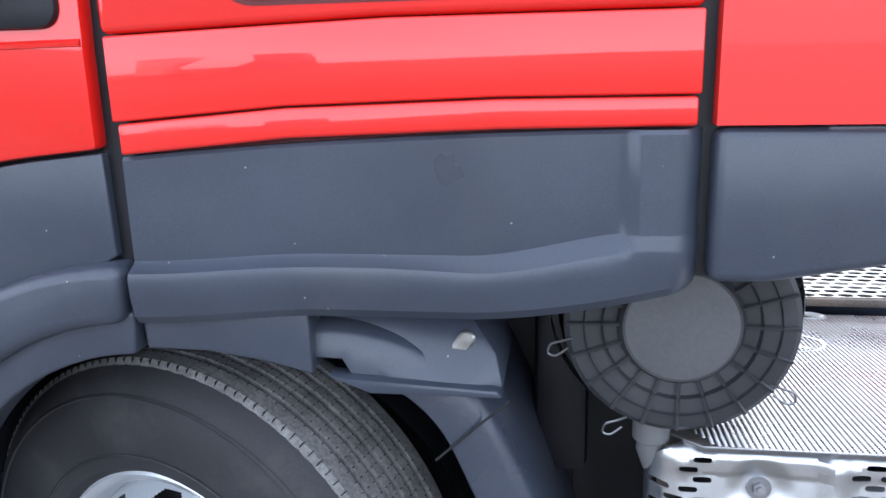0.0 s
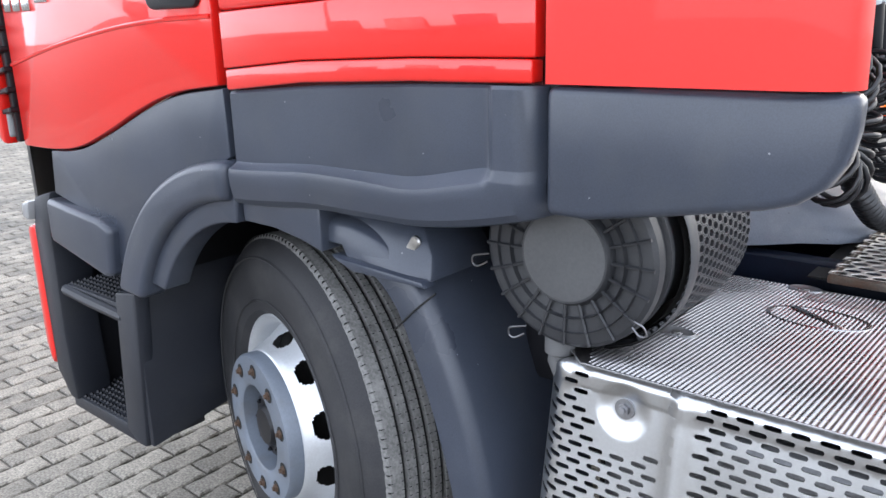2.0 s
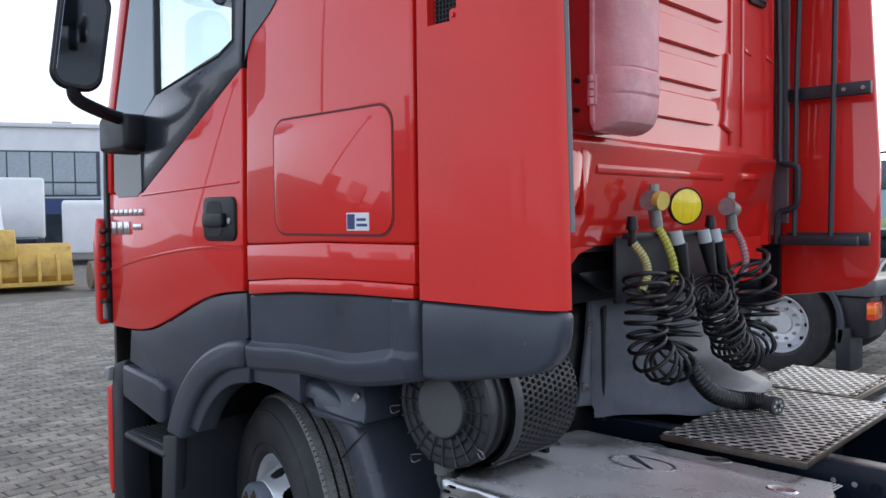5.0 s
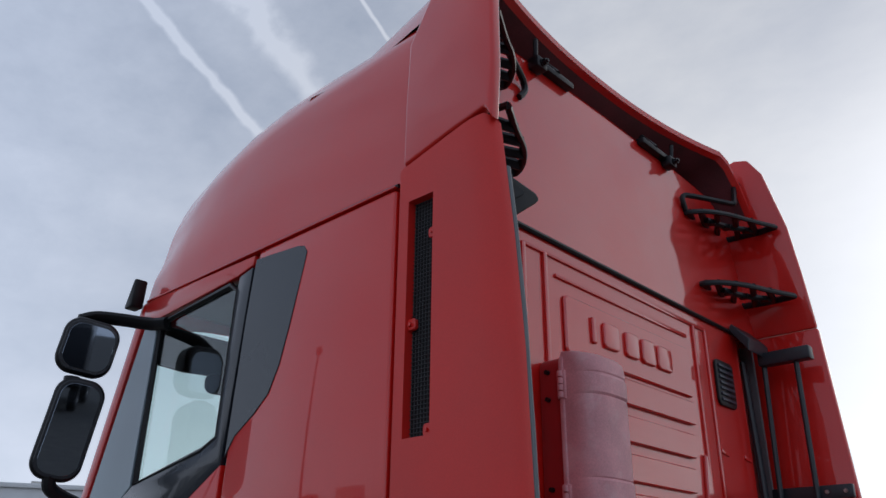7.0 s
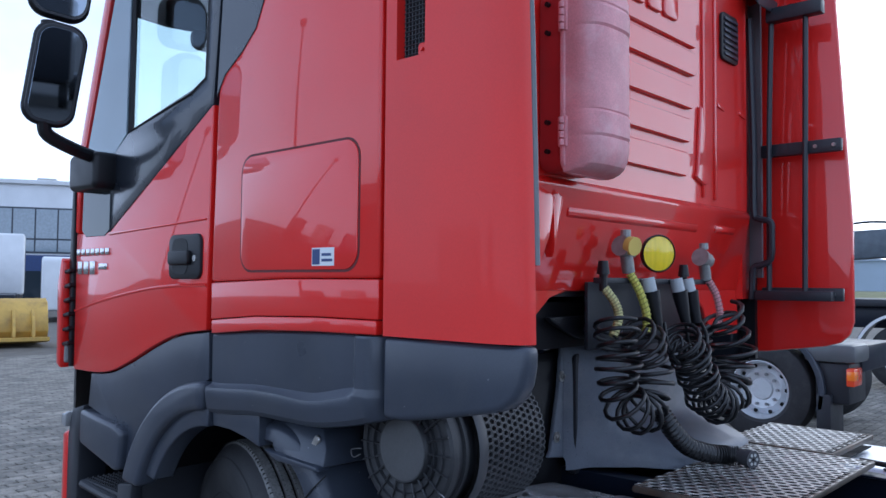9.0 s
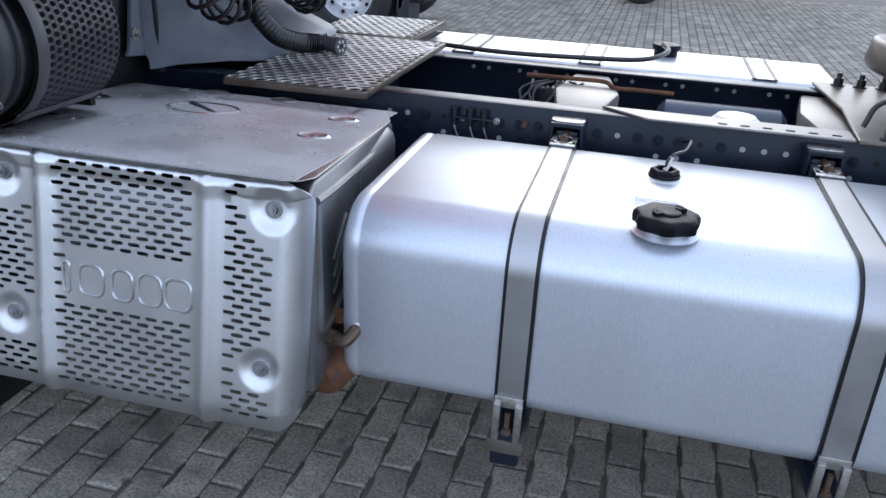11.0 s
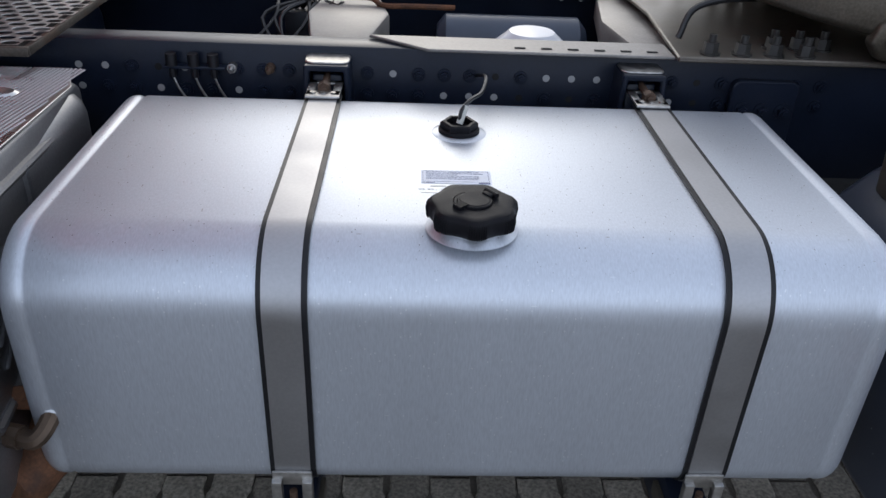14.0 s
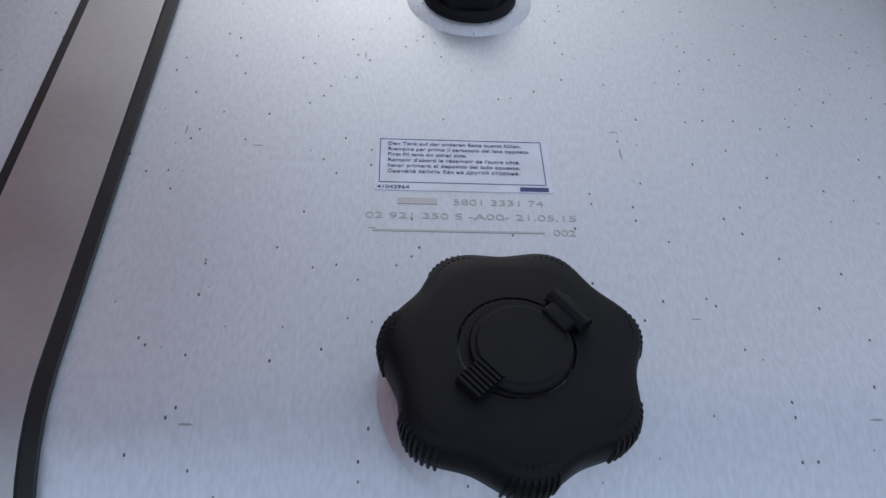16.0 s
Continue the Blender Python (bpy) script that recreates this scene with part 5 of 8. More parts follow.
both("front_mudguard", sheet(bmesh.new(), mud_rows()), GREY, "charcoal plastic mudguard", sharp=50)
cover = prism(bmesh.new(), [(-0.215, 1.195), (-0.02, 1.200), (0.055, 1.185), (0.092, 1.135), (0.105, 1.085), (0.04, 1.083), (-0.07, 1.092), (-0.16, 1.135)], 1.085, 1.30, "y", 0.010, 2)
for v in cover.verts:
    if v.co.y < 1.2:
        v.co.y += 0.55 * max(0.0, v.co.z - 1.090) ** 1.05 + 0.10 * max(0.0, v.co.x - 0.03)
both("mudguard_cover", cover, GREY)
both("cover_crease", sweep(bmesh.new(), [(-0.165, 1.118, 1.150), (-0.10, 1.106, 1.118), (-0.045, 1.096, 1.098)], 0.006, 8), GREY)
both("mudguard_ledge", prism(bmesh.new(), [(-0.17, 1.105), (0.095, 1.092), (0.105, 1.078), (-0.10, 1.078)], 1.072, 1.12, "y", 0.008, 2), GREY)
seam = sweep(bmesh.new(), [(-0.004, 1.0925, 0.962), (0.06, 1.0915, 1.022), (0.112, 1.096, 1.066)], 0.0022, 5)
part("mudguard_seam", seam, MATS["groove_black"], T)
part("latch", prism(bmesh.new(), rounded(0.02, 0.045, 1.115, 1.175, 0.01), 1.112, 1.122, "y", 0.003, 1, m=pose(0.03, 0, 1.14) @ pose(0, 0, 0, 0, 35, 0) @ pose(-0.03, 0, -1.14)), BOLT, T)
part("marker_lamp", prism(bmesh.new(), rounded(0.292, 0.345, 0.405, 0.515, 0.015), 1.075, 1.10, "y", 0.006, 2), ORANGE, T, "orange side marker lamp")
part("marker_bracket", box(bmesh.new(), 0.285, 0.352, 1.10, 1.115, 0.30, 0.52, 0.004), BLACK, T)
part("inner_shield", box(bmesh.new(), 0.22, 0.40, 1.60, 1.62, 0.28, 1.22), BLACK, T)
both("step_front_wall", box(bmesh.new(), -1.575, -1.555, SIDE + 0.06, SIDE + 0.25, 0.36, 1.0), BLACK)
part("mud_flap", box(bmesh.new(), 0.255, 0.275, 1.10, 1.42, 0.17, 0.36, 0.004), BLACK, T)

# ---------------------------------------------------------------- air filter
FC, FR = (0.368, 1.155, 1.172), 0.176
af = part("air_filter", lathe(bmesh.new(), [(0.0, 0.006), (0.088, 0.006), (0.092, 0.0), (0.096, -0.012), (0.118, -0.008), (0.152, -0.004), (0.168, -0.006), (0.176, -0.012), (0.178, -0.03), (0.172, -0.034), (0.168, -0.040), (0.168, -0.055), (0.177, -0.058), (0.177, -0.070), (0.166, -0.074), (0.165, -0.40), (0.0, -0.40)], FC, (0, -1, 0), 56), mat("filter_plastic", (0.024, 0.025, 0.028), rough=0.45, var=0.12, scale=6, fine=0.1, bump=0.08, dirt=(0.06, 0.06, 0.058), dirt_scale=6, dirt_amount=0.5), T, "round dark plastic air filter housing", sharp=25)
for i in range(20):
    a = 2 * math.pi * i / 20
    c, s = math.cos(a), math.sin(a)
    part("filter_rib", rod(bmesh.new(), (FC[0] + 0.090 * c, FC[1] + 0.004, FC[2] + 0.090 * s), (FC[0] + 0.172 * c, FC[1] + 0.002, FC[2] + 0.172 * s), 0.0035, 5), MATS["filter_plastic"], af)
part("filter_lid", lathe(bmesh.new(), [(0.0, 0.008), (0.070, 0.0075), (0.084, 0.006), (0.0865, 0.003)], FC, (0, -1, 0), 56), mat("lid_plastic", (0.075, 0.076, 0.078), rough=0.42, var=0.12, scale=9, fine=0.08), af, "paler smooth lid of the filter")
for rr_ in (0.118, 0.146):
    part("filter_ring", lathe(bmesh.new(), [(rr_ - 0.0025, -0.01), (rr_, 0.002), (rr_ + 0.0025, -0.01)], FC, (0, -1, 0), 56), MATS["filter_plastic"], af)
for x, z, s in ((0.184, 1.139, 1), (0.270, 1.010, 1), (0.520, 1.073, -1)):
    loop = curve_points([(x + 0.02 * s, 1.150, z + 0.012), (x + 0.004 * s, 1.14, z + 0.010), (x - 0.012 * s, 1.140, z + 0.004), (x - 0.016 * s, 1.145, z - 0.012), (x - 0.004 * s, 1.145, z - 0.016), (x + 0.014 * s, 1.152, z - 0.006)], 4)
    part("spring_clip", sweep(bmesh.new(), loop, 0.0019, 6), STEEL_DARK, af)
part("drain_valve", lathe(bmesh.new(), [(0.030, 0.0), (0.030, 0.04), (0.022, 0.045), (0.024, 0.06), (0.004, 0.115), (0.0, 0.115)], (0.335, 1.20, 1.005), (0, 0, -1), 16), mat("grey_rubber", (0.10, 0.10, 0.10), rough=0.7), af)
# screen round the filter's inner half
def honey():
    k = bmesh.new()
    nx, nz = 11, 17
    for i in range(22):
        for j in range(13):
            a = radians(-58 + 5.4 * i + (2.7 if j % 2 else 0))
            yy = 1.262 + 0.0235 * j
            if yy > 1.53:
                continue
            c = Vector((FC[0] + 0.196 * math.cos(a), yy, FC[2] + 0.196 * math.sin(a)))
            u = Vector((-math.sin(a), 0, math.cos(a)))
            v = Vector((0, 1, 0))
            o = Vector((math.cos(a), 0, math.sin(a))) * 0.004
            ring_o = [c + 0.0106 * (u * math.cos(radians(60 * q + 30)) + v * math.sin(radians(60 * q + 30)) * 1.35) for q in range(6)]
            ring_i = [c + 0.0078 * (u * math.cos(radians(60 * q + 30)) + v * math.sin(radians(60 * q + 30)) * 1.35) for q in range(6)]
            A = [k.verts.new(p + o) for p in ring_o]; B = [k.verts.new(p + o) for p in ring_i]; C = [k.verts.new(p - o) for p in ring_i]
            for q in range(6):
                w = (q + 1) % 6
                k.faces.new((A[q], A[w], B[w], B[q])); k.faces.new((B[q], B[w], C[w], C[q]))
    return k


tagged(part("honeycomb_screen", honey(), mat("screen_grey", (0.045, 0.046, 0.050), rough=0.45, metal=0.0, var=0.15), af), "grey honeycomb heat screen", kind="stuff")
part("screen_strap", lathe(bmesh.new(), [(0.199, 0.004), (0.201, 0.0), (0.201, -0.03), (0.199, -0.034)], (FC[0], 1.245, FC[2]), (0, -1, 0), 40, arc=(0, 360)), MATS["screen_grey"], af)
part("screen_shield", lathe(bmesh.new(), [(0.203, 0.0), (0.203, -0.30)], (FC[0], 1.245, FC[2]), (0, -1, 0), 20, arc=(-110, -50)), STEEL_DARK, af)
# added dark cylinder behind the honeycomb stands for the shade in its holes
part("screen_backing", lathe(bmesh.new(), [(0.186, 0.0), (0.186, -0.30)], (FC[0], 1.245, FC[2]), (0, -1, 0), 40), MATS["recess_shade"], af)

# ---------------------------------------------------------------- exhaust box in perforated sheet
ex0, ex1, ez0, ez1 = 0.325, 1.235, 0.40, 0.975


def face_y(x, z):
    """The front of the box: it leans outwards a little towards the ground, with two upright folds."""
    y = 1.150 - 0.060 * (0.914 - z) / 0.33 * (1 if z < 0.93 else 0.4)
    for c in (0.605, 1.015):
        y += -0.016 * math.exp(-((x - c) / 0.020) ** 2)
    if x - ex0 < 0.06:
        y += 0.045 * (1 - (x - ex0) / 0.06) ** 2
    if ex1 - x < 0.055:
        y += 0.060 * (1 - (ex1 - x) / 0.055) ** 2.2
    if z > 0.955:
        y += 0.022 * ((z - 0.955) / 0.02) ** 2
    if z < 0.46:
        y += 0.02 * ((0.46 - z) / 0.06) ** 2
    for bx, bz, br in ((0.497, 0.908, 0.056), (1.163, 0.908, 0.056), (0.510, 0.578, 0.054), (1.145, 0.552, 0.054)):
        q = math.hypot(x - bx, z - bz)
        if q < br:
            f = max(0.0, min(1.0, (br - q) / 0.034))
            y += 0.009 * f * f * (3 - 2 * f)
    return y


def perforated():
    """The sheet itself, with slots cut right through in staggered rows."""
    k = bmesh.new()
    dx, dz = 0.0425, 0.0165
    def solid(x, z):
        if not (ex0 + 0.018 < x < ex1 - 0.068 and 0.425 < z < 0.958):
            return True
        if abs(x - 0.605) < 0.038 or abs(x - 1.015) < 0.036:
            return True
        if 0.645 < x < 0.985 and 0.625 < z < 0.755:
            return True
        return any(math.hypot(x - bx, z - bz) < br for bx, bz, br in ((0.497, 0.908, 0.075), (1.163, 0.908, 0.075), (0.510, 0.578, 0.062), (1.145, 0.552, 0.062)))
    nx, nz = int((ex1 - ex0) / dx), int((ez1 - ez0) / dz)
    cache = {}
    def vert(x, z):
        key = (round(x, 4), round(z, 4))
        if key not in cache:
            px_, pz_ = x, z
            for cx_, sg in ((ex1 - 0.07, 1), (ex0 + 0.07, -1)):
                if (x - cx_) * sg > 0 and z > ez1 - 0.07:
                    q_ = math.hypot(x - cx_, z - ez1 + 0.07)
                    if q_ > 0.07:
                        px_, pz_ = cx_ + (x - cx_) * 0.07 / q_, ez1 - 0.07 + (z - ez1 + 0.07) * 0.07 / q_
                if (x - cx_) * sg > 0 and z < ez0 + 0.06:
                    q_ = math.hypot(x - cx_, z - ez0 - 0.06)
                    if q_ > 0.06:
                        px_, pz_ = cx_ + (x - cx_) * 0.066 / q_, ez0 + 0.06 + (z - ez0 - 0.06) * 0.06 / q_
            cache[key] = k.verts.new((px_, face_y(px_, min(pz_, ez1)), min(pz_, ez1)))
        return cache[key]
    for j in range(nz + 1):
        z0 = ez0 + dz * j
        z1 = z0 + dz
        off = dx / 2 if j % 2 else 0.0
        for i in range(-1, nx + 1):
            a = max(ex0, ex0 + off + dx * i); b = min(ex1, ex0 + off + dx * (i + 1))
            if b - a < 0.004:
                continue
            xm, zm = (a + b) / 2, (z0 + z1) / 2
            if solid(xm, zm) or b - a < dx * 0.9 or (zm > ez1 - 0.07 and min(xm - ex0, ex1 - xm) < 0.05) or (zm < ez0 + 0.06 and min(xm - ex0, ex1 - xm) < 0.06):
                cut = max(1, round((b - a) / (dx / 4)))
                fine_x, fine_z = (3, 4) if any(math.hypot(xm - bx, zm - bz) < 0.10 for bx, bz in ((0.497, 0.908), (1.163, 0.908), (0.510, 0.578), (1.145, 0.552))) else (1, 1)
                cut *= fine_x
                for w in range(fine_z):
                    za, zb = z0 + dz * w / fine_z, z0 + dz * (w + 1) / fine_z
                    for q in range(cut):
                        u, v = a + (b - a) * q / cut, a + (b - a) * (q + 1) / cut
                        try:
                            k.faces.new((vert(u, za), vert(v, za), vert(v, zb), vert(u, zb)))
                        except ValueError:
                            pass
                continue
            hx, hz = 0.0145, 0.0046
            ring = []
            for q in range(12):
                t = 2 * math.pi * q / 12
                px = xm + (hx - hz) * (1 if math.cos(t) > 1e-6 else -1 if math.cos(t) < -1e-6 else 0) + hz * math.cos(t)
                ring.append((px, zm + hz * math.sin(t)))
            outer = [(b, zm), (b, z1), (a + 3 * (b - a) / 4, z1), ((a + b) / 2, z1), (a + (b - a) / 4, z1), (a, z1), (a, zm), (a, z0), (a + (b - a) / 4, z0), ((a + b) / 2, z0), (a + 3 * (b - a) / 4, z0), (b, z0)]
            R, O = [vert(*p) for p in ring], [vert(*p) for p in outer]
            for q in range(12):
                w = (q + 1) % 12
                try:
                    k.faces.new((O[q], O[w], R[w], R[q]))
                except ValueError:
                    pass
    bmesh.ops.remove_doubles(k, verts=k.verts, dist=1e-4)
    bmesh.ops.recalc_face_normals(k, faces=k.faces)
    inner_skin = bmesh.ops.extrude_face_region(k, geom=k.faces[:], use_keep_orig=True)
    bmesh.ops.translate(k, vec=(0, 0.0025, 0), verts=[v for v in inner_skin["geom"] if isinstance(v, bmesh.types.BMVert)])
    return k


box_ob = part("exhaust_cover", perforated(), STEEL, T, "perforated stainless cover of the exhaust box", sharp=50)
for bx, bz in ((0.497, 0.908), (1.163, 0.908), (0.510, 0.578), (1.145, 0.552)):
    by = face_y(bx, bz)
    part("cover_bolt", bolt_at(rod(bmesh.new(), (bx, by + 0.002, bz), (bx, by - 0.004, bz + 0.0007), 0.019, 24), (bx, by - 0.004, bz + 0.0007), (0, -1, 0.18), 0.0115, 0.008), STEEL_DARK, box_ob)
# embossed badge as plain upright blocks in outline
for x, w in ((0.66, 0.016), (0.725, 0.062), (0.805, 0.052), (0.875, 0.058), (0.945, 0.064)):
    ring = [(px_, face_y(px_, pz_) - 0.001, pz_) for px_, pz_ in rounded(x - w / 2, x + w / 2, 0.655, 0.725, 0.020 if w > 0.03 else 0.007)]
    part("badge_block", sweep(bmesh.new(), ring, 0.0042, 6, closed=True), STEEL, box_ob)
part("exhaust_silencer", box(bmesh.new(), 0.42, 1.19, 1.20, 1.95, 0.42, 0.90, 0.05, 3), STEEL_DARK, T, "dull steel silencer body inside the cover")
def follow(bm):
    """Lean the side of the box inwards along the plate's edge."""
    for v in bm.verts:
        v.co.x -= 0.088 * (v.co.y - 1.20)
    return bm


ss = part("side_sheet", follow(prism(bmesh.new(), [(1.20, 0.43), (1.98, 0.43), (1.98, 0.885), (1.95, 0.903), (1.24, 0.952), (1.19, 0.92)], 1.17, 1.226, "x", 0.012, 3)), STEEL_DARK, box_ob)
for i in range(3):
    z = 0.745 - 0.045 * i
    part("side_louvre", follow(prism(bmesh.new(), [(1.35, z - 0.03), (1.36, z - 0.035), (1.47, z + 0.045), (1.46, z + 0.05)], 1.224, 1.232, "x", 0.003, 1)), STEEL_DARK, box_ob)
for pts in ([(1.24, 0.905), (1.42, 0.885), (1.95, 0.845)], [(1.60, 0.875), (1.60, 0.62)], [(1.24, 0.90), (1.25, 0.70), (1.28, 0.56), (1.6, 0.62), (1.95, 0.64)]):
    part("side_fold", follow(sweep(bmesh.new(), curve_points([(1.226, y, z) for y, z in pts], 4), 0.010, 8)), STEEL_DARK, box_ob)
part("elbow_fitting", sweep(rod(bmesh.new(), (1.205, 1.30, 0.535), (1.245, 1.29, 0.535), 0.020, 8), curve_points([(1.245, 1.29, 0.535), (1.27, 1.285, 0.537), (1.285, 1.31, 0.555), (1.29, 1.34, 0.58)], 5), 0.016, 10), mat("dull_brown_metal", (0.12, 0.085, 0.06), rough=0.5, metal=0.6, var=0.3, scale=30), box_ob)
part("fitting_clip", rod(bmesh.new(), (1.287, 1.318, 0.562), (1.289, 1.328, 0.570), 0.019, 12), WHITE, box_ob)
part("sensor", rod(rod(bmesh.new(), (1.21, 1.36, 0.56), (1.25, 1.36, 0.56), 0.022, 6), (1.25, 1.36, 0.56), (1.285, 1.39, 0.57), 0.018, 10), RUST, box_ob)
pipe = curve_points([(1.16, 1.38, 0.44), (1.19, 1.32, 0.405), (1.235, 1.35, 0.43), (1.25, 1.48, 0.50), (1.25, 1.75, 0.52)], 6)
pp = sweep(bmesh.new(), pipe, [0.048 + 0.004 * math.sin(i * 1.6) for i in range(len(pipe))], 16)
part("exhaust_pipe", pp, RUST, T, "rusty exhaust pipe")


# treadplate top with small raised studs
def plate_z(y):
    return 0.978 - 0.066 * (y - 1.17) / 0.85


px0, px1, py0, py1 = 0.30, 1.150, 1.165, 2.015
plate = bmesh.new()
prism(plate, [(px0 + 0.11, 1.146), (1.185, 1.146), (1.222, 1.158), (1.24, 1.20), (1.185, 1.87), (1.15, 1.955), (px1 - 0.02, py1), (px0 - 0.05, py1), (px0 - 0.05, py0 + 0.3), (px0 + 0.04, py0 + 0.05)], 0.0, 0.003, "z", 0.001, 1)
for v in plate.verts:
    v.co.z += plate_z(v.co.y) - 0.003
plate_ob = part("treadplate", plate, mat("treadplate_steel", (0.46, 0.45, 0.45), rough=0.28, metal=1.0, var=0.10, scale=5, fine=0.05, rough_var=0.25, dirt=(0.30, 0.22, 0.19), dirt_scale=4, dirt_amount=0.3), T, "studded stainless treadplate with worn boot marks")


def studs():
    """Small flat-topped bumps in straight rows."""
    verts, faces = [], []
    ring = [(math.cos(math.pi * q / 3), math.sin(math.pi * q / 3)) for q in range(6)]
    for j in range(116):
        y = 1.153 + 0.0074 * j
        for i in range(100):
            x = px0 - 0.04 + 0.0096 * i
            lim = 1.232 if y < 1.2 else 1.236 - (y - 1.2) * 0.082
            if x > lim - 0.008 or (y < py0 + 0.3 and x < px0 - 0.04 + 0.16 * (1 - (y - py0) / 0.3)):
                continue
            z = plate_z(y)
            b = len(verts)
            verts += [(x + 0.0044 * c, y + 0.0035 * s, z) for c, s in ring] + [(x + 0.0015 * c, y + 0.0012 * s, z + 0.0021) for c, s in ring]
            faces += [(b + q, b + (q + 1) % 6, b + 6 + (q + 1) % 6, b + 6 + q) for q in range(6)] + [tuple(b + 6 + q for q in range(6))]
    me = bpy.data.meshes.new("plate_studs")
    me.from_pydata(verts, [], faces)
    me.materials.append(MATS["treadplate_steel"])
    ob = new("plate_studs", me)
    ob.parent = plate_ob
    return tagged(ob, kind="stuff")


studs()
ov = lathe(bmesh.new(), [(0.098, 0.0), (0.100, 0.004), (0.108, 0.005), (0.112, 0.0)], (0, 0, 0), (0, 0, 1), 48)
ov.transform(Matrix.Translation((0.66, 1.745, plate_z(1.745) - 0.002)) @ Matrix.Rotation(radians(-4.4), 4, "X") @ Matrix.Diagonal((1.0, 0.72, 1, 1)))
part("pressed_oval", ov, MATS["treadplate_steel"], plate_ob)
bar_ = box(bmesh.new(), -0.08, 0.08, -0.008, 0.008, 0, 0.006, 0.003)
bar_.transform(Matrix.Translation((0.66, 1.745, plate_z(1.745) - 0.001)) @ Matrix.Rotation(radians(-35), 4, "Z"))
part("pressed_bar", bar_, MATS["treadplate_steel"], plate_ob)
for x, y in ((0.57, 1.985), (0.80, 1.985), (1.067, 1.80), (1.08, 1.56), (0.47, 1.43), (0.33, 1.72)):
    k = lathe(bmesh.new(), [(0.0, -0.002), (0.030, 0.001), (0.038, 0.004), (0.046, 0.0)], (0, 0, 0), (0, 0, 1), 24)
    k.transform(Matrix.Translation((x, y, plate_z(y) + 0.0015)) @ Matrix.Diagonal((1.0, 0.62, 1, 1)))
    part("lashing_dimple", k, STEEL, plate_ob)
    part("dimple_rust", rod(bmesh.new(), (x, y, plate_z(y) + 0.003), (x, y, plate_z(y) + 0.005), 0.010, 10), BOLT, plate_ob)


# ---------------------------------------------------------------- fuel tank on the near side
tx0, tx1, ty0, ty1, tz0, tz1 = 1.259, 2.632, 1.308, 2.0, 0.402, 0.876
TP = []
for cy, cz, a0, r in ((ty0 + 0.115, tz1 - 0.115, 90, 0.115), (ty0 + 0.06, tz0 + 0.06, 180, 0.06), (ty1 - 0.06, tz0 + 0.06, 270, 0.06), (ty1 - 0.05, tz1 - 0.05, 0, 0.05)):
    for i in range(9):
        a = radians(a0 + 90 * i / 8)
        TP.append((cy + r * math.cos(a), cz + r * math.sin(a)))


def tank_ring(x, s=0.0):
    cy, cz = (ty0 + ty1) / 2, (tz0 + tz1) / 2
    return [(x, y + (cy - y) * s * 0.8 / abs(cy - ty0) if s else y, z + (cz - z) * s / abs(cz - tz0) if s else z) for y, z in TP]


tk = bmesh.new()
secs = [(tx0 - 0.010, 0.06)] + [(tx0 - 0.010 + 0.030 * (1 - math.sin(radians(a))), 0.030 * (1 - math.cos(radians(a)))) for a in (80, 65, 50, 35, 20, 8, 0)] + [(tx0 + 0.028, 0.0), (tx0 + 0.032, 0.002), (tx0 + 0.038, 0.002), (tx0 + 0.042, 0.0)]
secs = secs + [(tx0 + tx1 - x, s) for x, s in secs[::-1]]
rings = [tank_ring(x, s) for x, s in secs]
sheet(tk, rings, closed=True)
for rg in (rings[0], rings[-1]):
    tk.faces.new([tk.verts.new(p) for p in rg])
tank = part("fuel_tank", tk, ALU, T, "brushed aluminium fuel tank with two straps", sharp=40)


def tank_path(off, a=0, b=None):
    """The tank's section pushed outwards, from its top back edge over the front to the bottom."""
    cy, cz = (ty0 + ty1) / 2, (tz0 + tz1) / 2
    out = [(1.985, tz1 + off)]
    for y, z in TP[0:18]:
        n = None
        out.append((y, z))
    res = [(1.985, tz1 + off)]
    for (c1y, c1z, a0, r) in ((ty0 + 0.115, tz1 - 0.115, 90, 0.115), (ty0 + 0.06, tz0 + 0.06, 180, 0.06)):
        for i in range(13):
            t = radians(a0 + 90 * i / 12)
            res.append((c1y + (r + off) * math.cos(t), c1z + (r + off) * math.sin(t)))
    return res


def band_strip(x0, x1, off, thick, upto=None):
    pa, pb = tank_path(off), tank_path(off + thick)
    if upto:
        pa, pb = pa[:upto], pb[:upto]
    k = bmesh.new()
    rows = []
    for (ya, za), (yb, zb) in zip(pa, pb):
        rows.append([(x0, ya, za), (x1, ya, za), (x1, yb, zb), (x0, yb, zb)])
    sheet(k, rows, closed=True)
    return k


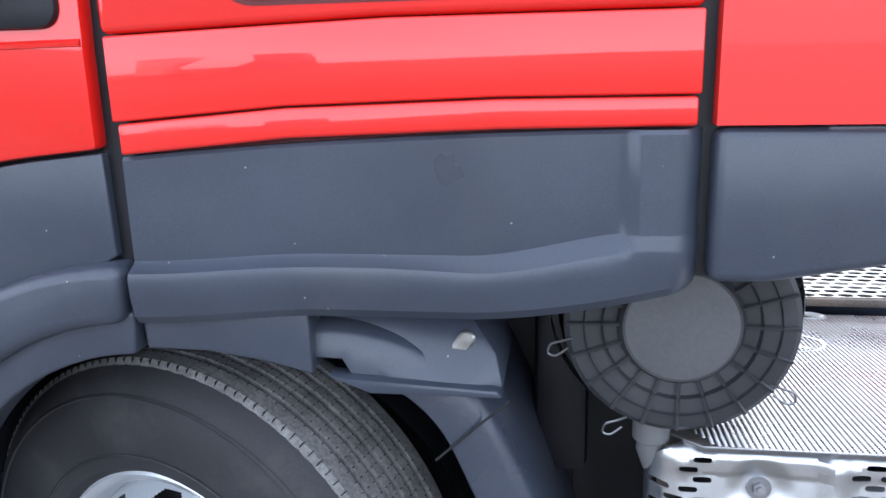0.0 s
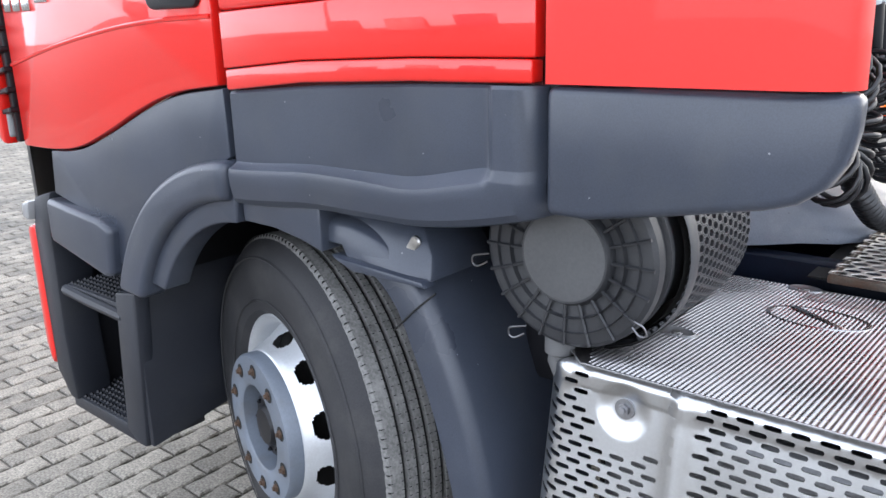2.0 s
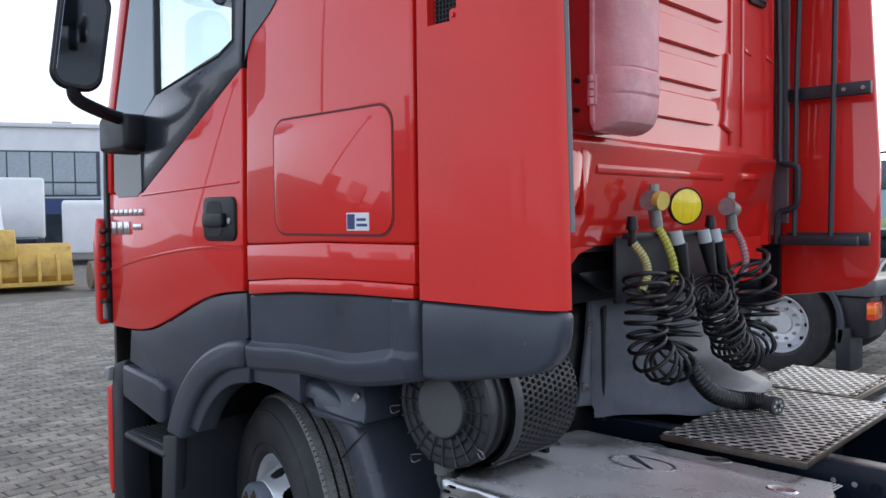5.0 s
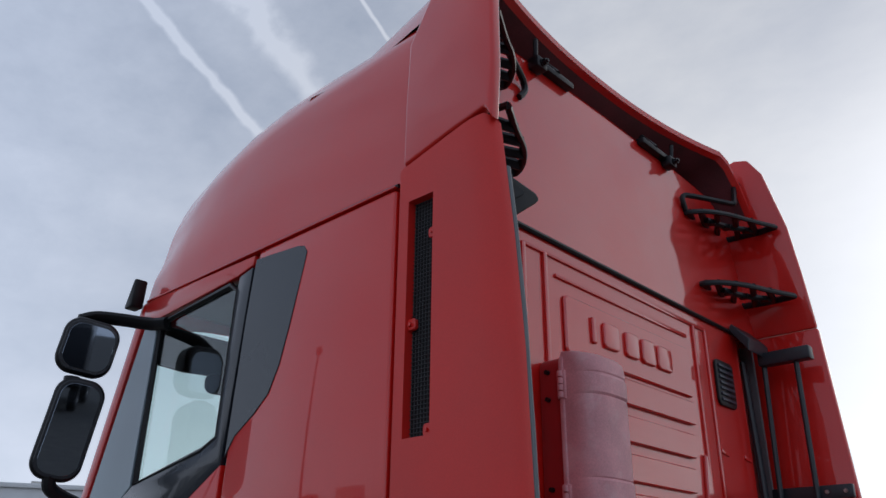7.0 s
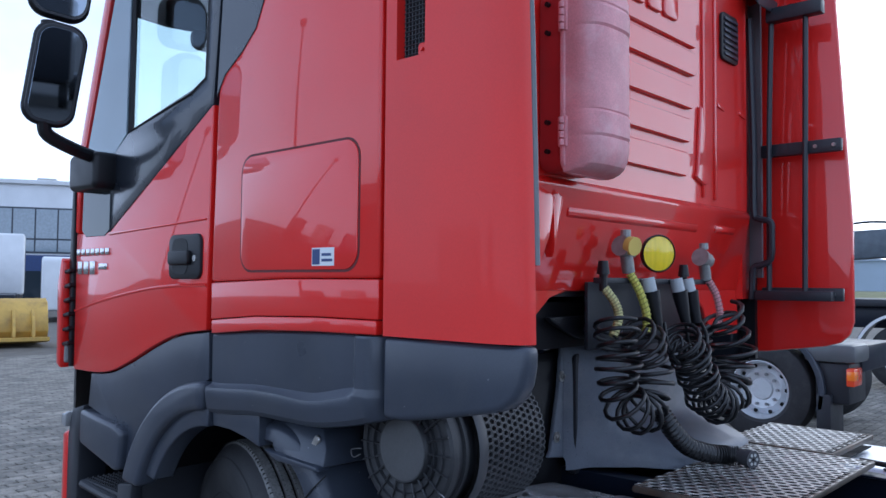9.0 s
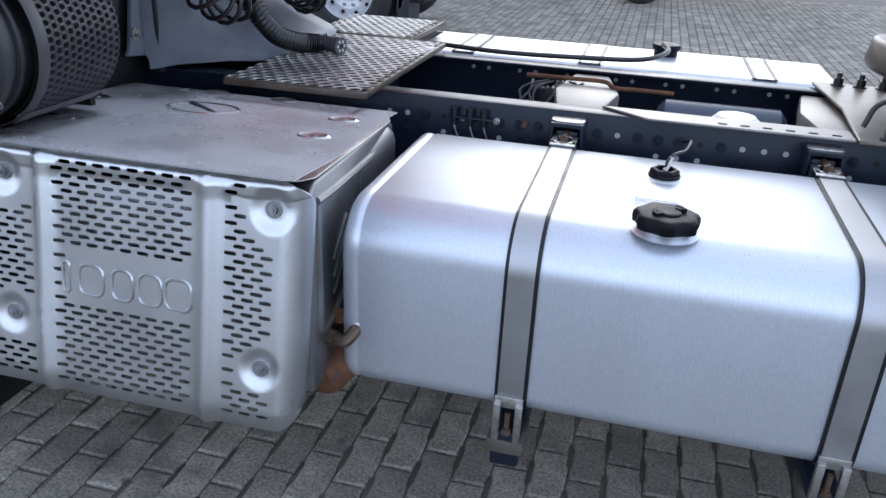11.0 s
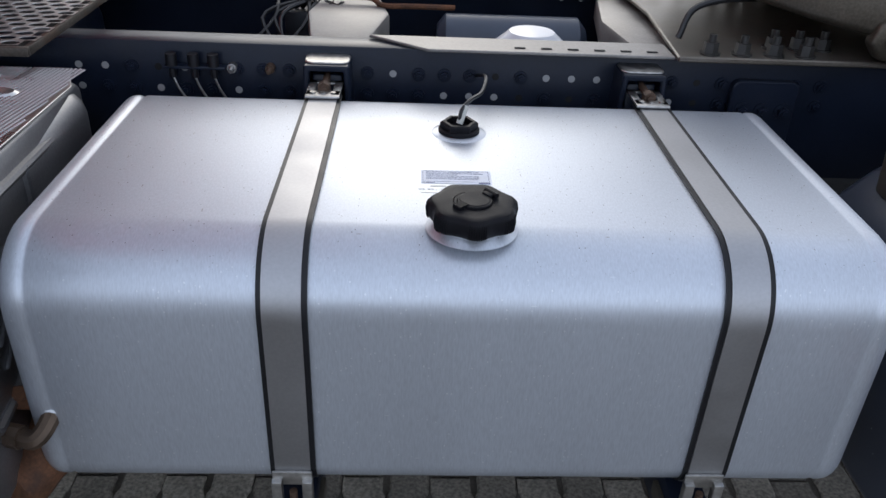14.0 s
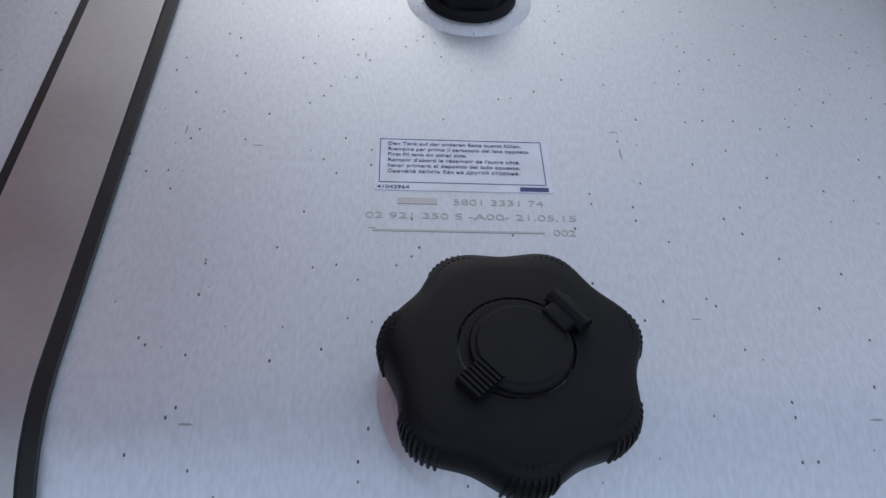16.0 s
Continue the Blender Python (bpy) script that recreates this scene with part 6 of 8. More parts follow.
STRAP = mat("strap_steel", (0.42, 0.42, 0.43), rough=0.44, metal=1.0, var=0.08, scale=6, fine=0.04, rough_var=0.2)
for sx in (1.674, 2.390):
    strap = part("tank_strap", band_strip(sx - 0.029, sx + 0.031, 0.004, 0.0025), STRAP, tank, "steel strap edged with black rubber")
    part("strap_rubber", band_strip(sx - 0.037, sx + 0.040, 0.0002, 0.0045), BLACK, tank)
    # top bracket
    br = bmesh.new()
    prism(br, [(sx - 0.055, 0.80), (sx - 0.05, 0.925), (sx + 0.05, 0.925), (sx + 0.055, 0.80), (sx + 0.042, 0.80), (sx + 0.038, 0.912), (sx - 0.038, 0.912), (sx - 0.042, 0.80)], 2.04, 2.14, "y", 0.003, 1)
    part("tank_bracket", br, CHASSIS, tank)
    part("bracket_top", prism(bmesh.new(), rounded(sx - 0.05, sx + 0.05, 2.055, 2.13, 0.02), 0.924, 0.929, "z", 0.002, 1), BOLT, tank)
    tp = bmesh.new()
    for q in (-1, 1):
        box(tp, sx + q * 0.028 - 0.009, sx + q * 0.028 + 0.009, 1.955, 2.05, 0.884, 0.890, 0.002)
    box(tp, sx - 0.037, sx + 0.037, 1.945, 1.985, 0.884, 0.890, 0.002)
    box(tp, sx - 0.037, sx + 0.037, 2.035, 2.05, 0.884, 0.890, 0.002)
    part("strap_end", tp, BOLT, tank)
    part("tension_bolt", bolt_at(rod(bmesh.new(), (sx, 1.99, 0.893), (sx, 2.10, 0.897), 0.008, 10), (sx, 2.0, 0.893), (0, -1, 0.05), 0.015, 0.02), NUT, tank)
    rv = bmesh.new()
    for q in (-0.022, 0, 0.022):
        rod(rv, (sx + q, 1.966, 0.889), (sx + q, 1.966, 0.893), 0.006, 10)
    part("rivets", rv, BOLT, tank)
    # front buckle over the strap foot
    fb = bmesh.new()
    box(fb, sx - 0.034, sx + 0.034, 1.296, 1.302, 0.425, 0.455, 0.002)
    for q in (-1, 1):
        box(fb, sx + q * 0.026 - 0.009, sx + q * 0.026 + 0.009, 1.286, 1.302, 0.335, 0.44, 0.003)
    part("strap_buckle", fb, BOLT, tank)
    part("buckle_bolt", bolt_at(rod(bmesh.new(), (sx, 1.298, 0.33), (sx, 1.298, 0.41), 0.007, 8), (sx, 1.298, 0.352), (0, 0, 1), 0.013, 0.014), NUT, tank)
    ft = bmesh.new()
    box(ft, sx - 0.045, sx + 0.045, 1.285, 1.40, 0.300, 0.336, 0.004)
    part("strap_foot", ft, mat("foot_paint", (0.075, 0.066, 0.052), rough=0.6, var=0.3, scale=20), tank)
    part("tank_console", prism(bmesh.new(), [(1.29, 0.26), (2.13, 0.26), (2.13, 0.90), (2.06, 0.90), (2.03, 0.40), (1.29, 0.36)], sx - 0.035, sx + 0.035, "x", 0.008, 2), CHASSIS, tank)

# filler cap with lobed grip
CX, CY, CZ = 1.963, 1.411, 0.878
neck = lathe(bmesh.new(), [(0.073, -0.001), (0.066, 0.003), (0.0585, 0.008), (0.0570, 0.024), (0.0, 0.024)], (CX, CY, CZ), (0, 0, 1), 40)
part("filler_neck", neck, ALU, tank, "bare aluminium filler neck", sharp=30)


def cap_outline(r, amp, n=112):
    pts = []
    for i in range(n):
        t = 2 * math.pi * i / n
        pts.append((r + amp * math.cos(7 * (t - 0.27)), t))
    return pts


capm = bmesh.new()
KS = 1.045
lev = [(0.0605, 0.0028, 0.012), (0.0650, 0.0036, 0.017), (0.0660, 0.0038, 0.026), (0.0655, 0.0036, 0.036), (0.0630, 0.0030, 0.0415), (0.0585, 0.0018, 0.044), (0.050, 0.0006, 0.0447), (0.030, 0.0, 0.045)]
sheet(capm, [[(CX + a * math.cos(t), CY + a * math.sin(t), CZ + h) for a, t in cap_outline(r * KS, amp * KS)] for r, amp, h in lev], closed=True)
capm.faces.new([capm.verts.new((CX + 0.030 * math.cos(2 * math.pi * i / 112), CY + 0.030 * math.sin(2 * math.pi * i / 112), CZ + 0.045)) for i in range(112)])
CAPB = mat("cap_plastic", (0.006, 0.006, 0.008), rough=0.50, spec=0.16, var=0.15, scale=30, fine=0.15, fine_scale=600, bump=0.15, bump_scale=900)
cap = part("filler_cap", capm, CAPB, tank, "black plastic filler cap with lobed grip", sharp=60)
for q in range(7):
    grip_r = bmesh.new()
    t0 = 2 * math.pi * q / 7 + 0.27
    for j in range(-4, 5):
        t = t0 + j * 0.048
        rr_ = (0.0660 + 0.0038 * math.cos(7 * (t - 0.27))) * KS
        c, s = math.cos(t), math.sin(t)
        sweep(grip_r, [(CX + (rr_ - 0.001) * c, CY + (rr_ - 0.001) * s, CZ + 0.015), (CX + (rr_ + 0.0005) * c, CY + (rr_ + 0.0005) * s, CZ + 0.028), (CX + (rr_ - 0.001) * c, CY + (rr_ - 0.001) * s, CZ + 0.037), (CX + (rr_ - 0.008) * c, CY + (rr_ - 0.008) * s, CZ + 0.0430)], 0.0011, 5)
    part("grip_rib", grip_r, CAPB, cap)
lid = lathe(bmesh.new(), [(0.0, 0.0045), (0.023, 0.0045), (0.0245, 0.0035), (0.0265, 0.0035), (0.0275, 0.002), (0.0275, -0.001)], (CX + 0.002, CY - 0.001, CZ + 0.045), (0, 0, 1), 48)
part("keyhole_lid", lid, CAPB, tank, sharp=25)
hinge = box(bmesh.new(), 0.022, 0.040, -0.009, 0.009, 0, 0.008, 0.002)
rod(hinge, (0.034, -0.013, 0.005), (0.034, 0.013, 0.005), 0.005, 10)
hinge.transform(Matrix.Translation((CX + 0.002, CY - 0.001, CZ + 0.044)) @ Matrix.Rotation(radians(38), 4, "Z"))
part("lid_hinge", hinge, CAPB, tank)
tabm = bmesh.new()
teeth = [(0.018, 0.0), (0.040, 0.0), (0.040, 0.0045)]
for j in range(7):
    teeth += [(0.0392 - 0.0028 * j, 0.0062), (0.0376 - 0.0028 * j, 0.0062), (0.0370 - 0.0028 * j, 0.0046)]
prism(tabm, teeth, -0.0078, 0.0078, "y")
tabm.transform(Matrix.Translation((CX + 0.002, CY - 0.001, CZ + 0.0445)) @ Matrix.Rotation(radians(222), 4, "Z"))
part("lid_tab", tabm, CAPB, tank)

# level sender with its cable
SX, SY = 1.960, 1.800
part("sender_ring", lathe(bmesh.new(), [(0.062, -0.003), (0.050, 0.002), (0.036, 0.004), (0.036, 0.0)], (SX, SY, tz1), (0, 0, 1), 40), ALU, tank)
snd = lathe(bmesh.new(), [(0.041, 0.002), (0.041, 0.009), (0.037, 0.012), (0.034, 0.012)], (SX, SY, tz1), (0, 0, 1), 40)
lathe(snd, [(0.038, 0.010), (0.038, 0.021), (0.034, 0.024), (0.027, 0.024), (0.026, 0.012), (0.0, 0.010)], (SX, SY, tz1), (0, 0, 1), 6)
part("level_sender", snd, CAPB, tank, "black hexagonal fuel level sender", sharp=25)
cable = curve_points([(SX, SY, tz1 + 0.02), (SX + 0.004, SY + 0.005, tz1 + 0.045), (SX + 0.022, SY + 0.03, tz1 + 0.058), (SX + 0.05, SY + 0.10, tz1 + 0.050), (SX + 0.065, SY + 0.20, tz1 + 0.05), (SX + 0.05, SY + 0.36, tz1 + 0.0)], 6)
part("sender_cable", sweep(bmesh.new(), cable, 0.004, 8), HOSE, tank)
part("sender_plug", rod(bmesh.new(), (SX, SY, tz1 + 0.018), (SX + 0.012, SY + 0.014, tz1 + 0.052), 0.007, 10), mat("pale_plastic", (0.55, 0.55, 0.50), rough=0.5), tank)

# warning sticker and stamped lines
LX0, LX1, LY0, LY1, LZ = 1.884, 2.008, 1.566, 1.619, tz1 + 0.0006
stk = part("sticker", prism(bmesh.new(), rounded(LX0, LX1, LY0, LY1, 0.002, 3), tz1 - 0.001, LZ, "z"), mat("sticker_film", (0.70, 0.74, 0.82), rough=0.45, var=0.06, scale=40, dirt=(0.62, 0.62, 0.64), dirt_scale=60), tank, "small blue-edged multilingual filling sticker")
INK = mat("blue_ink", (0.03, 0.05, 0.17), rough=0.5)
fr = bmesh.new()
x0, x1, y0, y1, w = LX0 + 0.003, LX1 - 0.004, LY0 + 0.007, LY1 - 0.002, 0.0006
for a, b, c, d in ((x0, x1, y0, y0 + w), (x0, x1, y1 - w, y1), (x0, x0 + w, y0, y1), (x1 - w, x1, y0, y1)):
    box(fr, a, b, c, d, LZ, LZ + 0.0002)
part("sticker_frame", fr, INK, tank)


def lettering(name, text, x, y, z, size, width, material, parent):
    """A line of raised text, fitted to a width, lying flat and read from the truck's side."""
    cu = bpy.data.curves.new(name, "FONT")
    cu.body, cu.size, cu.extrude = text, size, 0.00012
    tmp = bpy.data.objects.new(name, cu)
    scene.collection.objects.link(tmp)
    dg = bpy.context.evaluated_depsgraph_get()
    me = bpy.data.meshes.new_from_object(tmp.evaluated_get(dg))
    bpy.data.objects.remove(tmp)
    xs = [v.co.x for v in me.vertices]
    lo, hi = min(xs), max(xs)
    s = width / max(1e-6, hi - lo) if width else 1.0
    for v in me.vertices:
        v.co = ((v.co.x - lo) * s + x, v.co.y + y, v.co.z + z)
    me.materials.clear()
    me.materials.append(material)
    ob = new(name, me)
    ob.parent = parent
    return ob


lines = (("Den Tank auf der anderen Seite zuerst füllen.", 0.096), ("Riempire per primo il serbatoio del lato opposto.", 0.102), ("First fill tank on other side.", 0.056),
         ("Remplir d'abord le réservoir de l'autre côté.", 0.094), ("llenar primero el deposito del lado opuesto.", 0.094), ("Сначала залить бак на другой стороне.", 0.093))
for i, (tx, wd) in enumerate(lines):
    lettering("sticker_line", tx, LX0 + 0.009, LY1 - 0.0085 - 0.0056 * i, LZ + 0.0002, 0.0046, wd, INK, tank)
lettering("sticker_code", "41042964", LX0 + 0.002, LY0 + 0.0012, LZ + 0.0002, 0.0045, 0.022, INK, tank)
part("sticker_mark", box(bmesh.new(), LX1 - 0.023, LX1 - 0.003, LY0 + 0.001, LY0 + 0.0048, LZ, LZ + 0.0003), INK, tank)
STAMP = mat("stamped_alu", (0.40, 0.41, 0.42), rough=0.5, metal=1.0)
lettering("stamped_line", "5801 3331 74", 1.938, 1.5535, tz1 + 0.0002, 0.0075, 0.062, STAMP, tank)
part("stamped_mark", box(bmesh.new(), 1.900, 1.927, 1.5535, 1.559, tz1, tz1 + 0.0004), STAMP, tank)
lettering("stamped_line", "02 921 350 S -A00- 21.05.15", 1.879, 1.5405, tz1 + 0.0002, 0.0075, 0.142, STAMP, tank)
part("stamped_mark", box(bmesh.new(), 1.884, 1.998, 1.529, 1.5305, tz1, tz1 + 0.0004), STAMP, tank)
lettering("stamped_line", "002", 2.004, 1.5275, tz1 + 0.0002, 0.0075, 0.015, STAMP, tank)

# far-side tank
ft = bmesh.new()
FT0, FT1 = 3.02, 3.62
TPF = [(y - ty0 + 0.0, z + 0.045) for y, z in TP]
ringsf = [[(x, FT1 - (y / (ty1 - ty0)) * (FT1 - FT0), z) for y, z in TPF] for x in (0.88, 2.60)]
sheet(ft, ringsf, closed=True)
for rg in ringsf:
    ft.faces.new([ft.verts.new(p) for p in rg])
far_tank = part("fuel_tank", ft, ALU, T, "brushed aluminium fuel tank on the far side", sharp=40)
for sx in (1.12, 1.65, 2.33):
    k = bmesh.new()
    box(k, sx - 0.033, sx + 0.033, FT0 + 0.02, FT1 - 0.11, 0.9215, 0.9255)
    part("tank_strap", k, STRAP, far_tank)
    for q in (-0.04, 0.04):
        part("strap_rubber", box(bmesh.new(), sx + q - 0.006, sx + q + 0.006, FT0 + 0.02, FT1 - 0.11, 0.9212, 0.9262), BLACK, far_tank)
part("filler_cap", lathe(bmesh.new(), [(0.05, 0.0), (0.05, 0.03), (0.06, 0.03), (0.06, 0.05), (0.0, 0.052)], (1.95, 3.40, 0.921), (0, 0, 1), 20), CAPB, far_tank)

# ---------------------------------------------------------------- chassis
def rail(y_out, y_in, nm="chassis_rail"):
    s = 1 if y_in > y_out else -1
    k = prism(bmesh.new(), [(y_out, 0.645), (y_out, 0.945), (y_in, 0.945), (y_in, 0.937), (y_out + s * 0.009, 0.937), (y_out + s * 0.009, 0.653), (y_in, 0.653), (y_in, 0.645)], -1.2, 4.3, "x", 0.003, 2)
    return part(nm, k, CHASSIS, T, "dark blue-black frame rail with bolt holes")


RY0, RY1 = 2.125, 2.205
r1 = rail(RY0, RY1)
r2 = rail(2.86, 2.78)
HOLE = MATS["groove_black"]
rng = random.Random(4)
for i in range(30):
    x = 1.10 + 0.060 * i
    for z in (0.885, 0.835):
        if rng.random() < 0.55:
            hb = rod(bmesh.new(), (x, RY0 - 0.0006, z), (x, RY0 + 0.002, z), 0.0085, 12)
            # the pale discs paint daylight that comes through open holes
            part("bolt_hole", hb, mat("hole_light", (0.30, 0.30, 0.30), rough=0.6) if rng.random() < 0.45 else HOLE, r1)
        else:
            part("frame_bolt", bolt_at(bmesh.new(), (x, RY0, z), (0, -1, 0), 0.011, 0.012, 0.016), CHASSIS, r1)
for i in range(26):
    x = 1.15 + 0.062 * i
    part("bolt_hole", rod(bmesh.new(), (x, 2.849, 0.905), (x, 2.853, 0.905), 0.008, 10), MATS["hole_light"] if i % 3 else HOLE, r2)
# valve block and test couplings on the near rail
vb = part("coupling_bracket", box(bmesh.new(), 1.30, 1.44, RY0 - 0.03, RY0 - 0.005, 0.890, 0.897, 0.002), CHASSIS, r1)
for x in (1.318, 1.368, 1.412):
    part("test_coupling", rod(rod(bmesh.new(), (x, RY0 - 0.022, 0.897), (x, RY0 - 0.022, 0.925), 0.013, 12), (x, RY0 - 0.022, 0.87), (x, RY0 - 0.022, 0.893), 0.008, 10), BLACK, r1)
    part("coupling_line", sweep(bmesh.new(), curve_points([(x, RY0 - 0.022, 0.87), (x + 0.01, RY0 - 0.02, 0.84), (x + 0.03, RY0 - 0.012, 0.80)], 5), 0.003, 6), BOLT, r1)
for x in (1.452, 1.538):
    part("test_nipple", rod(rod(bmesh.new(), (x, RY0, 0.892), (x, RY0 - 0.02, 0.892), 0.011, 12), (x, RY0 - 0.02, 0.892), (x, RY0 - 0.036, 0.890), 0.008, 10, 0.005), BOLT if x < 1.5 else NUT, r1)
# strip bracket on the rail's top flange towards the fifth wheel
part("mounting_angle", prism(bmesh.new(), [(1.76, 2.205), (1.90, 2.10), (2.47, 2.10), (2.47, 2.205)], 0.946, 0.953, "z", 0.002, 1), mat("grey_steel_worn", (0.26, 0.245, 0.225), rough=0.45, metal=0.35, var=0.25, scale=8, fine=0.1), T)
for i in range(6):
    part("angle_slot", box(bmesh.new(), 2.10 + 0.062 * i, 2.125 + 0.062 * i, 2.125, 2.135, 0.9535, 0.9545), HOLE, T)
for x in (1.62, 2.42):
    cm = prism(bmesh.new(), [(x, 2.21), (x + 0.13, 2.21), (x + 0.18, 2.5), (x + 0.13, 2.78), (x, 2.78), (x - 0.04, 2.5)], 0.86, 0.93, "z", 0.01, 2)
    part("cross_member", cm, MATS["grey_steel_worn"], T)
part("air_tank", lathe(bmesh.new(), [(0.0, 0.0), (0.06, 0.006), (0.09, 0.03), (0.09, 0.42), (0.06, 0.445), (0.0, 0.45)], (1.93, 2.67, 0.80), (1, 0, 0), 28), mat("air_tank_paint", (0.05, 0.065, 0.095), rough=0.35, var=0.1), T, "blue-grey compressed air tank")
part("spring_bellows", lathe(bmesh.new(), [(0.0, 0.10), (0.06, 0.095), (0.10, 0.06), (0.11, 0.0)], (2.18, 2.42, 0.82), (0, 0, 1), 28), WHITE, T)
part("drive_shaft", rod(bmesh.new(), (0.6, 2.50, 0.62), (3.2, 2.50, 0.60), 0.06, 16), CHASSIS, T)
part("gearbox", box(bmesh.new(), -0.4, 0.95, 2.24, 2.76, 0.45, 0.90, 0.06, 3), CHASSIS, T)
sol = bmesh.new()
box(sol, 1.50, 1.60, 2.60, 2.68, 0.80, 0.90, 0.006)
part("valve_block", sol, GREY_DARK, T)
tb = curve_points([(1.46, 2.62, 0.94), (1.62, 2.60, 0.945), (1.74, 2.60, 0.945), (1.78, 2.56, 0.935), (1.86, 2.56, 0.935), (1.98, 2.58, 0.93)], 5)
part("brake_line", sweep(bmesh.new(), tb, 0.008, 8), RUST, T)
rngh = random.Random(9)
for i in range(9):
    x = 1.48 + 0.022 * i
    pts = curve_points([(x, 2.64, 0.90), (x + rngh.uniform(-0.03, 0.05), 2.60, 0.93), (x + rngh.uniform(-0.05, 0.1), 2.52, 0.90), (x + rngh.uniform(-0.1, 0.2), 2.40, 0.80), (x + 0.2, 2.30, 0.74)], 5)
    part("air_line", sweep(bmesh.new(), pts, 0.0055, 6), HOSE, T)
lng = curve_points([(1.02, 2.94, 0.965), (1.3, 2.92, 0.958), (1.6, 2.93, 0.962), (1.85, 2.96, 0.97), (1.95, 3.10, 0.985), (1.93, 3.2, 1.0)], 6)
part("cable_run", sweep(bmesh.new(), lng, 0.010, 8), HOSE, T)

# fifth wheel on its mounting plate
fwp = part("mounting_plate", prism(bmesh.new(), [(2.47, 2.08), (3.9, 2.08), (3.9, 2.90), (2.47, 2.90), (2.50, 2.49)], 0.947, 0.960, "z", 0.003, 1), mat("greasy_plate", (0.16, 0.14, 0.115), rough=0.36, metal=0.5, var=0.3, scale=5, fine=0.12, dirt=(0.10, 0.07, 0.04), dirt_scale=4, dirt_amount=0.7), T, "greasy steel mounting plate")
for x, y in [(2.55 + 0.075 * i, 2.11) for i in range(4)] + [(2.72, 2.17), (2.78, 2.17), (2.84, 2.17), (3.2, 2.11), (3.3, 2.11)] + [(2.55 + 0.075 * i, 2.86) for i in range(3)] + [(2.8, 2.82), (2.84, 2.78), (2.9, 2.8)]:
    part("plate_bolt", rod(bolt_at(bmesh.new(), (x, y, 0.960), (0, 0, 1), 0.018, 0.028, 0.024), (x, y, 0.988), (x, y, 1.006), 0.009, 10), mat("greasy_bolt", (0.045, 0.043, 0.040), rough=0.38, metal=0.4, var=0.3, scale=40), fwp)


def fifth_wheel():
    out = []
    for i in range(49):
        a = radians(62 + 236 * i / 48)
        out.append((0.42 * math.cos(a), 0.46 * math.sin(a)))
    out += [(0.30, -0.38), (0.60, -0.20), (0.60, -0.13), (0.10, -0.06), (0.06, 0.0), (0.10, 0.06), (0.60, 0.13), (0.60, 0.20), (0.30, 0.38)]
    return out


fw = prism(bmesh.new(), fifth_wheel(), -0.075, 0.02, "z", 0.018, 3)
fw.transform(Matrix.Translation((2.97, 2.52, 1.085)) @ Matrix.Rotation(radians(10), 4, "Y"))
fifth = part("fifth_wheel", fw, mat("worn_casting", (0.085, 0.072, 0.055), rough=0.42, spec=0.5, metal=0.7, var=0.35, scale=6, fine=0.2, bump=0.25, bump_scale=130, dirt=(0.085, 0.055, 0.028), dirt_scale=5, dirt_amount=0.6), T, "greasy cast fifth wheel coupling with rust patches")
FW = Matrix.Translation((2.97, 2.52, 1.085)) @ Matrix.Rotation(radians(10), 4, "Y")
wear = [(0.36 * math.cos(radians(70 + 220 * i / 40)), 0.40 * math.sin(radians(70 + 220 * i / 40)), 0.021) for i in range(41)]
lip = sweep(bmesh.new(), wear, 0.011, 8, flat=0.5)
lip.transform(FW)
part("wear_lip", lip, mat("polished_wear", (0.20, 0.17, 0.13), rough=0.35, metal=0.8, var=0.4, scale=7, fine=0.2, dirt=(0.05, 0.035, 0.02), dirt_scale=9, dirt_amount=0.7), fifth)
for sg in (-1, 1):
    pad = prism(bmesh.new(), [(-0.30, sg * 0.08), (0.05, sg * 0.09), (0.52, sg * 0.155), (0.50, sg * 0.19), (0.18, sg * 0.33), (-0.12, sg * 0.33), (-0.28, sg * 0.20)][::sg], 0.019, 0.0235, "z", 0.002, 1)
    pad.transform(FW)
    part("wear_pad", pad, MATS["polished_wear"], fifth)
for s in (-1, 1):
    ped = prism(bmesh.new(), [(2.98, 0.962), (3.02, 1.03), (3.08, 1.075), (3.16, 1.075), (3.22, 1.03), (3.30, 0.962)], 2.52 + s * 0.40 - 0.05, 2.52 + s * 0.40 + 0.05, "y", 0.012, 2)
    part("pedestal", ped, MATS["worn_casting"], fifth)
    part("pivot_bolt", bolt_at(bmesh.new(), (3.06, 2.52 + s * 0.45, 1.0), (0, s, 0), 0.02, 0.02, 0.03), MATS["greasy_bolt"], fifth)
for x, y in ((2.78, 2.62), (2.88, 2.32), (3.0, 2.24), (3.15, 2.20)):
    part("top_bolt", rod(bmesh.new(), (x, y, 1.098 + (2.97 - x) * 0.176), (x, y, 1.110 + (2.97 - x) * 0.176), 0.012, 12), RUST, fifth)
part("jaw_block", prism(bmesh.new(), [(2.90, 1.06), (2.885, 1.01), (2.91, 0.975), (2.96, 0.962), (3.01, 0.975), (3.03, 1.04)], 2.05, 2.09, "y", 0.012, 3), MATS["worn_casting"], fifth)
for x, z in ((2.935, 1.02), (2.985, 1.01)):
    part("jaw_bolt", bolt_at(bmesh.new(), (x, 2.05, z), (0, -1, 0), 0.014, 0.012, 0.018), MATS["greasy_bolt"], fifth)
part("grease_hose", sweep(bmesh.new(), curve_points([(2.50, 2.20, 0.97), (2.54, 2.22, 1.04), (2.68, 2.24, 1.06), (2.85, 2.30, 1.03)], 6), 0.008, 8), HOSE, T)

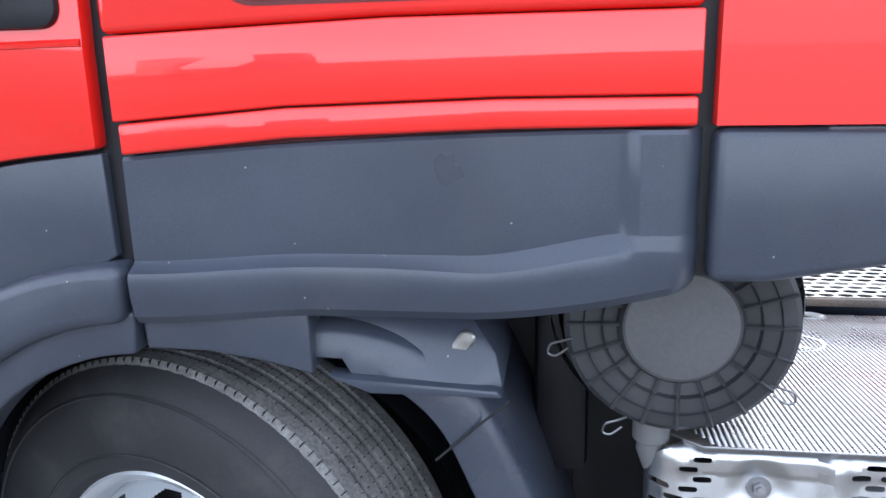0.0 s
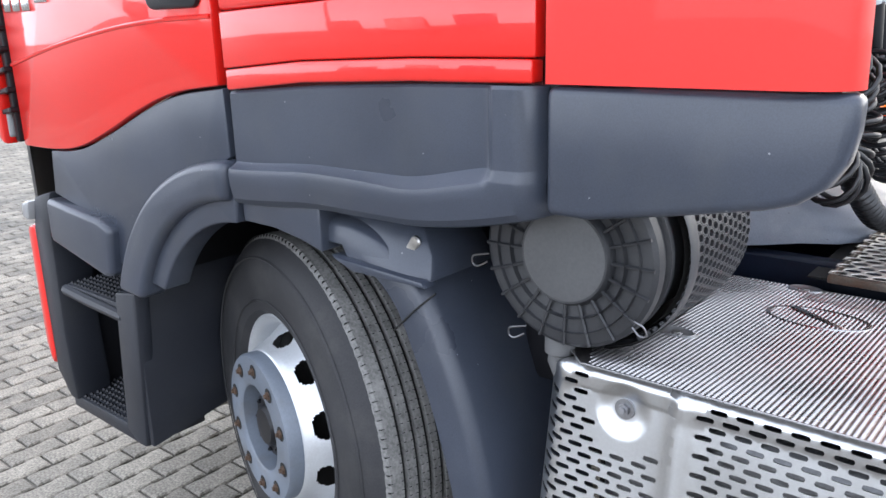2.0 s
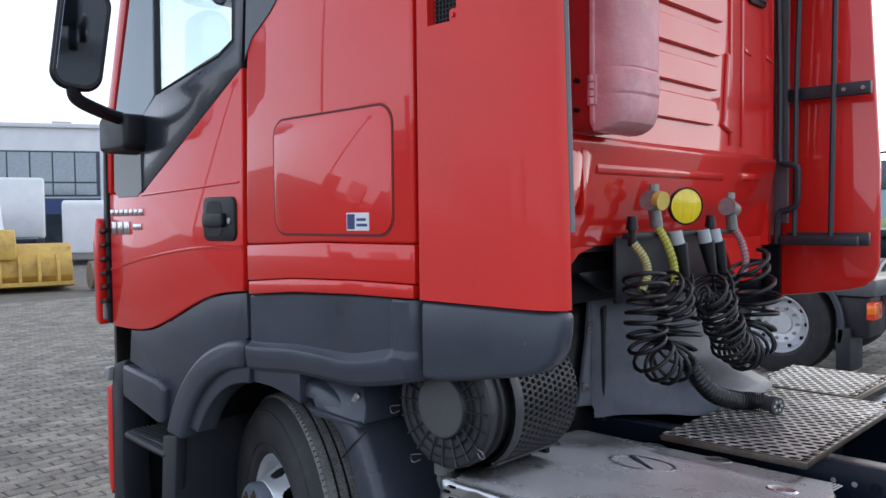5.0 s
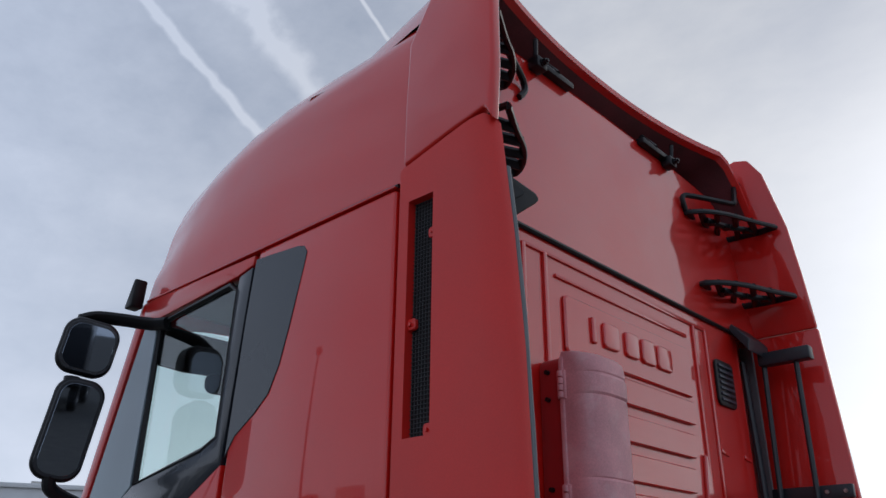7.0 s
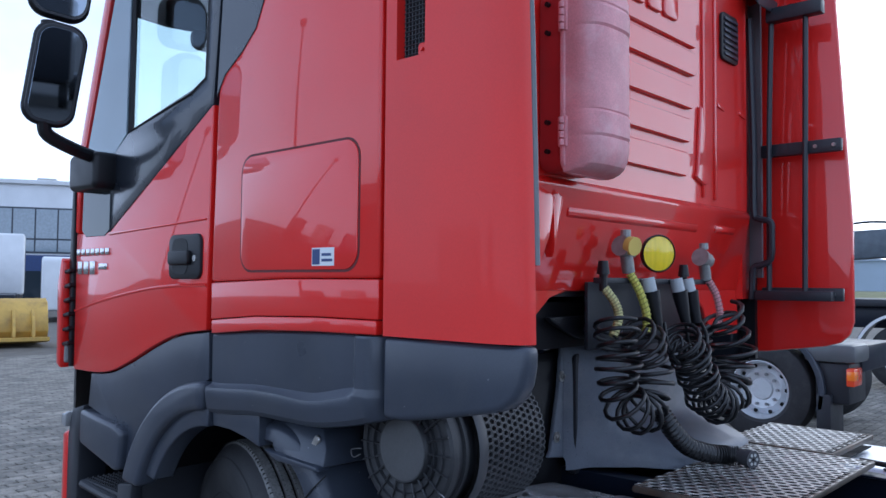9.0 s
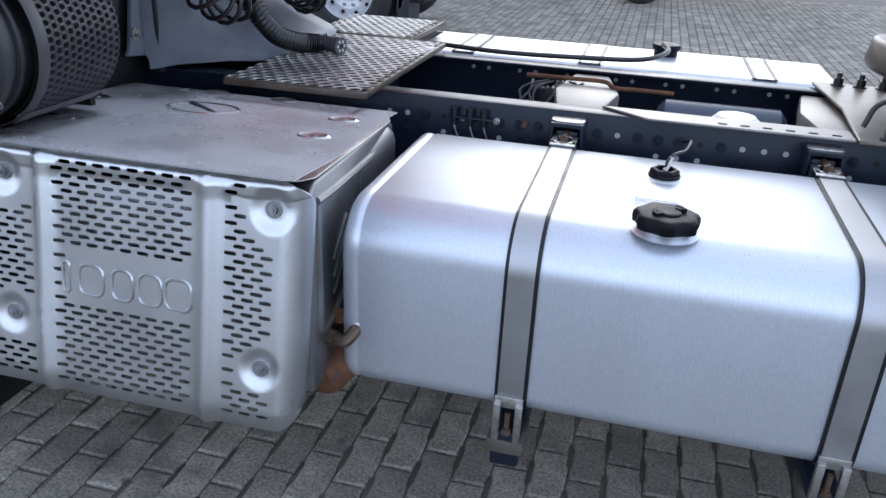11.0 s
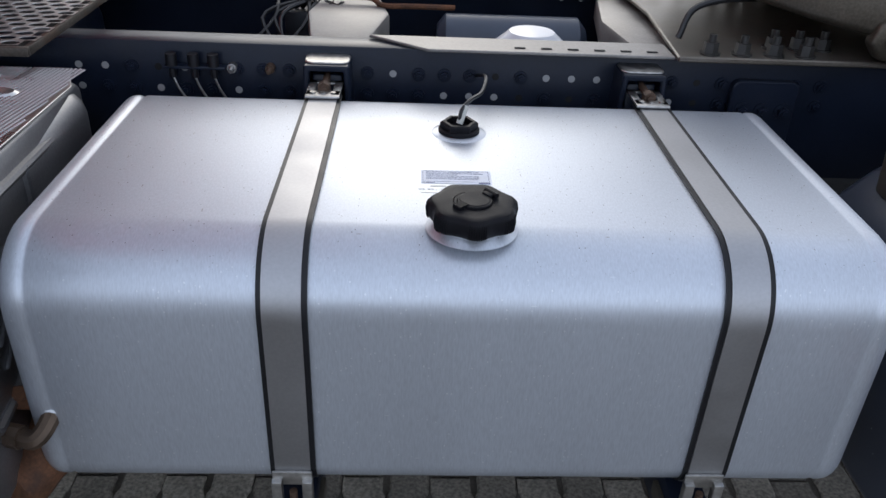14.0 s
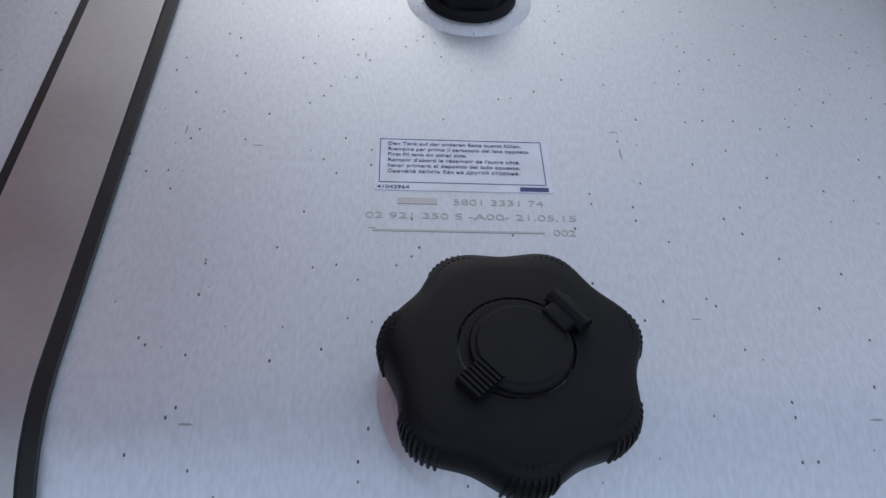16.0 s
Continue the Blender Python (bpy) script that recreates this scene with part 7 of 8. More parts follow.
# ---------------------------------------------------------------- catwalk of expanded mesh
def catwalk(x0, x1, y0, y1, z, skew=0.0):
    verts, faces = [], []
    px, py, rx, ry = 0.044, 0.034, 0.0196, 0.0146
    ny, nx = int((y1 - y0) / py), int((x1 - x0) / px)
    for j in range(ny):
        for i in range(nx):
            cx, cy = x0 + px * (i + (0.5 if j % 2 else 0.0)) + px * 0.25, y0 + py * (j + 0.5)
            b = len(verts)
            n = 8
            for q in range(n):
                a = 2 * math.pi * q / n
                c, s = math.cos(a), math.sin(a)
                k = 1 / max(abs(c), abs(s))
                verts.append((cx + px / 2 * c * k, cy + py / 2 * s * k, z))
                verts.append((cx + rx * c, cy + ry * s, z))
                verts.append((cx + rx * 0.97 * c, cy + ry * 0.97 * s, z - 0.0015))
            for q in range(n):
                w = (q + 1) % n
                faces.append((b + 3 * q, b + 3 * w, b + 3 * w + 1, b + 3 * q + 1))
                faces.append((b + 3 * q + 1, b + 3 * w + 1, b + 3 * w + 2, b + 3 * q + 2))
    k = bmesh.new()
    me = bpy.data.meshes.new("tmp")
    me.from_pydata(verts, [], faces)
    k.from_mesh(me)
    bpy.data.meshes.remove(me)
    return k


def catwalk_edge(x0, x1, y0, y1, z):
    """The folded edge round a catwalk panel."""
    k = bmesh.new()
    for a, b, c, d in ((x0 - 0.008, x1 + 0.012, y0 - 0.014, y0), (x0 - 0.008, x1 + 0.012, y1, y1 + 0.014), (x0 - 0.008, x0, y0, y1), (x1, x1 + 0.012, y0, y1)):
        box(k, a, b, c, d, z - 0.020, z - 0.0015, 0.002)
    return k


cw = part("catwalk", catwalk(0.64, 1.10, 1.93, 2.86, 0.985), CATWALK, T, "worn perforated steel catwalk, rusting at its edge", sharp=40)
part("folded_edge", catwalk_edge(0.64, 1.08, 1.93, 2.848, 0.985), mat("dirty_edge_steel", (0.10, 0.085, 0.07), rough=0.5, metal=0.5, var=0.4, scale=9, fine=0.2, dirt=(0.13, 0.06, 0.03), dirt_scale=7, dirt_amount=0.8), cw)
# added black sheets below the mesh, so that its holes look shaded
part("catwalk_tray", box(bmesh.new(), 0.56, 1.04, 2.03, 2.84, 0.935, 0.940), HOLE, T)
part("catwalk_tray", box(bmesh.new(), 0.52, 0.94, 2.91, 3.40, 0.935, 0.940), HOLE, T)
cw2 = part("catwalk", catwalk(0.52, 0.95, 2.90, 3.42, 0.985), CATWALK, T, "worn perforated steel catwalk", sharp=40)
part("folded_edge", catwalk_edge(0.52, 0.93, 2.90, 3.41, 0.985), MATS["dirty_edge_steel"], cw2)

# ---------------------------------------------------------------- rear mudguard with socket box and marker
rm = [(2.755, 0.30), (2.745, 0.60), (2.752, 0.70), (2.775, 0.765), (2.83, 0.82), (2.90, 0.865), (3.05, 0.955), (3.25, 1.04), (3.52, 1.06), (3.85, 1.04), (4.12, 0.94), (4.22, 0.70), (4.22, 0.60), (4.10, 0.62), (4.0, 0.84), (3.76, 0.95), (3.52, 0.98), (3.2, 0.94), (3.0, 0.80), (2.92, 0.56), (2.90, 0.30)]
mg = prism(bmesh.new(), rm, 1.235, 1.82, "y", 0.030, 4)
part("rear_mudguard", mg, GREY, T, "charcoal plastic rear mudguard", sharp=40)
mgf = prism(bmesh.new(), rm, 2.95, 3.50, "y", 0.030, 4)
far_mg = part("rear_mudguard", mgf, GREY, T, "ribbed charcoal rear mudguard", sharp=40)
for i in range(7):
    part("mudguard_rib", sweep(bmesh.new(), [(2.86, 3.02 + 0.065 * i, 0.91), (3.05, 3.02 + 0.065 * i, 0.995), (3.25, 3.02 + 0.065 * i, 1.045), (3.52, 3.02 + 0.065 * i, 1.066), (3.85, 3.02 + 0.065 * i, 1.045)], 0.012, 6), GREY, far_mg)
mk = part("marker_base", prism(bmesh.new(), rounded(2.706, 2.784, 0.580, 0.712, 0.012), 1.215, 1.24, "y", 0.004, 2), BLACK, T)
part("marker_lamp", prism(bmesh.new(), rounded(2.712, 2.777, 0.570, 0.698, 0.014), 1.197, 1.216, "y", 0.007, 2), ORANGE, T, "orange side marker lamp")
for z in (0.585, 0.683):
    part("marker_screw", rod(bmesh.new(), (2.745, 1.194, z), (2.745, 1.198, z), 0.006, 10), BLACK, mk)
sb = part("socket_box", prism(bmesh.new(), [(2.80, 0.80), (2.79, 0.935), (2.815, 0.955), (3.10, 1.00), (3.12, 0.90), (3.10, 0.84)], 1.47, 1.735, "y", 0.008, 2), mat("olive_box", (0.10, 0.09, 0.07), rough=0.45, metal=0.4, var=0.12, scale=8), T, "grey-brown socket box on the mudguard")
for i in range(3):
    part("box_rib", sweep(bmesh.new(), [(2.85 + 0.06 * i, 1.48, 0.962 + 0.0095 * i), (2.85 + 0.06 * i, 1.725, 0.962 + 0.0095 * i)], 0.008, 6), MATS["olive_box"], sb)
part("box_bolt", bolt_at(bmesh.new(), (2.793, 1.66, 0.875), (-1, 0, 0), 0.010, 0.012), BOLT, sb)
part("box_lever", rod(bmesh.new(), (2.795, 1.56, 0.865), (2.745, 1.545, 0.87), 0.009, 10), BOLT, sb)
part("pink_cap", lathe(bmesh.new(), [(0.0, 0.02), (0.03, 0.02), (0.042, 0.012), (0.044, 0.0)], (2.89, 1.468, 0.905), (0, -1, 0), 24), mat("pink_plastic", (0.55, 0.20, 0.30), rough=0.5), sb, "pink plastic cap")
part("rear_axle", rod(bmesh.new(), (3.52, 1.5, 0.525), (3.52, 3.5, 0.525), 0.09, 16), CHASSIS, T)
part("suspension_plate", prism(bmesh.new(), rounded(2.62, 2.78, 0.70, 0.90, 0.02), 2.10, 2.125, "y", 0.003, 1), CHASSIS, T)
for i in range(6):
    part("plate_bolt", bolt_at(bmesh.new(), (2.65 + 0.05 * (i % 3), 2.10, 0.74 + 0.09 * (i // 3)), (0, -1, 0), 0.014, 0.016, 0.02), CHASSIS, T)

# engine cover behind the cab
guard = bmesh.new()
prism(guard, [(2.10, 0.93), (2.10, 1.36), (2.20, 1.42), (2.98, 1.42), (3.02, 0.93)], 0.26, 0.30, "x", 0.01, 2)
part("engine_rear_plate", guard, GREY_DARK, T)
def cover_rows():
    """A plastic hood: flat back flange, upright face, and a foot that ramps out over the catwalk."""
    sec = [(0.255, 1.400), (0.30, 1.405), (0.345, 1.385), (0.365, 1.33), (0.375, 1.22), (0.395, 1.12), (0.43, 1.085), (0.50, 1.055), (0.60, 1.015), (0.63, 0.995), (0.635, 0.965)]
    rows = []
    for y, s in ((2.085, 0.0), (2.10, 0.22), (2.125, 0.45), (2.155, 0.68), (2.195, 0.88), (2.24, 1.0), (2.28, 1.0), (2.33, 1.0), (2.40, 1.0), (2.5, 1.0), (2.75, 1.0), (2.88, 0.95), (2.93, 0.6), (2.95, 0.0)):
        rag = 0.012 * math.sin(y * 61.0) * (1 if y < 2.4 else 0)
        foot = max(0.0, min(1.0, (y - 2.15) / 0.22))
        foot = 0.12 + 0.88 * foot * foot * (3 - 2 * foot)
        rows.append([(0.255 + ((x if x < 0.376 else 0.376 + (x - 0.376) * foot) - 0.255) * s + (rag if i > 8 else 0), y, z - 0.02 * (1 - s)) for i, (x, z) in enumerate(sec)])
    return rows


# cover and flange take the paler plastic that stands for skylight on them
part("engine_cover", sheet(bmesh.new(), cover_rows(), 0.004), SKYLIT, T, "dark grey plastic engine rear cover with torn edge", sharp=50)
flange = prism(bmesh.new(), [(1.99, 1.00), (2.01, 1.02), (2.06, 1.25), (2.075, 1.39), (2.105, 1.415), (2.14, 1.41), (2.24, 1.37), (2.24, 0.97), (2.10, 0.985)], 0.235, 0.255, "x", 0.008, 2)
fl = part("cover_flange", flange, SKYLIT, T)
for y, z in ((2.075, 1.285), (2.042, 1.068)):
    part("flange_bolt", bolt_at(bmesh.new(), (0.255, y, z), (1, 0, 0), 0.012, 0.009, 0.020), BOLT, fl)
part("hose_bracket", prism(bmesh.new(), [(1.81, 1.511), (2.60, 1.513), (2.60, 1.43), (1.998, 1.43), (1.95, 1.445), (1.84, 1.49)], 0.36, 0.385, "x", 0.006, 2), BLACK, T)
for y in (2.02, 2.16):
    part("bracket_bolt", bolt_at(bmesh.new(), (0.385, y, 1.455), (1, 0, 0), 0.010, 0.008, 0.014), CHASSIS, T)
part("mount_bush", lathe(lathe(bmesh.new(), [(0.0, 0.02), (0.020, 0.02), (0.022, 0.0)], (0.30, 1.925, 1.435), (1, -0.3, 0), 16), [(0.045, 0.0), (0.045, 0.012), (0.036, 0.012), (0.036, 0.0)], (0.28, 1.93, 1.435), (1, -0.3, 0), 24), BOLT, T)
part("cab_mount", box(bmesh.new(), 0.08, 0.20, 1.80, 2.06, 1.20, 1.40, 0.02), CHASSIS, T)
part("cab_underside", box(bmesh.new(), -1.45, 0.34, 1.12, 3.50, 1.40, 1.56), BLACK, T)
part("engine_block", box(bmesh.new(), -1.3, 0.22, 1.85, 2.95, 0.55, 1.38, 0.05), BLACK, T)
part("filter_bracket", box(bmesh.new(), 0.14, 0.24, 1.36, 1.70, 0.80, 1.30, 0.02), BLACK, T)


# ---------------------------------------------------------------- couplings and coiled hoses behind the cab
HANG = (0.0, -0.045, 0.0)
cb = part("coupling_bar", box(bmesh.new(), 0.50, 0.53, 1.94, 2.76, 1.625, 1.645, 0.003), GREY_DARK, T)
cb.location = HANG
part("coupling_plate", box(bmesh.new(), 0.44, 0.455, 1.98, 2.72, 1.40, 1.63, 0.004), GREY_DARK, T).location = HANG
wl_ = part("work_lamp", lathe(bmesh.new(), [(0.0, -0.05), (0.045, -0.045), (0.066, -0.015), (0.069, 0.004), (0.065, 0.009), (0.062, 0.004)], (0.545, 2.316, 1.735), (0.85, -0.5, -0.05), 32), BLACK, T, "round work lamp with a yellow lens")
lens = lathe(bmesh.new(), [(0.0, 0.012), (0.03, 0.010), (0.063, 0.004)], (0.545, 2.316, 1.735), (0.85, -0.5, -0.05), 32)
part("lens", lens, mat("yellow_lens", (0.90, 0.68, 0.02), rough=0.15, coat=0.7, var=0.08, scale=90, stretch=(1, 1, 0.05), bump=0.2, bump_scale=120), wl_, "ribbed yellow lens")
wl_.location = (0.0, -0.056, 0.0)
CAST = mat("cast_grey", (0.30, 0.30, 0.29), rough=0.5, metal=0.6, var=0.2, scale=30)
for y, z, cap_ in ((2.10, 1.755, True), (2.712, 1.735, False)):
    k = rod(bmesh.new(), (0.53, y - 0.035, z), (0.53, y + 0.035, z - 0.015), 0.036, 16, 0.030)
    rod(k, (0.53, y, z - 0.02), (0.53, y + 0.02, z - 0.09), 0.022, 12)
    rod(k, (0.53, y, z + 0.03), (0.53, y, z + 0.055), 0.018, 10)
    g = part("air_coupling", k, CAST, cb)
    if cap_:
        part("coupling_cap", rod(bmesh.new(), (0.55, y - 0.01, z), (0.575, y - 0.016, z - 0.004), 0.032, 18), mat("pale_yellow", (0.62, 0.46, 0.10), rough=0.4), cb)
for y in (1.955, 2.535):
    part("socket", rod(rod(bmesh.new(), (0.53, y, 1.655), (0.53, y, 1.70), 0.022, 14, 0.016), (0.53, y, 1.60), (0.53, y, 1.655), 0.014, 10), BLACK, cb)
for y in (2.215, 2.43, 2.52):
    part("plug_collar", rod(bmesh.new(), (0.55, y, 1.645), (0.56, y + 0.008, 1.59), 0.024, 14), mat("pale_collar", (0.42, 0.45, 0.46), rough=0.5), cb)
    part("plug_body", rod(bmesh.new(), (0.56, y + 0.008, 1.60), (0.575, y + 0.03, 1.48), 0.030, 14, 0.017), BLACK, cb)


def wrapped(points, colour_name, colour):
    o = thing("hose_sleeve", "short spiral-wrapped hose end hanging from the coupling", "hose")
    part("sleeve", sweep(bmesh.new(), curve_points(points, 6), 0.014, 8), mat(colour_name, colour, rough=0.6, var=0.1), o)
    c = curve_points(points, 10)
    pts = []
    for i in range((len(c) - 1) * 6):
        a = c[i // 6].lerp(c[i // 6 + 1], (i % 6) / 6)
        d = (c[i // 6 + 1] - c[i // 6]).normalized()
        u = d.orthogonal().normalized()
        pts.append(a + 0.0145 * (math.cos(i * 0.55) * u + math.sin(i * 0.55) * d.cross(u)))
    k = sweep(bmesh.new(), pts, 0.0022, 5)
    part("spiral_wrap", k, mat("wrap_dark_" + colour_name, tuple(q * 0.55 for q in colour), rough=0.6), o)
    o.location = HANG


wrapped([(0.535, 1.955, 1.61), (0.56, 1.98, 1.56), (0.57, 1.985, 1.51), (0.57, 1.95, 1.455)], "sleeve_yellow", (0.55, 0.52, 0.22))
wrapped([(0.535, 2.12, 1.66), (0.56, 2.14, 1.60), (0.57, 2.17, 1.52), (0.57, 2.165, 1.46)], "sleeve_lime", (0.58, 0.56, 0.10))
wrapped([(0.54, 2.735, 1.64), (0.56, 2.76, 1.58), (0.57, 2.77, 1.50), (0.57, 2.72, 1.455)], "sleeve_pink", (0.55, 0.26, 0.26))


def coil(centre_line, radius, turns, tube, flat=1.0, phase=0.0, lean=(0, 0, 0)):
    """A coiled hose wound round a centre line."""
    cl = curve_points(centre_line, 12)
    n = turns * 14
    pts = []
    up = Vector((1, 0, 0))
    for i in range(n + 1):
        t = i / n * (len(cl) - 1)
        a = int(min(t, len(cl) - 2)); f = t - a
        c = cl[a].lerp(cl[a + 1], f)
        d = (cl[min(a + 2, len(cl) - 1)] - cl[max(a - 1, 0)]).normalized()
        u = (up - d * up.dot(d)).normalized()
        v = d.cross(u)
        w = 2 * math.pi * i / 14 + phase
        r = radius * (1.0 + 0.10 * math.sin(w * 0.31) + 0.05 * math.sin(w * 0.77 + 1))
        pts.append(c + r * (flat * math.cos(w) * u + math.sin(w) * v))
    return sweep(bmesh.new(), pts, tube, 7)


def hose(label, *args, **kw):
    tail = kw.pop("tails", ())
    o = thing("coiled_hose", label, "hose", "coiled hoses behind the cab")
    part("coil", coil(*args, **kw), HOSE, o, sharp=70)
    for pts in tail:
        part("hose_end", sweep(bmesh.new(), curve_points(pts, 6), args[3], 8), HOSE, o, sharp=70)


hose("black coiled air hose hanging in a loop from two couplings", [(0.575, 1.92, 1.50), (0.585, 1.905, 1.44), (0.590, 1.90, 1.37), (0.590, 1.905, 1.30), (0.595, 1.945, 1.225), (0.60, 2.025, 1.195), (0.60, 2.085, 1.225), (0.595, 2.115, 1.30), (0.59, 2.11, 1.37), (0.585, 2.07, 1.43), (0.575, 2.02, 1.475)], 0.066, 19, 0.0073, tails=([(0.57, 1.905, 1.46), (0.585, 1.93, 1.44), (0.64, 1.93, 1.47)], [(0.57, 2.12, 1.47), (0.585, 2.10, 1.45), (0.63, 2.06, 1.46)]))
hose("black coiled electric cable hanging in a dense fan of loops", [(0.585, 2.33, 1.44), (0.59, 2.385, 1.385), (0.60, 2.43, 1.32), (0.605, 2.47, 1.255), (0.61, 2.535, 1.19), (0.615, 2.62, 1.17), (0.615, 2.70, 1.20)], 0.068, 17, 0.0075, phase=0.6, tails=([(0.575, 2.41, 1.50), (0.58, 2.43, 1.40), (0.60, 2.45, 1.34)], [(0.575, 2.52, 1.50), (0.59, 2.56, 1.42), (0.60, 2.52, 1.34)]))
hose("black coiled hose with wide loops beside the cable", [(0.61, 2.66, 1.18), (0.61, 2.735, 1.225), (0.605, 2.765, 1.30), (0.60, 2.765, 1.38), (0.59, 2.74, 1.46), (0.58, 2.71, 1.52)], 0.078, 7, 0.0090, phase=1.4, tails=([(0.57, 2.66, 1.455), (0.575, 2.70, 1.49), (0.62, 2.76, 1.51)],))
hose("short black coil tucked behind the bundle", [(0.52, 2.62, 1.46), (0.525, 2.63, 1.40), (0.53, 2.62, 1.33)], 0.05, 4, 0.008)
hose("thin black lead looped below the plugs", [(0.585, 2.28, 1.42), (0.585, 2.36, 1.38), (0.585, 2.44, 1.36)], 0.040, 4, 0.006, flat=0.5, tails=([(0.575, 2.245, 1.49), (0.585, 2.26, 1.40), (0.59, 2.33, 1.34), (0.60, 2.40, 1.33)],))
# thick corrugated lead with its seven-pole plug lying on the catwalk
co = thing("trailer_cable", "black corrugated trailer cable with a seven-pole plug on the catwalk", "cable")
cl = curve_points([(0.60, 2.24, 1.19), (0.63, 2.28, 1.12), (0.65, 2.35, 1.06), (0.68, 2.44, 1.028), (0.715, 2.50, 1.018), (0.755, 2.525, 1.018)], 22)
co.location = (0.0, -0.08, 0.0)
part("corrugated_sleeve", sweep(bmesh.new(), cl, [0.029 + (0.0055 if i % 4 in (1, 2) else -0.003) for i in range(len(cl))], 14), HOSE, co, sharp=70)
ax = Vector((0.93, -0.36, -0.02)).normalized()
p0 = Vector((0.75, 2.525, 1.018))
part("plug", rod(rod(bmesh.new(), p0, p0 + ax * 0.05, 0.027, 18), p0 + ax * 0.05, p0 + ax * 0.075, 0.031, 18), mat("plug_grey", (0.05, 0.05, 0.055), rough=0.5), co)
fm = Matrix.Translation(p0 + ax * 0.0755) @ frame_of(ax)
for i in range(7):
    r_, a_ = (0.0, 0) if i == 0 else (0.017, 2 * math.pi * i / 6)
    c = fm @ Vector((r_ * math.cos(a_), r_ * math.sin(a_), 0))
    part("pin_hole", rod(bmesh.new(), c, c + ax * 0.0012, 0.0055, 10), mat("pin_pale", (0.40, 0.40, 0.38), rough=0.5) if i else MATS["groove_black"], co)

# ---------------------------------------------------------------- ground
gm = bmesh.new()
bmesh.ops.create_grid(gm, x_segments=1, y_segments=1, size=1500)
ground = solo("ground", gm, CONCRETE, "grey brick paving of a truck yard", "ground", kind="structure")
ground.location = (0, 0, -0.012)

# ---------------------------------------------------------------- yard beyond: building, vans, shovel
def yard_building():
    o = thing("office_building", "white two-storey office with dark window band", "building")
    m = pose(-45, 17.5, 0, 0, 0, 62)
    k = box(bmesh.new(), -9, 7.5, 0, 14, 0, 7.0, 0.05)
    k.transform(m); part("wall", k, WALLW, o)
    k = box(bmesh.new(), -9.2, 7.7, -0.2, 14.2, 7.0, 7.25, 0.03); k.transform(m); part("roof", k, WALLW, o)
    k = box(bmesh.new(), -9.05, 1.6, -0.06, 0, 3.1, 5.7); k.transform(m); part("window_band", k, mat("window_frame_grey", (0.05, 0.06, 0.08), rough=0.4), o)
    for i in range(9):
        for z0, z1 in ((3.2, 3.85), (3.95, 5.6)):
            k = box(bmesh.new(), -8.95 + 1.16 * i, -7.87 + 1.16 * i, -0.1, -0.05, z0, z1); k.transform(m)
            part("window", k, mat("pale_window", (0.25, 0.30, 0.34), rough=0.08, spec=0.8), o)
    k = box(bmesh.new(), -3.2, 1.6, -0.08, 0, 0.1, 3.0); k.transform(m); part("blue_wall", k, mat("blue_cladding", (0.03, 0.055, 0.16), rough=0.5), o)
    for i in range(3):
        k = box(bmesh.new(), -3.0 + 1.5 * i, -1.8 + 1.5 * i, -0.12, -0.06, 0.1, 2.1); k.transform(m)
        part("window", k, GLASS_DARK, o)
    for a, h in ((-4.0, 2.2), (-1.0, 0.25), (3.0, 0.3)):
        k = box(bmesh.new(), a, a + (0.05 if h > 1 else 1.0), 1.0, 1.05 if h > 1 else 2.0, 7.2, 7.25 + h); k.transform(m); part("roof_unit", k, BOLT, o)


yard_building()


def disc_wheel(m, x, y, out, r=0.5, parent=None, silver=True, w=0.28):
    k = lathe(bmesh.new(), [(0.29 / 0.5 * r, -0.02), (0.32 / 0.5 * r, 0.0), (0.44 / 0.5 * r, 0.0), (0.49 / 0.5 * r, -0.03), (r, -0.06), (r, -w), (0.3 / 0.5 * r, -w)], (x, y, r), (0, out, 0), 48)
    k.transform(m); ty = part("tyre", k, RUBBER, parent)
    k = lathe(bmesh.new(), [(0.0, -0.09), (0.10 / 0.5 * r, -0.09), (0.11 / 0.5 * r, -0.11), (0.19 / 0.5 * r, -0.10), (0.215 / 0.5 * r, -0.12), (0.25 / 0.5 * r, -0.14), (0.262 / 0.5 * r, -0.05), (0.285 / 0.5 * r, -0.02), (0.30 / 0.5 * r, -0.025)], (x, y, r), (0, out, 0), 40)
    k.transform(m); part("rim", k, RIM if silver else mat("dusty_rim", (0.22, 0.20, 0.19), rough=0.7, var=0.25, scale=9), ty)
    for i in range(10):
        a = 2 * math.pi * i / 10
        k = rod(bmesh.new(), (x + 0.155 / 0.5 * r * math.cos(a), y - out * 0.10, r + 0.155 / 0.5 * r * math.sin(a)), (x + 0.155 / 0.5 * r * math.cos(a), y - out * 0.075, r + 0.155 / 0.5 * r * math.sin(a)), 0.018, 6)
        k.transform(m); part("wheel_nut", k, STEEL_DARK, ty)
        k = rod(bmesh.new(), (x + 0.232 / 0.5 * r * math.cos(a), y - out * 0.126, r + 0.232 / 0.5 * r * math.sin(a)), (x + 0.232 / 0.5 * r * math.cos(a), y - out * 0.120, r + 0.232 / 0.5 * r * math.sin(a)), 0.022, 10)
        k.transform(m); part("hand_hole", k, MATS["groove_black"], ty)


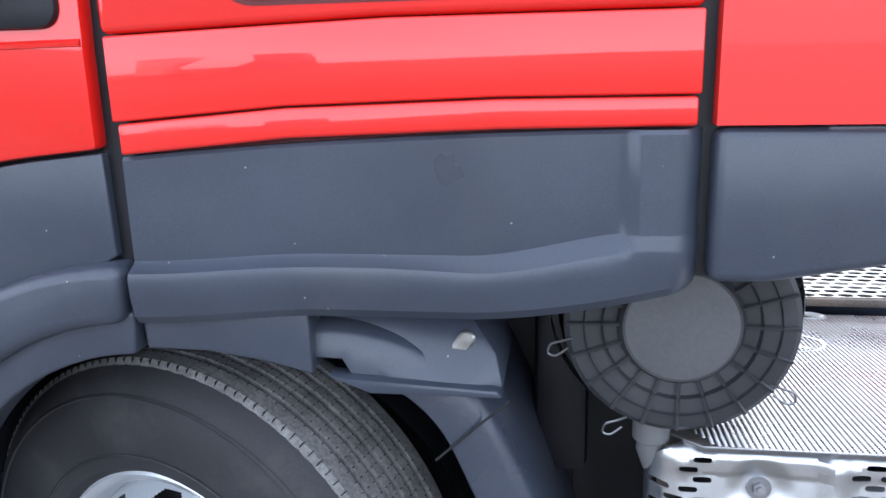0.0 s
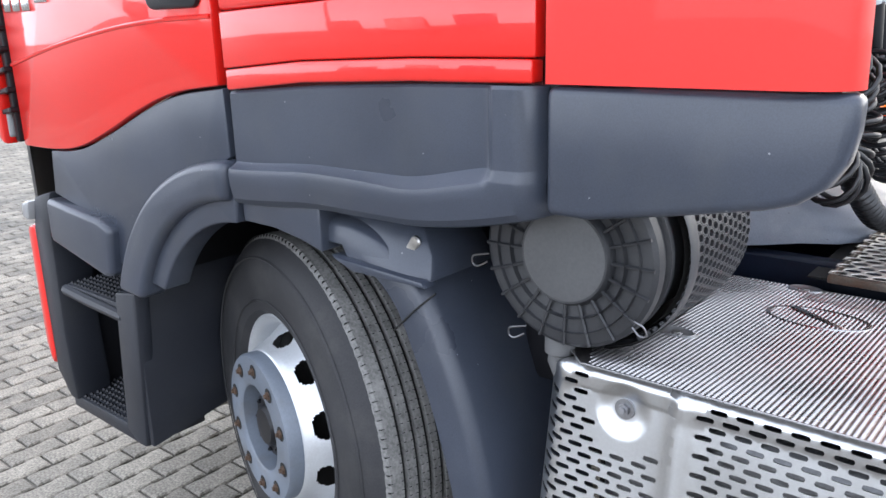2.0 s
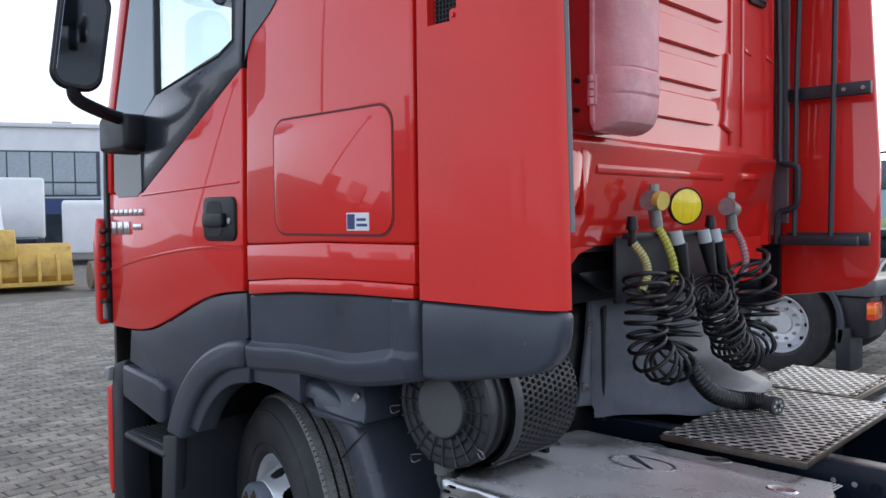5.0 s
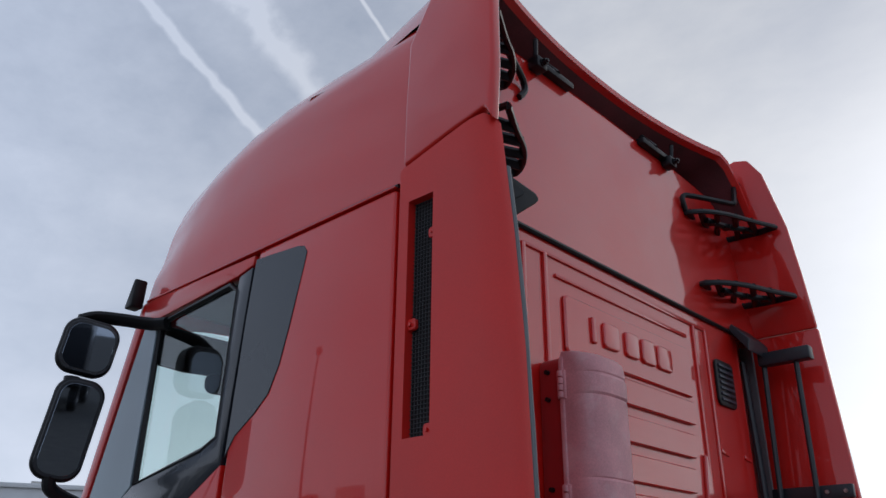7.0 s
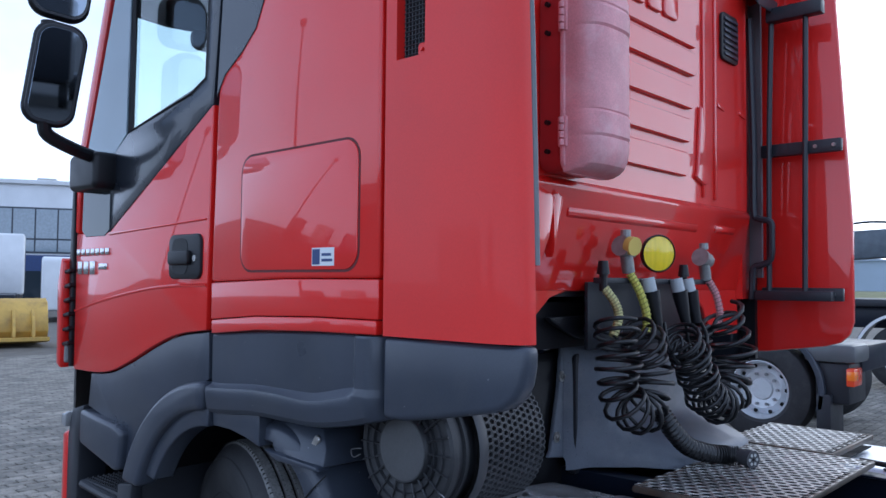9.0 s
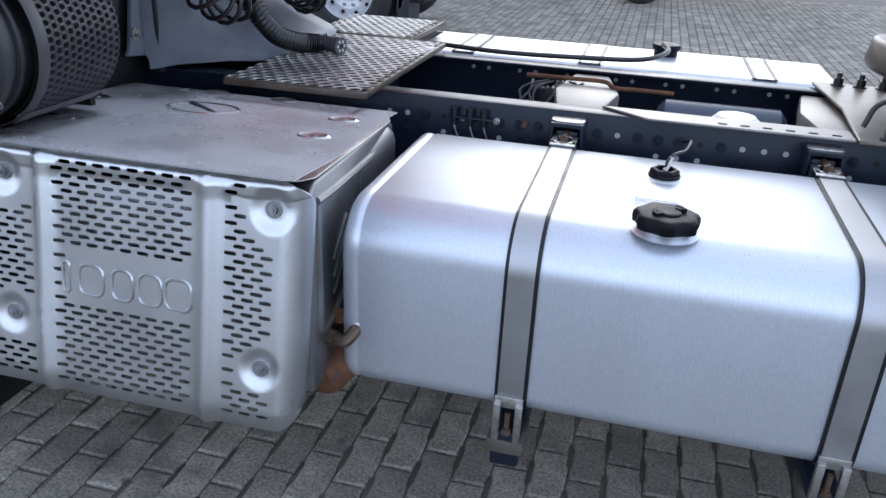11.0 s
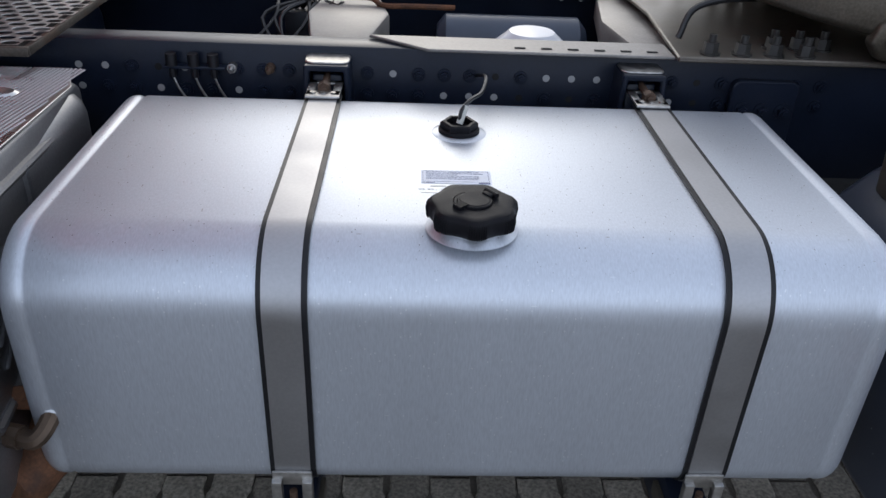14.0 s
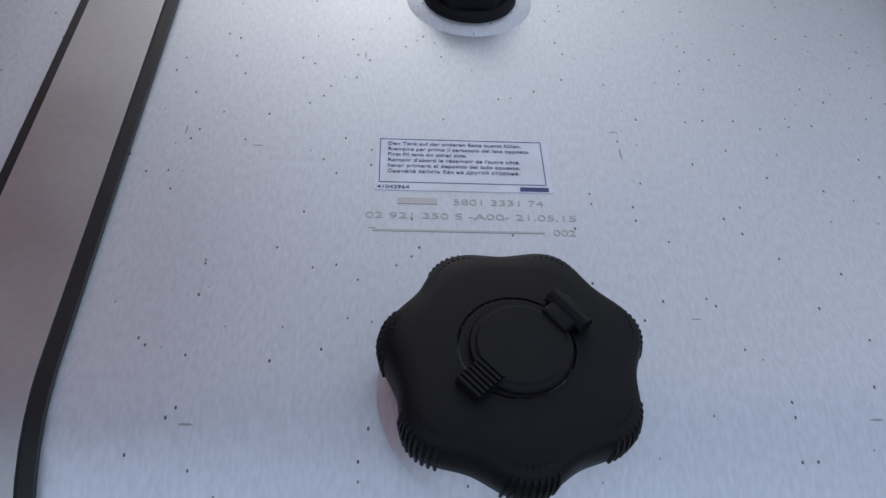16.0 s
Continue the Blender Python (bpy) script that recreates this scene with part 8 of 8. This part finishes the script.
def van(m, label):
    o = thing("delivery_van", label, "van", "parked vans")
    body = [(-2.5, 0.45), (-2.5, 2.35), (-2.35, 2.5), (0.9, 2.5), (1.25, 2.38), (1.95, 1.45), (2.6, 1.15), (2.75, 0.9), (2.75, 0.45)]
    k = prism(bmesh.new(), body, -0.95, 0.95, "y", 0.08, 3); k.transform(m); part("body", k, WHITE, o)
    k = prism(bmesh.new(), [(0.75, 1.5), (1.05, 2.2), (1.25, 2.2), (1.78, 1.5)], -0.965, 0.965, "y", 0.01, 1); k.transform(m); part("window", k, GLASS_DARK, o)
    k = prism(bmesh.new(), [(-2.45, 0.45), (2.7, 0.45), (2.7, 0.62), (-2.45, 0.62)], -0.96, 0.96, "y", 0.01, 1); k.transform(m); part("sill_trim", k, BLACK, o)
    for x in (-1.6, 1.75):
        for y, out in ((-0.97, -1), (0.97, 1)):
            disc_wheel(m, x, y, out, 0.35, o, w=0.2)


van(pose(-31.5, 13.0, 0, 0, 0, 160), "white delivery van parked on the paving")
van(pose(-33.5, 9.2, 0, 0, 0, -10), "white delivery van parked behind the yellow shovel")


def far_truck(m, paint, label):
    o = thing("parked_truck", label, "truck", "parked trucks")
    k = box(bmesh.new(), -1.25, 1.25, -1.1, 1.1, 0.9, 3.7, 0.12, 3); k.transform(m); part("cab", k, paint, o)
    k = box(bmesh.new(), -1.27, 1.27, 0.5, 1.12, 1.0, 2.9, 0.05); k.transform(m); part("side_trim", k, GREY_DARK, o)
    k = box(bmesh.new(), -1.0, 1.0, -6, -1.0, 0.7, 1.0, 0.03); k.transform(m); part("chassis", k, CHASSIS, o)
    for x in (-1.2, 1.2):
        for y in (0.0, -4.0):
            disc_wheel(m @ pose(0, 0, 0, 0, 0, 90), y, -x, 1 if -x > 0 else -1, 0.5, o)


far_truck(pose(-38.0, 12.3, 0, 0, 0, 70), WHITE, "white truck cab parked near the office")
BLUEP = mat("blue_truck_paint", (0.02, 0.05, 0.16), rough=0.3, coat=0.5)
far_truck(pose(-17.0, -20.0, 0, 0, 0, 178), WHITE, "white truck parked across the yard")
far_truck(pose(-11.5, -21.0, 0, 0, 0, 182), BLUEP, "dark blue truck parked across the yard")
far_truck(pose(-23.5, -19.0, 0, 0, 0, 176), mat("dark_truck_paint", (0.03, 0.03, 0.035), rough=0.3, coat=0.5), "dark truck parked across the yard")
far_truck(pose(24.0, 1.5, 0, 0, 0, 92), BLUEP, "dark blue truck parked behind the tractor")
far_truck(pose(26.0, -3.5, 0, 0, 0, 88), MATS["dark_truck_paint"], "dark truck parked behind the tractor")


def lamp_mast(x, y, h):
    o = thing("lamp_mast", "tall lamp mast with a ring of floodlights", "lamp")
    part("shaft", rod(bmesh.new(), (x, y, 0), (x, y, h), 0.36, 14, 0.20), GREY_DARK, o)
    part("crown", rod(bmesh.new(), (x, y, h - 0.1), (x, y, h + 0.15), 0.45, 16), GREY_DARK, o)
    for i in range(8):
        a = 2 * math.pi * i / 8
        part("floodlight", rod(bmesh.new(), (x + 0.3 * math.cos(a), y + 0.3 * math.sin(a), h), (x + 0.75 * math.cos(a), y + 0.75 * math.sin(a), h - 0.15), 0.12, 8, 0.28), BLACK, o)


lamp_mast(-36.6, -28.0, 19.0)


def fence():
    o = thing("bar_fence", "white bar fence behind the parked vehicles", "fence")
    for i in range(46):
        x, y = -47.0 + 0.02 * i, 14.0 + 0.14 * i
        part("bar", box(bmesh.new(), x - 0.02, x + 0.02, y - 0.02, y + 0.02, 0.0, 2.1), WHITE, o)
    for z in (0.25, 1.95):
        part("rail", sweep(bmesh.new(), [(-47.0, 14.0, z), (-46.1, 20.3, z)], 0.03, 6), WHITE, o)


fence()


def shovel():
    o = thing("loader_shovel", "worn yellow loader shovel lying on the paving", "shovel")
    m = pose(-19.4, 5.5, 0, 0, 0, -12) @ Matrix.Diagonal((1, 1, 0.82, 1))
    k = prism(bmesh.new(), [(-0.9, 0.0), (0.45, 0.12), (0.65, 0.45), (0.60, 0.95), (0.42, 1.25), (0.2, 1.42), (0.1, 1.32), (0.38, 0.9), (0.35, 0.45), (-0.9, 0.08)], -2.0, 2.0, "y", 0.02, 2); k.transform(m)
    part("shell", k, YELLOW, o)
    for y in (-1.98, 1.98):
        k = prism(bmesh.new(), [(-0.9, 0.0), (0.45, 0.12), (0.65, 0.5), (0.42, 1.3), (0.1, 1.42), (-0.2, 0.8)], y - 0.03, y + 0.03, "y", 0.01, 1); k.transform(m); part("side_plate", k, YELLOW, o)
    for i in range(9):
        y = -1.7 + 0.42 * i
        k = prism(bmesh.new(), [(0.46, 0.15), (0.86, 0.30), (0.80, 0.75), (0.55, 1.1)], y - 0.035, y + 0.035, "y", 0.008, 1); k.transform(m); part("rib", k, YELLOW, o)
    k = prism(bmesh.new(), [(0.5, 0.10), (0.95, 0.18), (0.95, 0.30), (0.5, 0.22)], -2.0, 2.0, "y", 0.01, 1); k.transform(m); part("lower_bar", k, YELLOW, o)
    for y in (-0.65, 0.55):
        k = prism(bmesh.new(), [(0.1, 1.2), (0.75, 0.95), (0.72, 1.45), (0.45, 1.85), (0.15, 1.8)], y - 0.22, y + 0.22, "y", 0.06, 2); k.transform(m); part("bracket", k, YELLOW, o)
    k = rod(bmesh.new(), (1.1, 2.3, 0.45), (1.1, 3.1, 0.45), 0.42, 20); k.transform(m); part("roller", k, mat("dirty_roller", (0.20, 0.16, 0.12), rough=0.8, var=0.2), o)


shovel()


# ---------------------------------------------------------------- trucks standing beyond the tractor
def neighbour_truck():
    o = thing("parked_truck", "dark truck rear end with dusty wheel and mudguard", "truck")
    m = pose(-1.34, 8.05, 0)
    for dy in (0.0, 1.9):
        disc_wheel(m, 0.0, dy, -1, 0.53, o, silver=True)
    k = prism(bmesh.new(), [(0.60 * math.cos(radians(a)), 0.55 + 0.60 * math.sin(radians(a))) for a in range(-18, 110, 8)] + [(0.66 * math.cos(radians(a)), 0.55 + 0.66 * math.sin(radians(a))) for a in range(106, -20, -8)], -0.02, 0.42, "y", 0.01, 1)
    k.transform(m); part("mudguard", k, GREY, o)
    k = box(bmesh.new(), 0.58, 0.72, -0.02, 0.4, 0.10, 0.55, 0.02); k.transform(m); part("mud_flap", k, GREY_DARK, o)
    k = box(bmesh.new(), 0.45, 0.95, 0.0, 0.5, 0.86, 1.05, 0.05); k.transform(m); part("rear_wing", k, mat("grey_wing", (0.10, 0.105, 0.11), rough=0.4), o)
    k = box(bmesh.new(), 0.55, 0.88, 0.05, 0.6, 0.45, 0.86, 0.03); k.transform(m); part("rear_box", k, GREY_DARK, o)
    k = box(bmesh.new(), 0.86, 0.94, -0.02, 0.25, 0.64, 0.82, 0.02); k.transform(m); part("tail_lamp", k, mat("tail_lamp_lens", (0.75, 0.06, 0.01), rough=0.2, coat=0.5), o)
    k = box(bmesh.new(), 0.87, 0.945, -0.025, 0.1, 0.70, 0.79, 0.01); k.transform(m); part("indicator", k, ORANGE, o)
    k = box(bmesh.new(), -5.0, 0.9, 0.4, 1.6, 0.75, 1.02, 0.02); k.transform(m); part("chassis", k, CHASSIS, o)
    k = box(bmesh.new(), -6.5, -3.6, -0.1, 2.3, 0.9, 3.4, 0.1, 3); k.transform(m); part("cab", k, WHITE, o)


neighbour_truck()


def trailer():
    o = thing("container_trailer", "dark trailer chassis on silver wheels with white-edged mudguards", "trailer")
    m = pose(-1.2, 13.5, 0, 0, 0, 4)
    for x in (0.0, 1.42, 2.84):
        disc_wheel(m, x, 0.0, -1, 0.52, o)
        k = prism(bmesh.new(), [(x + 0.66 * math.cos(radians(a)), 0.52 + 0.66 * math.sin(radians(a))) for a in range(10, 172, 8)] + [(x + 0.71 * math.cos(radians(a)), 0.52 + 0.71 * math.sin(radians(a))) for a in range(170, 8, -8)], 0.0, 0.42, "y"); k.transform(m)
        part("mudguard", k, GREY, o)
        k = prism(bmesh.new(), [(x + 0.655 * math.cos(radians(a)), 0.52 + 0.655 * math.sin(radians(a))) for a in range(10, 172, 8)] + [(x + 0.70 * math.cos(radians(a)), 0.52 + 0.70 * math.sin(radians(a))) for a in range(170, 8, -8)], -0.012, 0.0, "y"); k.transform(m)
        part("white_edge", k, WHITE, o)
    k = box(bmesh.new(), -4, 6, 0.5, 0.75, 0.95, 1.30, 0.02); k.transform(m); part("beam", k, CHASSIS, o)
    k = box(bmesh.new(), -4, 6, 1.5, 1.75, 0.95, 1.30, 0.02); k.transform(m); part("beam", k, CHASSIS, o)
    k = box(bmesh.new(), -4, 6, 0.3, 2.0, 1.30, 1.42, 0.02); k.transform(m); part("deck", k, GREY_DARK, o)
    k = box(bmesh.new(), 0.55, 0.87, 0.05, 0.4, 0.45, 0.85, 0.03); k.transform(m); part("side_box", k, GREY_DARK, o)
    k = prism(bmesh.new(), [(-1.5, 2.05), (-1.5, 2.55), (0.2, 2.62), (2.8, 2.5), (2.8, 1.4), (2.2, 1.4), (1.8, 1.85), (0.2, 2.15)], 0.9, 1.3, "y", 0.03, 2); k.transform(m); part("gooseneck", k, mat("grey_blue_steel", (0.10, 0.12, 0.14), rough=0.5, var=0.2), o)
    k = sweep(bmesh.new(), curve_points([(-1.5, 0.9, 2.6), (-0.6, 0.9, 2.72), (0.4, 0.9, 2.62), (1.5, 0.9, 2.75)], 6), 0.02, 6); k.transform(m); part("hose", k, HOSE, o)


trailer()


def cone(x, y):
    o = thing("traffic_cone", "orange traffic cone on the paving", "cone")
    part("base", box(bmesh.new(), x - 0.2, x + 0.2, y - 0.2, y + 0.2, -0.01, 0.03, 0.01), BLACK, o)
    part("body", rod(bmesh.new(), (x, y, 0.03), (x, y, 0.7), 0.15, 20, 0.03), mat("cone_orange", (0.80, 0.13, 0.02), rough=0.5), o)


cone(8.1, 12.6)
pole = thing("blue_post", "dark blue steel post on the yard", "post")
part("shaft", rod(bmesh.new(), (8.6, 12.2, -0.01), (8.9, 12.2, 3.0), 0.07, 14), MATS["blue_cladding"], pole)
part("foot", box(bmesh.new(), 8.4, 8.8, 12.0, 12.4, -0.01, 0.03, 0.005), CHASSIS, pole)


# far edge of the yard: verge, trees and sheds, distance haze painted into the latter two
verge = sheet(bmesh.new(), [[(-160, 60, 0.0), (160, 60, 0.0)], [(-160, 64, 0.9), (160, 64, 0.9)], [(-160, 120, 1.0), (160, 120, 1.0)]])
solo("verge", verge, mat("dry_grass", (0.20, 0.20, 0.09), rough=0.95, var=0.3, scale=0.6, fine=0.25, fine_scale=20), "dry grass verge behind the yard", "ground", kind="structure")
rt = random.Random(11)
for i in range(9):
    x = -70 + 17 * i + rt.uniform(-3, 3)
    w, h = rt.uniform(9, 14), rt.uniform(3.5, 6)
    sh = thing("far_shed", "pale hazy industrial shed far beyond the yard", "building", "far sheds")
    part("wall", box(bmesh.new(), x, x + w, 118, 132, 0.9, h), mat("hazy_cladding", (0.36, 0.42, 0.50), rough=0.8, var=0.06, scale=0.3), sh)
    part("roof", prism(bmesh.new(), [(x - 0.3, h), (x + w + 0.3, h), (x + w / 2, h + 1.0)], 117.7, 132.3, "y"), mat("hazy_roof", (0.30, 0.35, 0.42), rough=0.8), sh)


def tree(x, y, h, seed):
    """A tapered trunk with limbs and a crown of many small clumps."""
    r = random.Random(seed)
    o = thing("far_tree", "hazy grey-green tree at the far edge of the yard", "tree", "far trees")
    k = bmesh.new()
    sweep(k, [(x, y, 0.8), (x + r.uniform(-.1, .1), y, h * 0.4), (x + r.uniform(-.3, .3), y, h * 0.8)], [0.16, 0.11, 0.04], 6)
    for i in range(7):
        a = r.uniform(0, 6.28); z = h * r.uniform(0.35, 0.7)
        sweep(k, [(x, y, z), (x + math.cos(a) * h * 0.13, y + math.sin(a) * h * 0.13, z + h * 0.1), (x + math.cos(a) * h * 0.22, y + math.sin(a) * h * 0.22, z + h * 0.2)], [0.06, 0.04, 0.015], 5)
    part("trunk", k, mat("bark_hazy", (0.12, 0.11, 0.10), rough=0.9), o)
    verts, faces = [], []
    for i in range(420):
        a, b, q = r.uniform(0, 6.28), r.uniform(-1, 1), r.random() ** 0.4
        s = math.sqrt(1 - b * b)
        c = Vector((x + math.cos(a) * s * q * h * 0.30 * (1 + 0.25 * math.sin(3 * a)), y + math.sin(a) * s * q * h * 0.30, h * 0.66 + b * q * h * 0.34))
        e = [Vector((r.uniform(-1, 1), r.uniform(-1, 1), r.uniform(-1, 1))) * h * 0.045 for _ in range(4)]
        n = len(verts)
        verts += [tuple(c + w) for w in e]
        faces += [(n, n + 1, n + 2), (n, n + 2, n + 3), (n + 1, n + 2, n + 3)]
    me = bpy.data.meshes.new("crown")
    me.from_pydata(verts, [], faces)
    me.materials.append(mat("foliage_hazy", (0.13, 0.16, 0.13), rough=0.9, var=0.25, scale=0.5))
    ob = new("crown", me)
    ob.parent = o


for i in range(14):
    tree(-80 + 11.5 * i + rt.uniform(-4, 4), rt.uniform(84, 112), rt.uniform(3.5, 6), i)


# ---------------------------------------------------------------- paving bricks laid in rows along the truck's width
BL, BW, GAP = 0.215, 0.107, 0.010


def brick_outline():
    """A paver with waved long sides that match its neighbours'."""
    wave = [(0.0, 0.0), (0.22, 0.0), (0.30, 0.007), (0.70, 0.007), (0.78, 0.0), (1.0, 0.0)]
    a = [(d, t * BL - (0 if 0 < i < 5 else (-GAP / 2 if i == 0 else GAP / 2))) for i, (t, d) in enumerate(wave)]
    low = [(GAP / 2 + d, y) for d, y in a]
    high = [(BW - GAP / 2 + d, y) for d, y in a[::-1]]
    return low + high


OUT = brick_outline()


def brick_data(dx, dy, dz, tilt, verts, faces):
    b = len(verts)
    n = len(OUT)
    cx, cy = BW / 2, BL / 2
    for x, y in OUT:
        verts.append((dx + x, dy + y, -0.011))
    for x, y in OUT:
        verts.append((dx + x, dy + y, dz - 0.0055 + tilt[0] * (x - cx) + tilt[1] * (y - cy)))
    for x, y in OUT:
        u, v = cx + (x - cx) * 0.87, cy + (y - cy) * 0.935
        verts.append((dx + u, dy + v, dz + tilt[0] * (u - cx) + tilt[1] * (v - cy)))
    for i in range(n):
        j = (i + 1) % n
        faces.append((b + i, b + j, b + n + j, b + n + i))
        faces.append((b + n + i, b + n + j, b + 2 * n + j, b + 2 * n + i))
    faces.append(tuple(b + 2 * n + i for i in range(n)))


rb = random.Random(21)
shared = []
for q in range(8):
    v, f = [], []
    brick_data(0, 0, rb.uniform(-0.002, 0.002), (rb.uniform(-0.02, 0.02), rb.uniform(-0.012, 0.012)), v, f)
    me = bpy.data.meshes.new("brick")
    me.from_pydata(v, [], f)
    me.materials.append(BRICK)
    shared.append(me)
verts, faces = [], []
count = 0
for i in range(-150, 62):
    x = i * BW
    for j in range(-16, 75):
        y = j * BL + (BL / 2 if i % 2 else 0)
        if x < -9 and y < 1.2 or y > 9 and not (-4 < x < 7) or (y < -1.3 and not -6 < x < 6.6):
            continue
        if x < -6 and (y > 10 or y < -1.3):
            continue
        near = (1.10 < x < 2.75 and 1.15 < y < 1.72) or (-2.25 < x < -0.95 and 0.35 < y < 1.45)
        if near and count < 300:
            ob = new("brick", shared[rb.randrange(8)])
            ob.location = (x, y, 0)
            ob.parent = ground
            ob.matrix_parent_inverse = Matrix.Translation((0, 0, 0.012))
            count += 1
        else:
            brick_data(x, y, rb.uniform(-0.002, 0.002), (rb.uniform(-0.02, 0.02), rb.uniform(-0.012, 0.012)), verts, faces)
me = bpy.data.meshes.new("brick_field")
me.from_pydata(verts, [], faces)
me.materials.append(BRICK)
fld = new("brick_field", me)
fld.parent = ground
fld.matrix_parent_inverse = Matrix.Translation((0, 0, 0.012))
tagged(fld, kind="stuff")
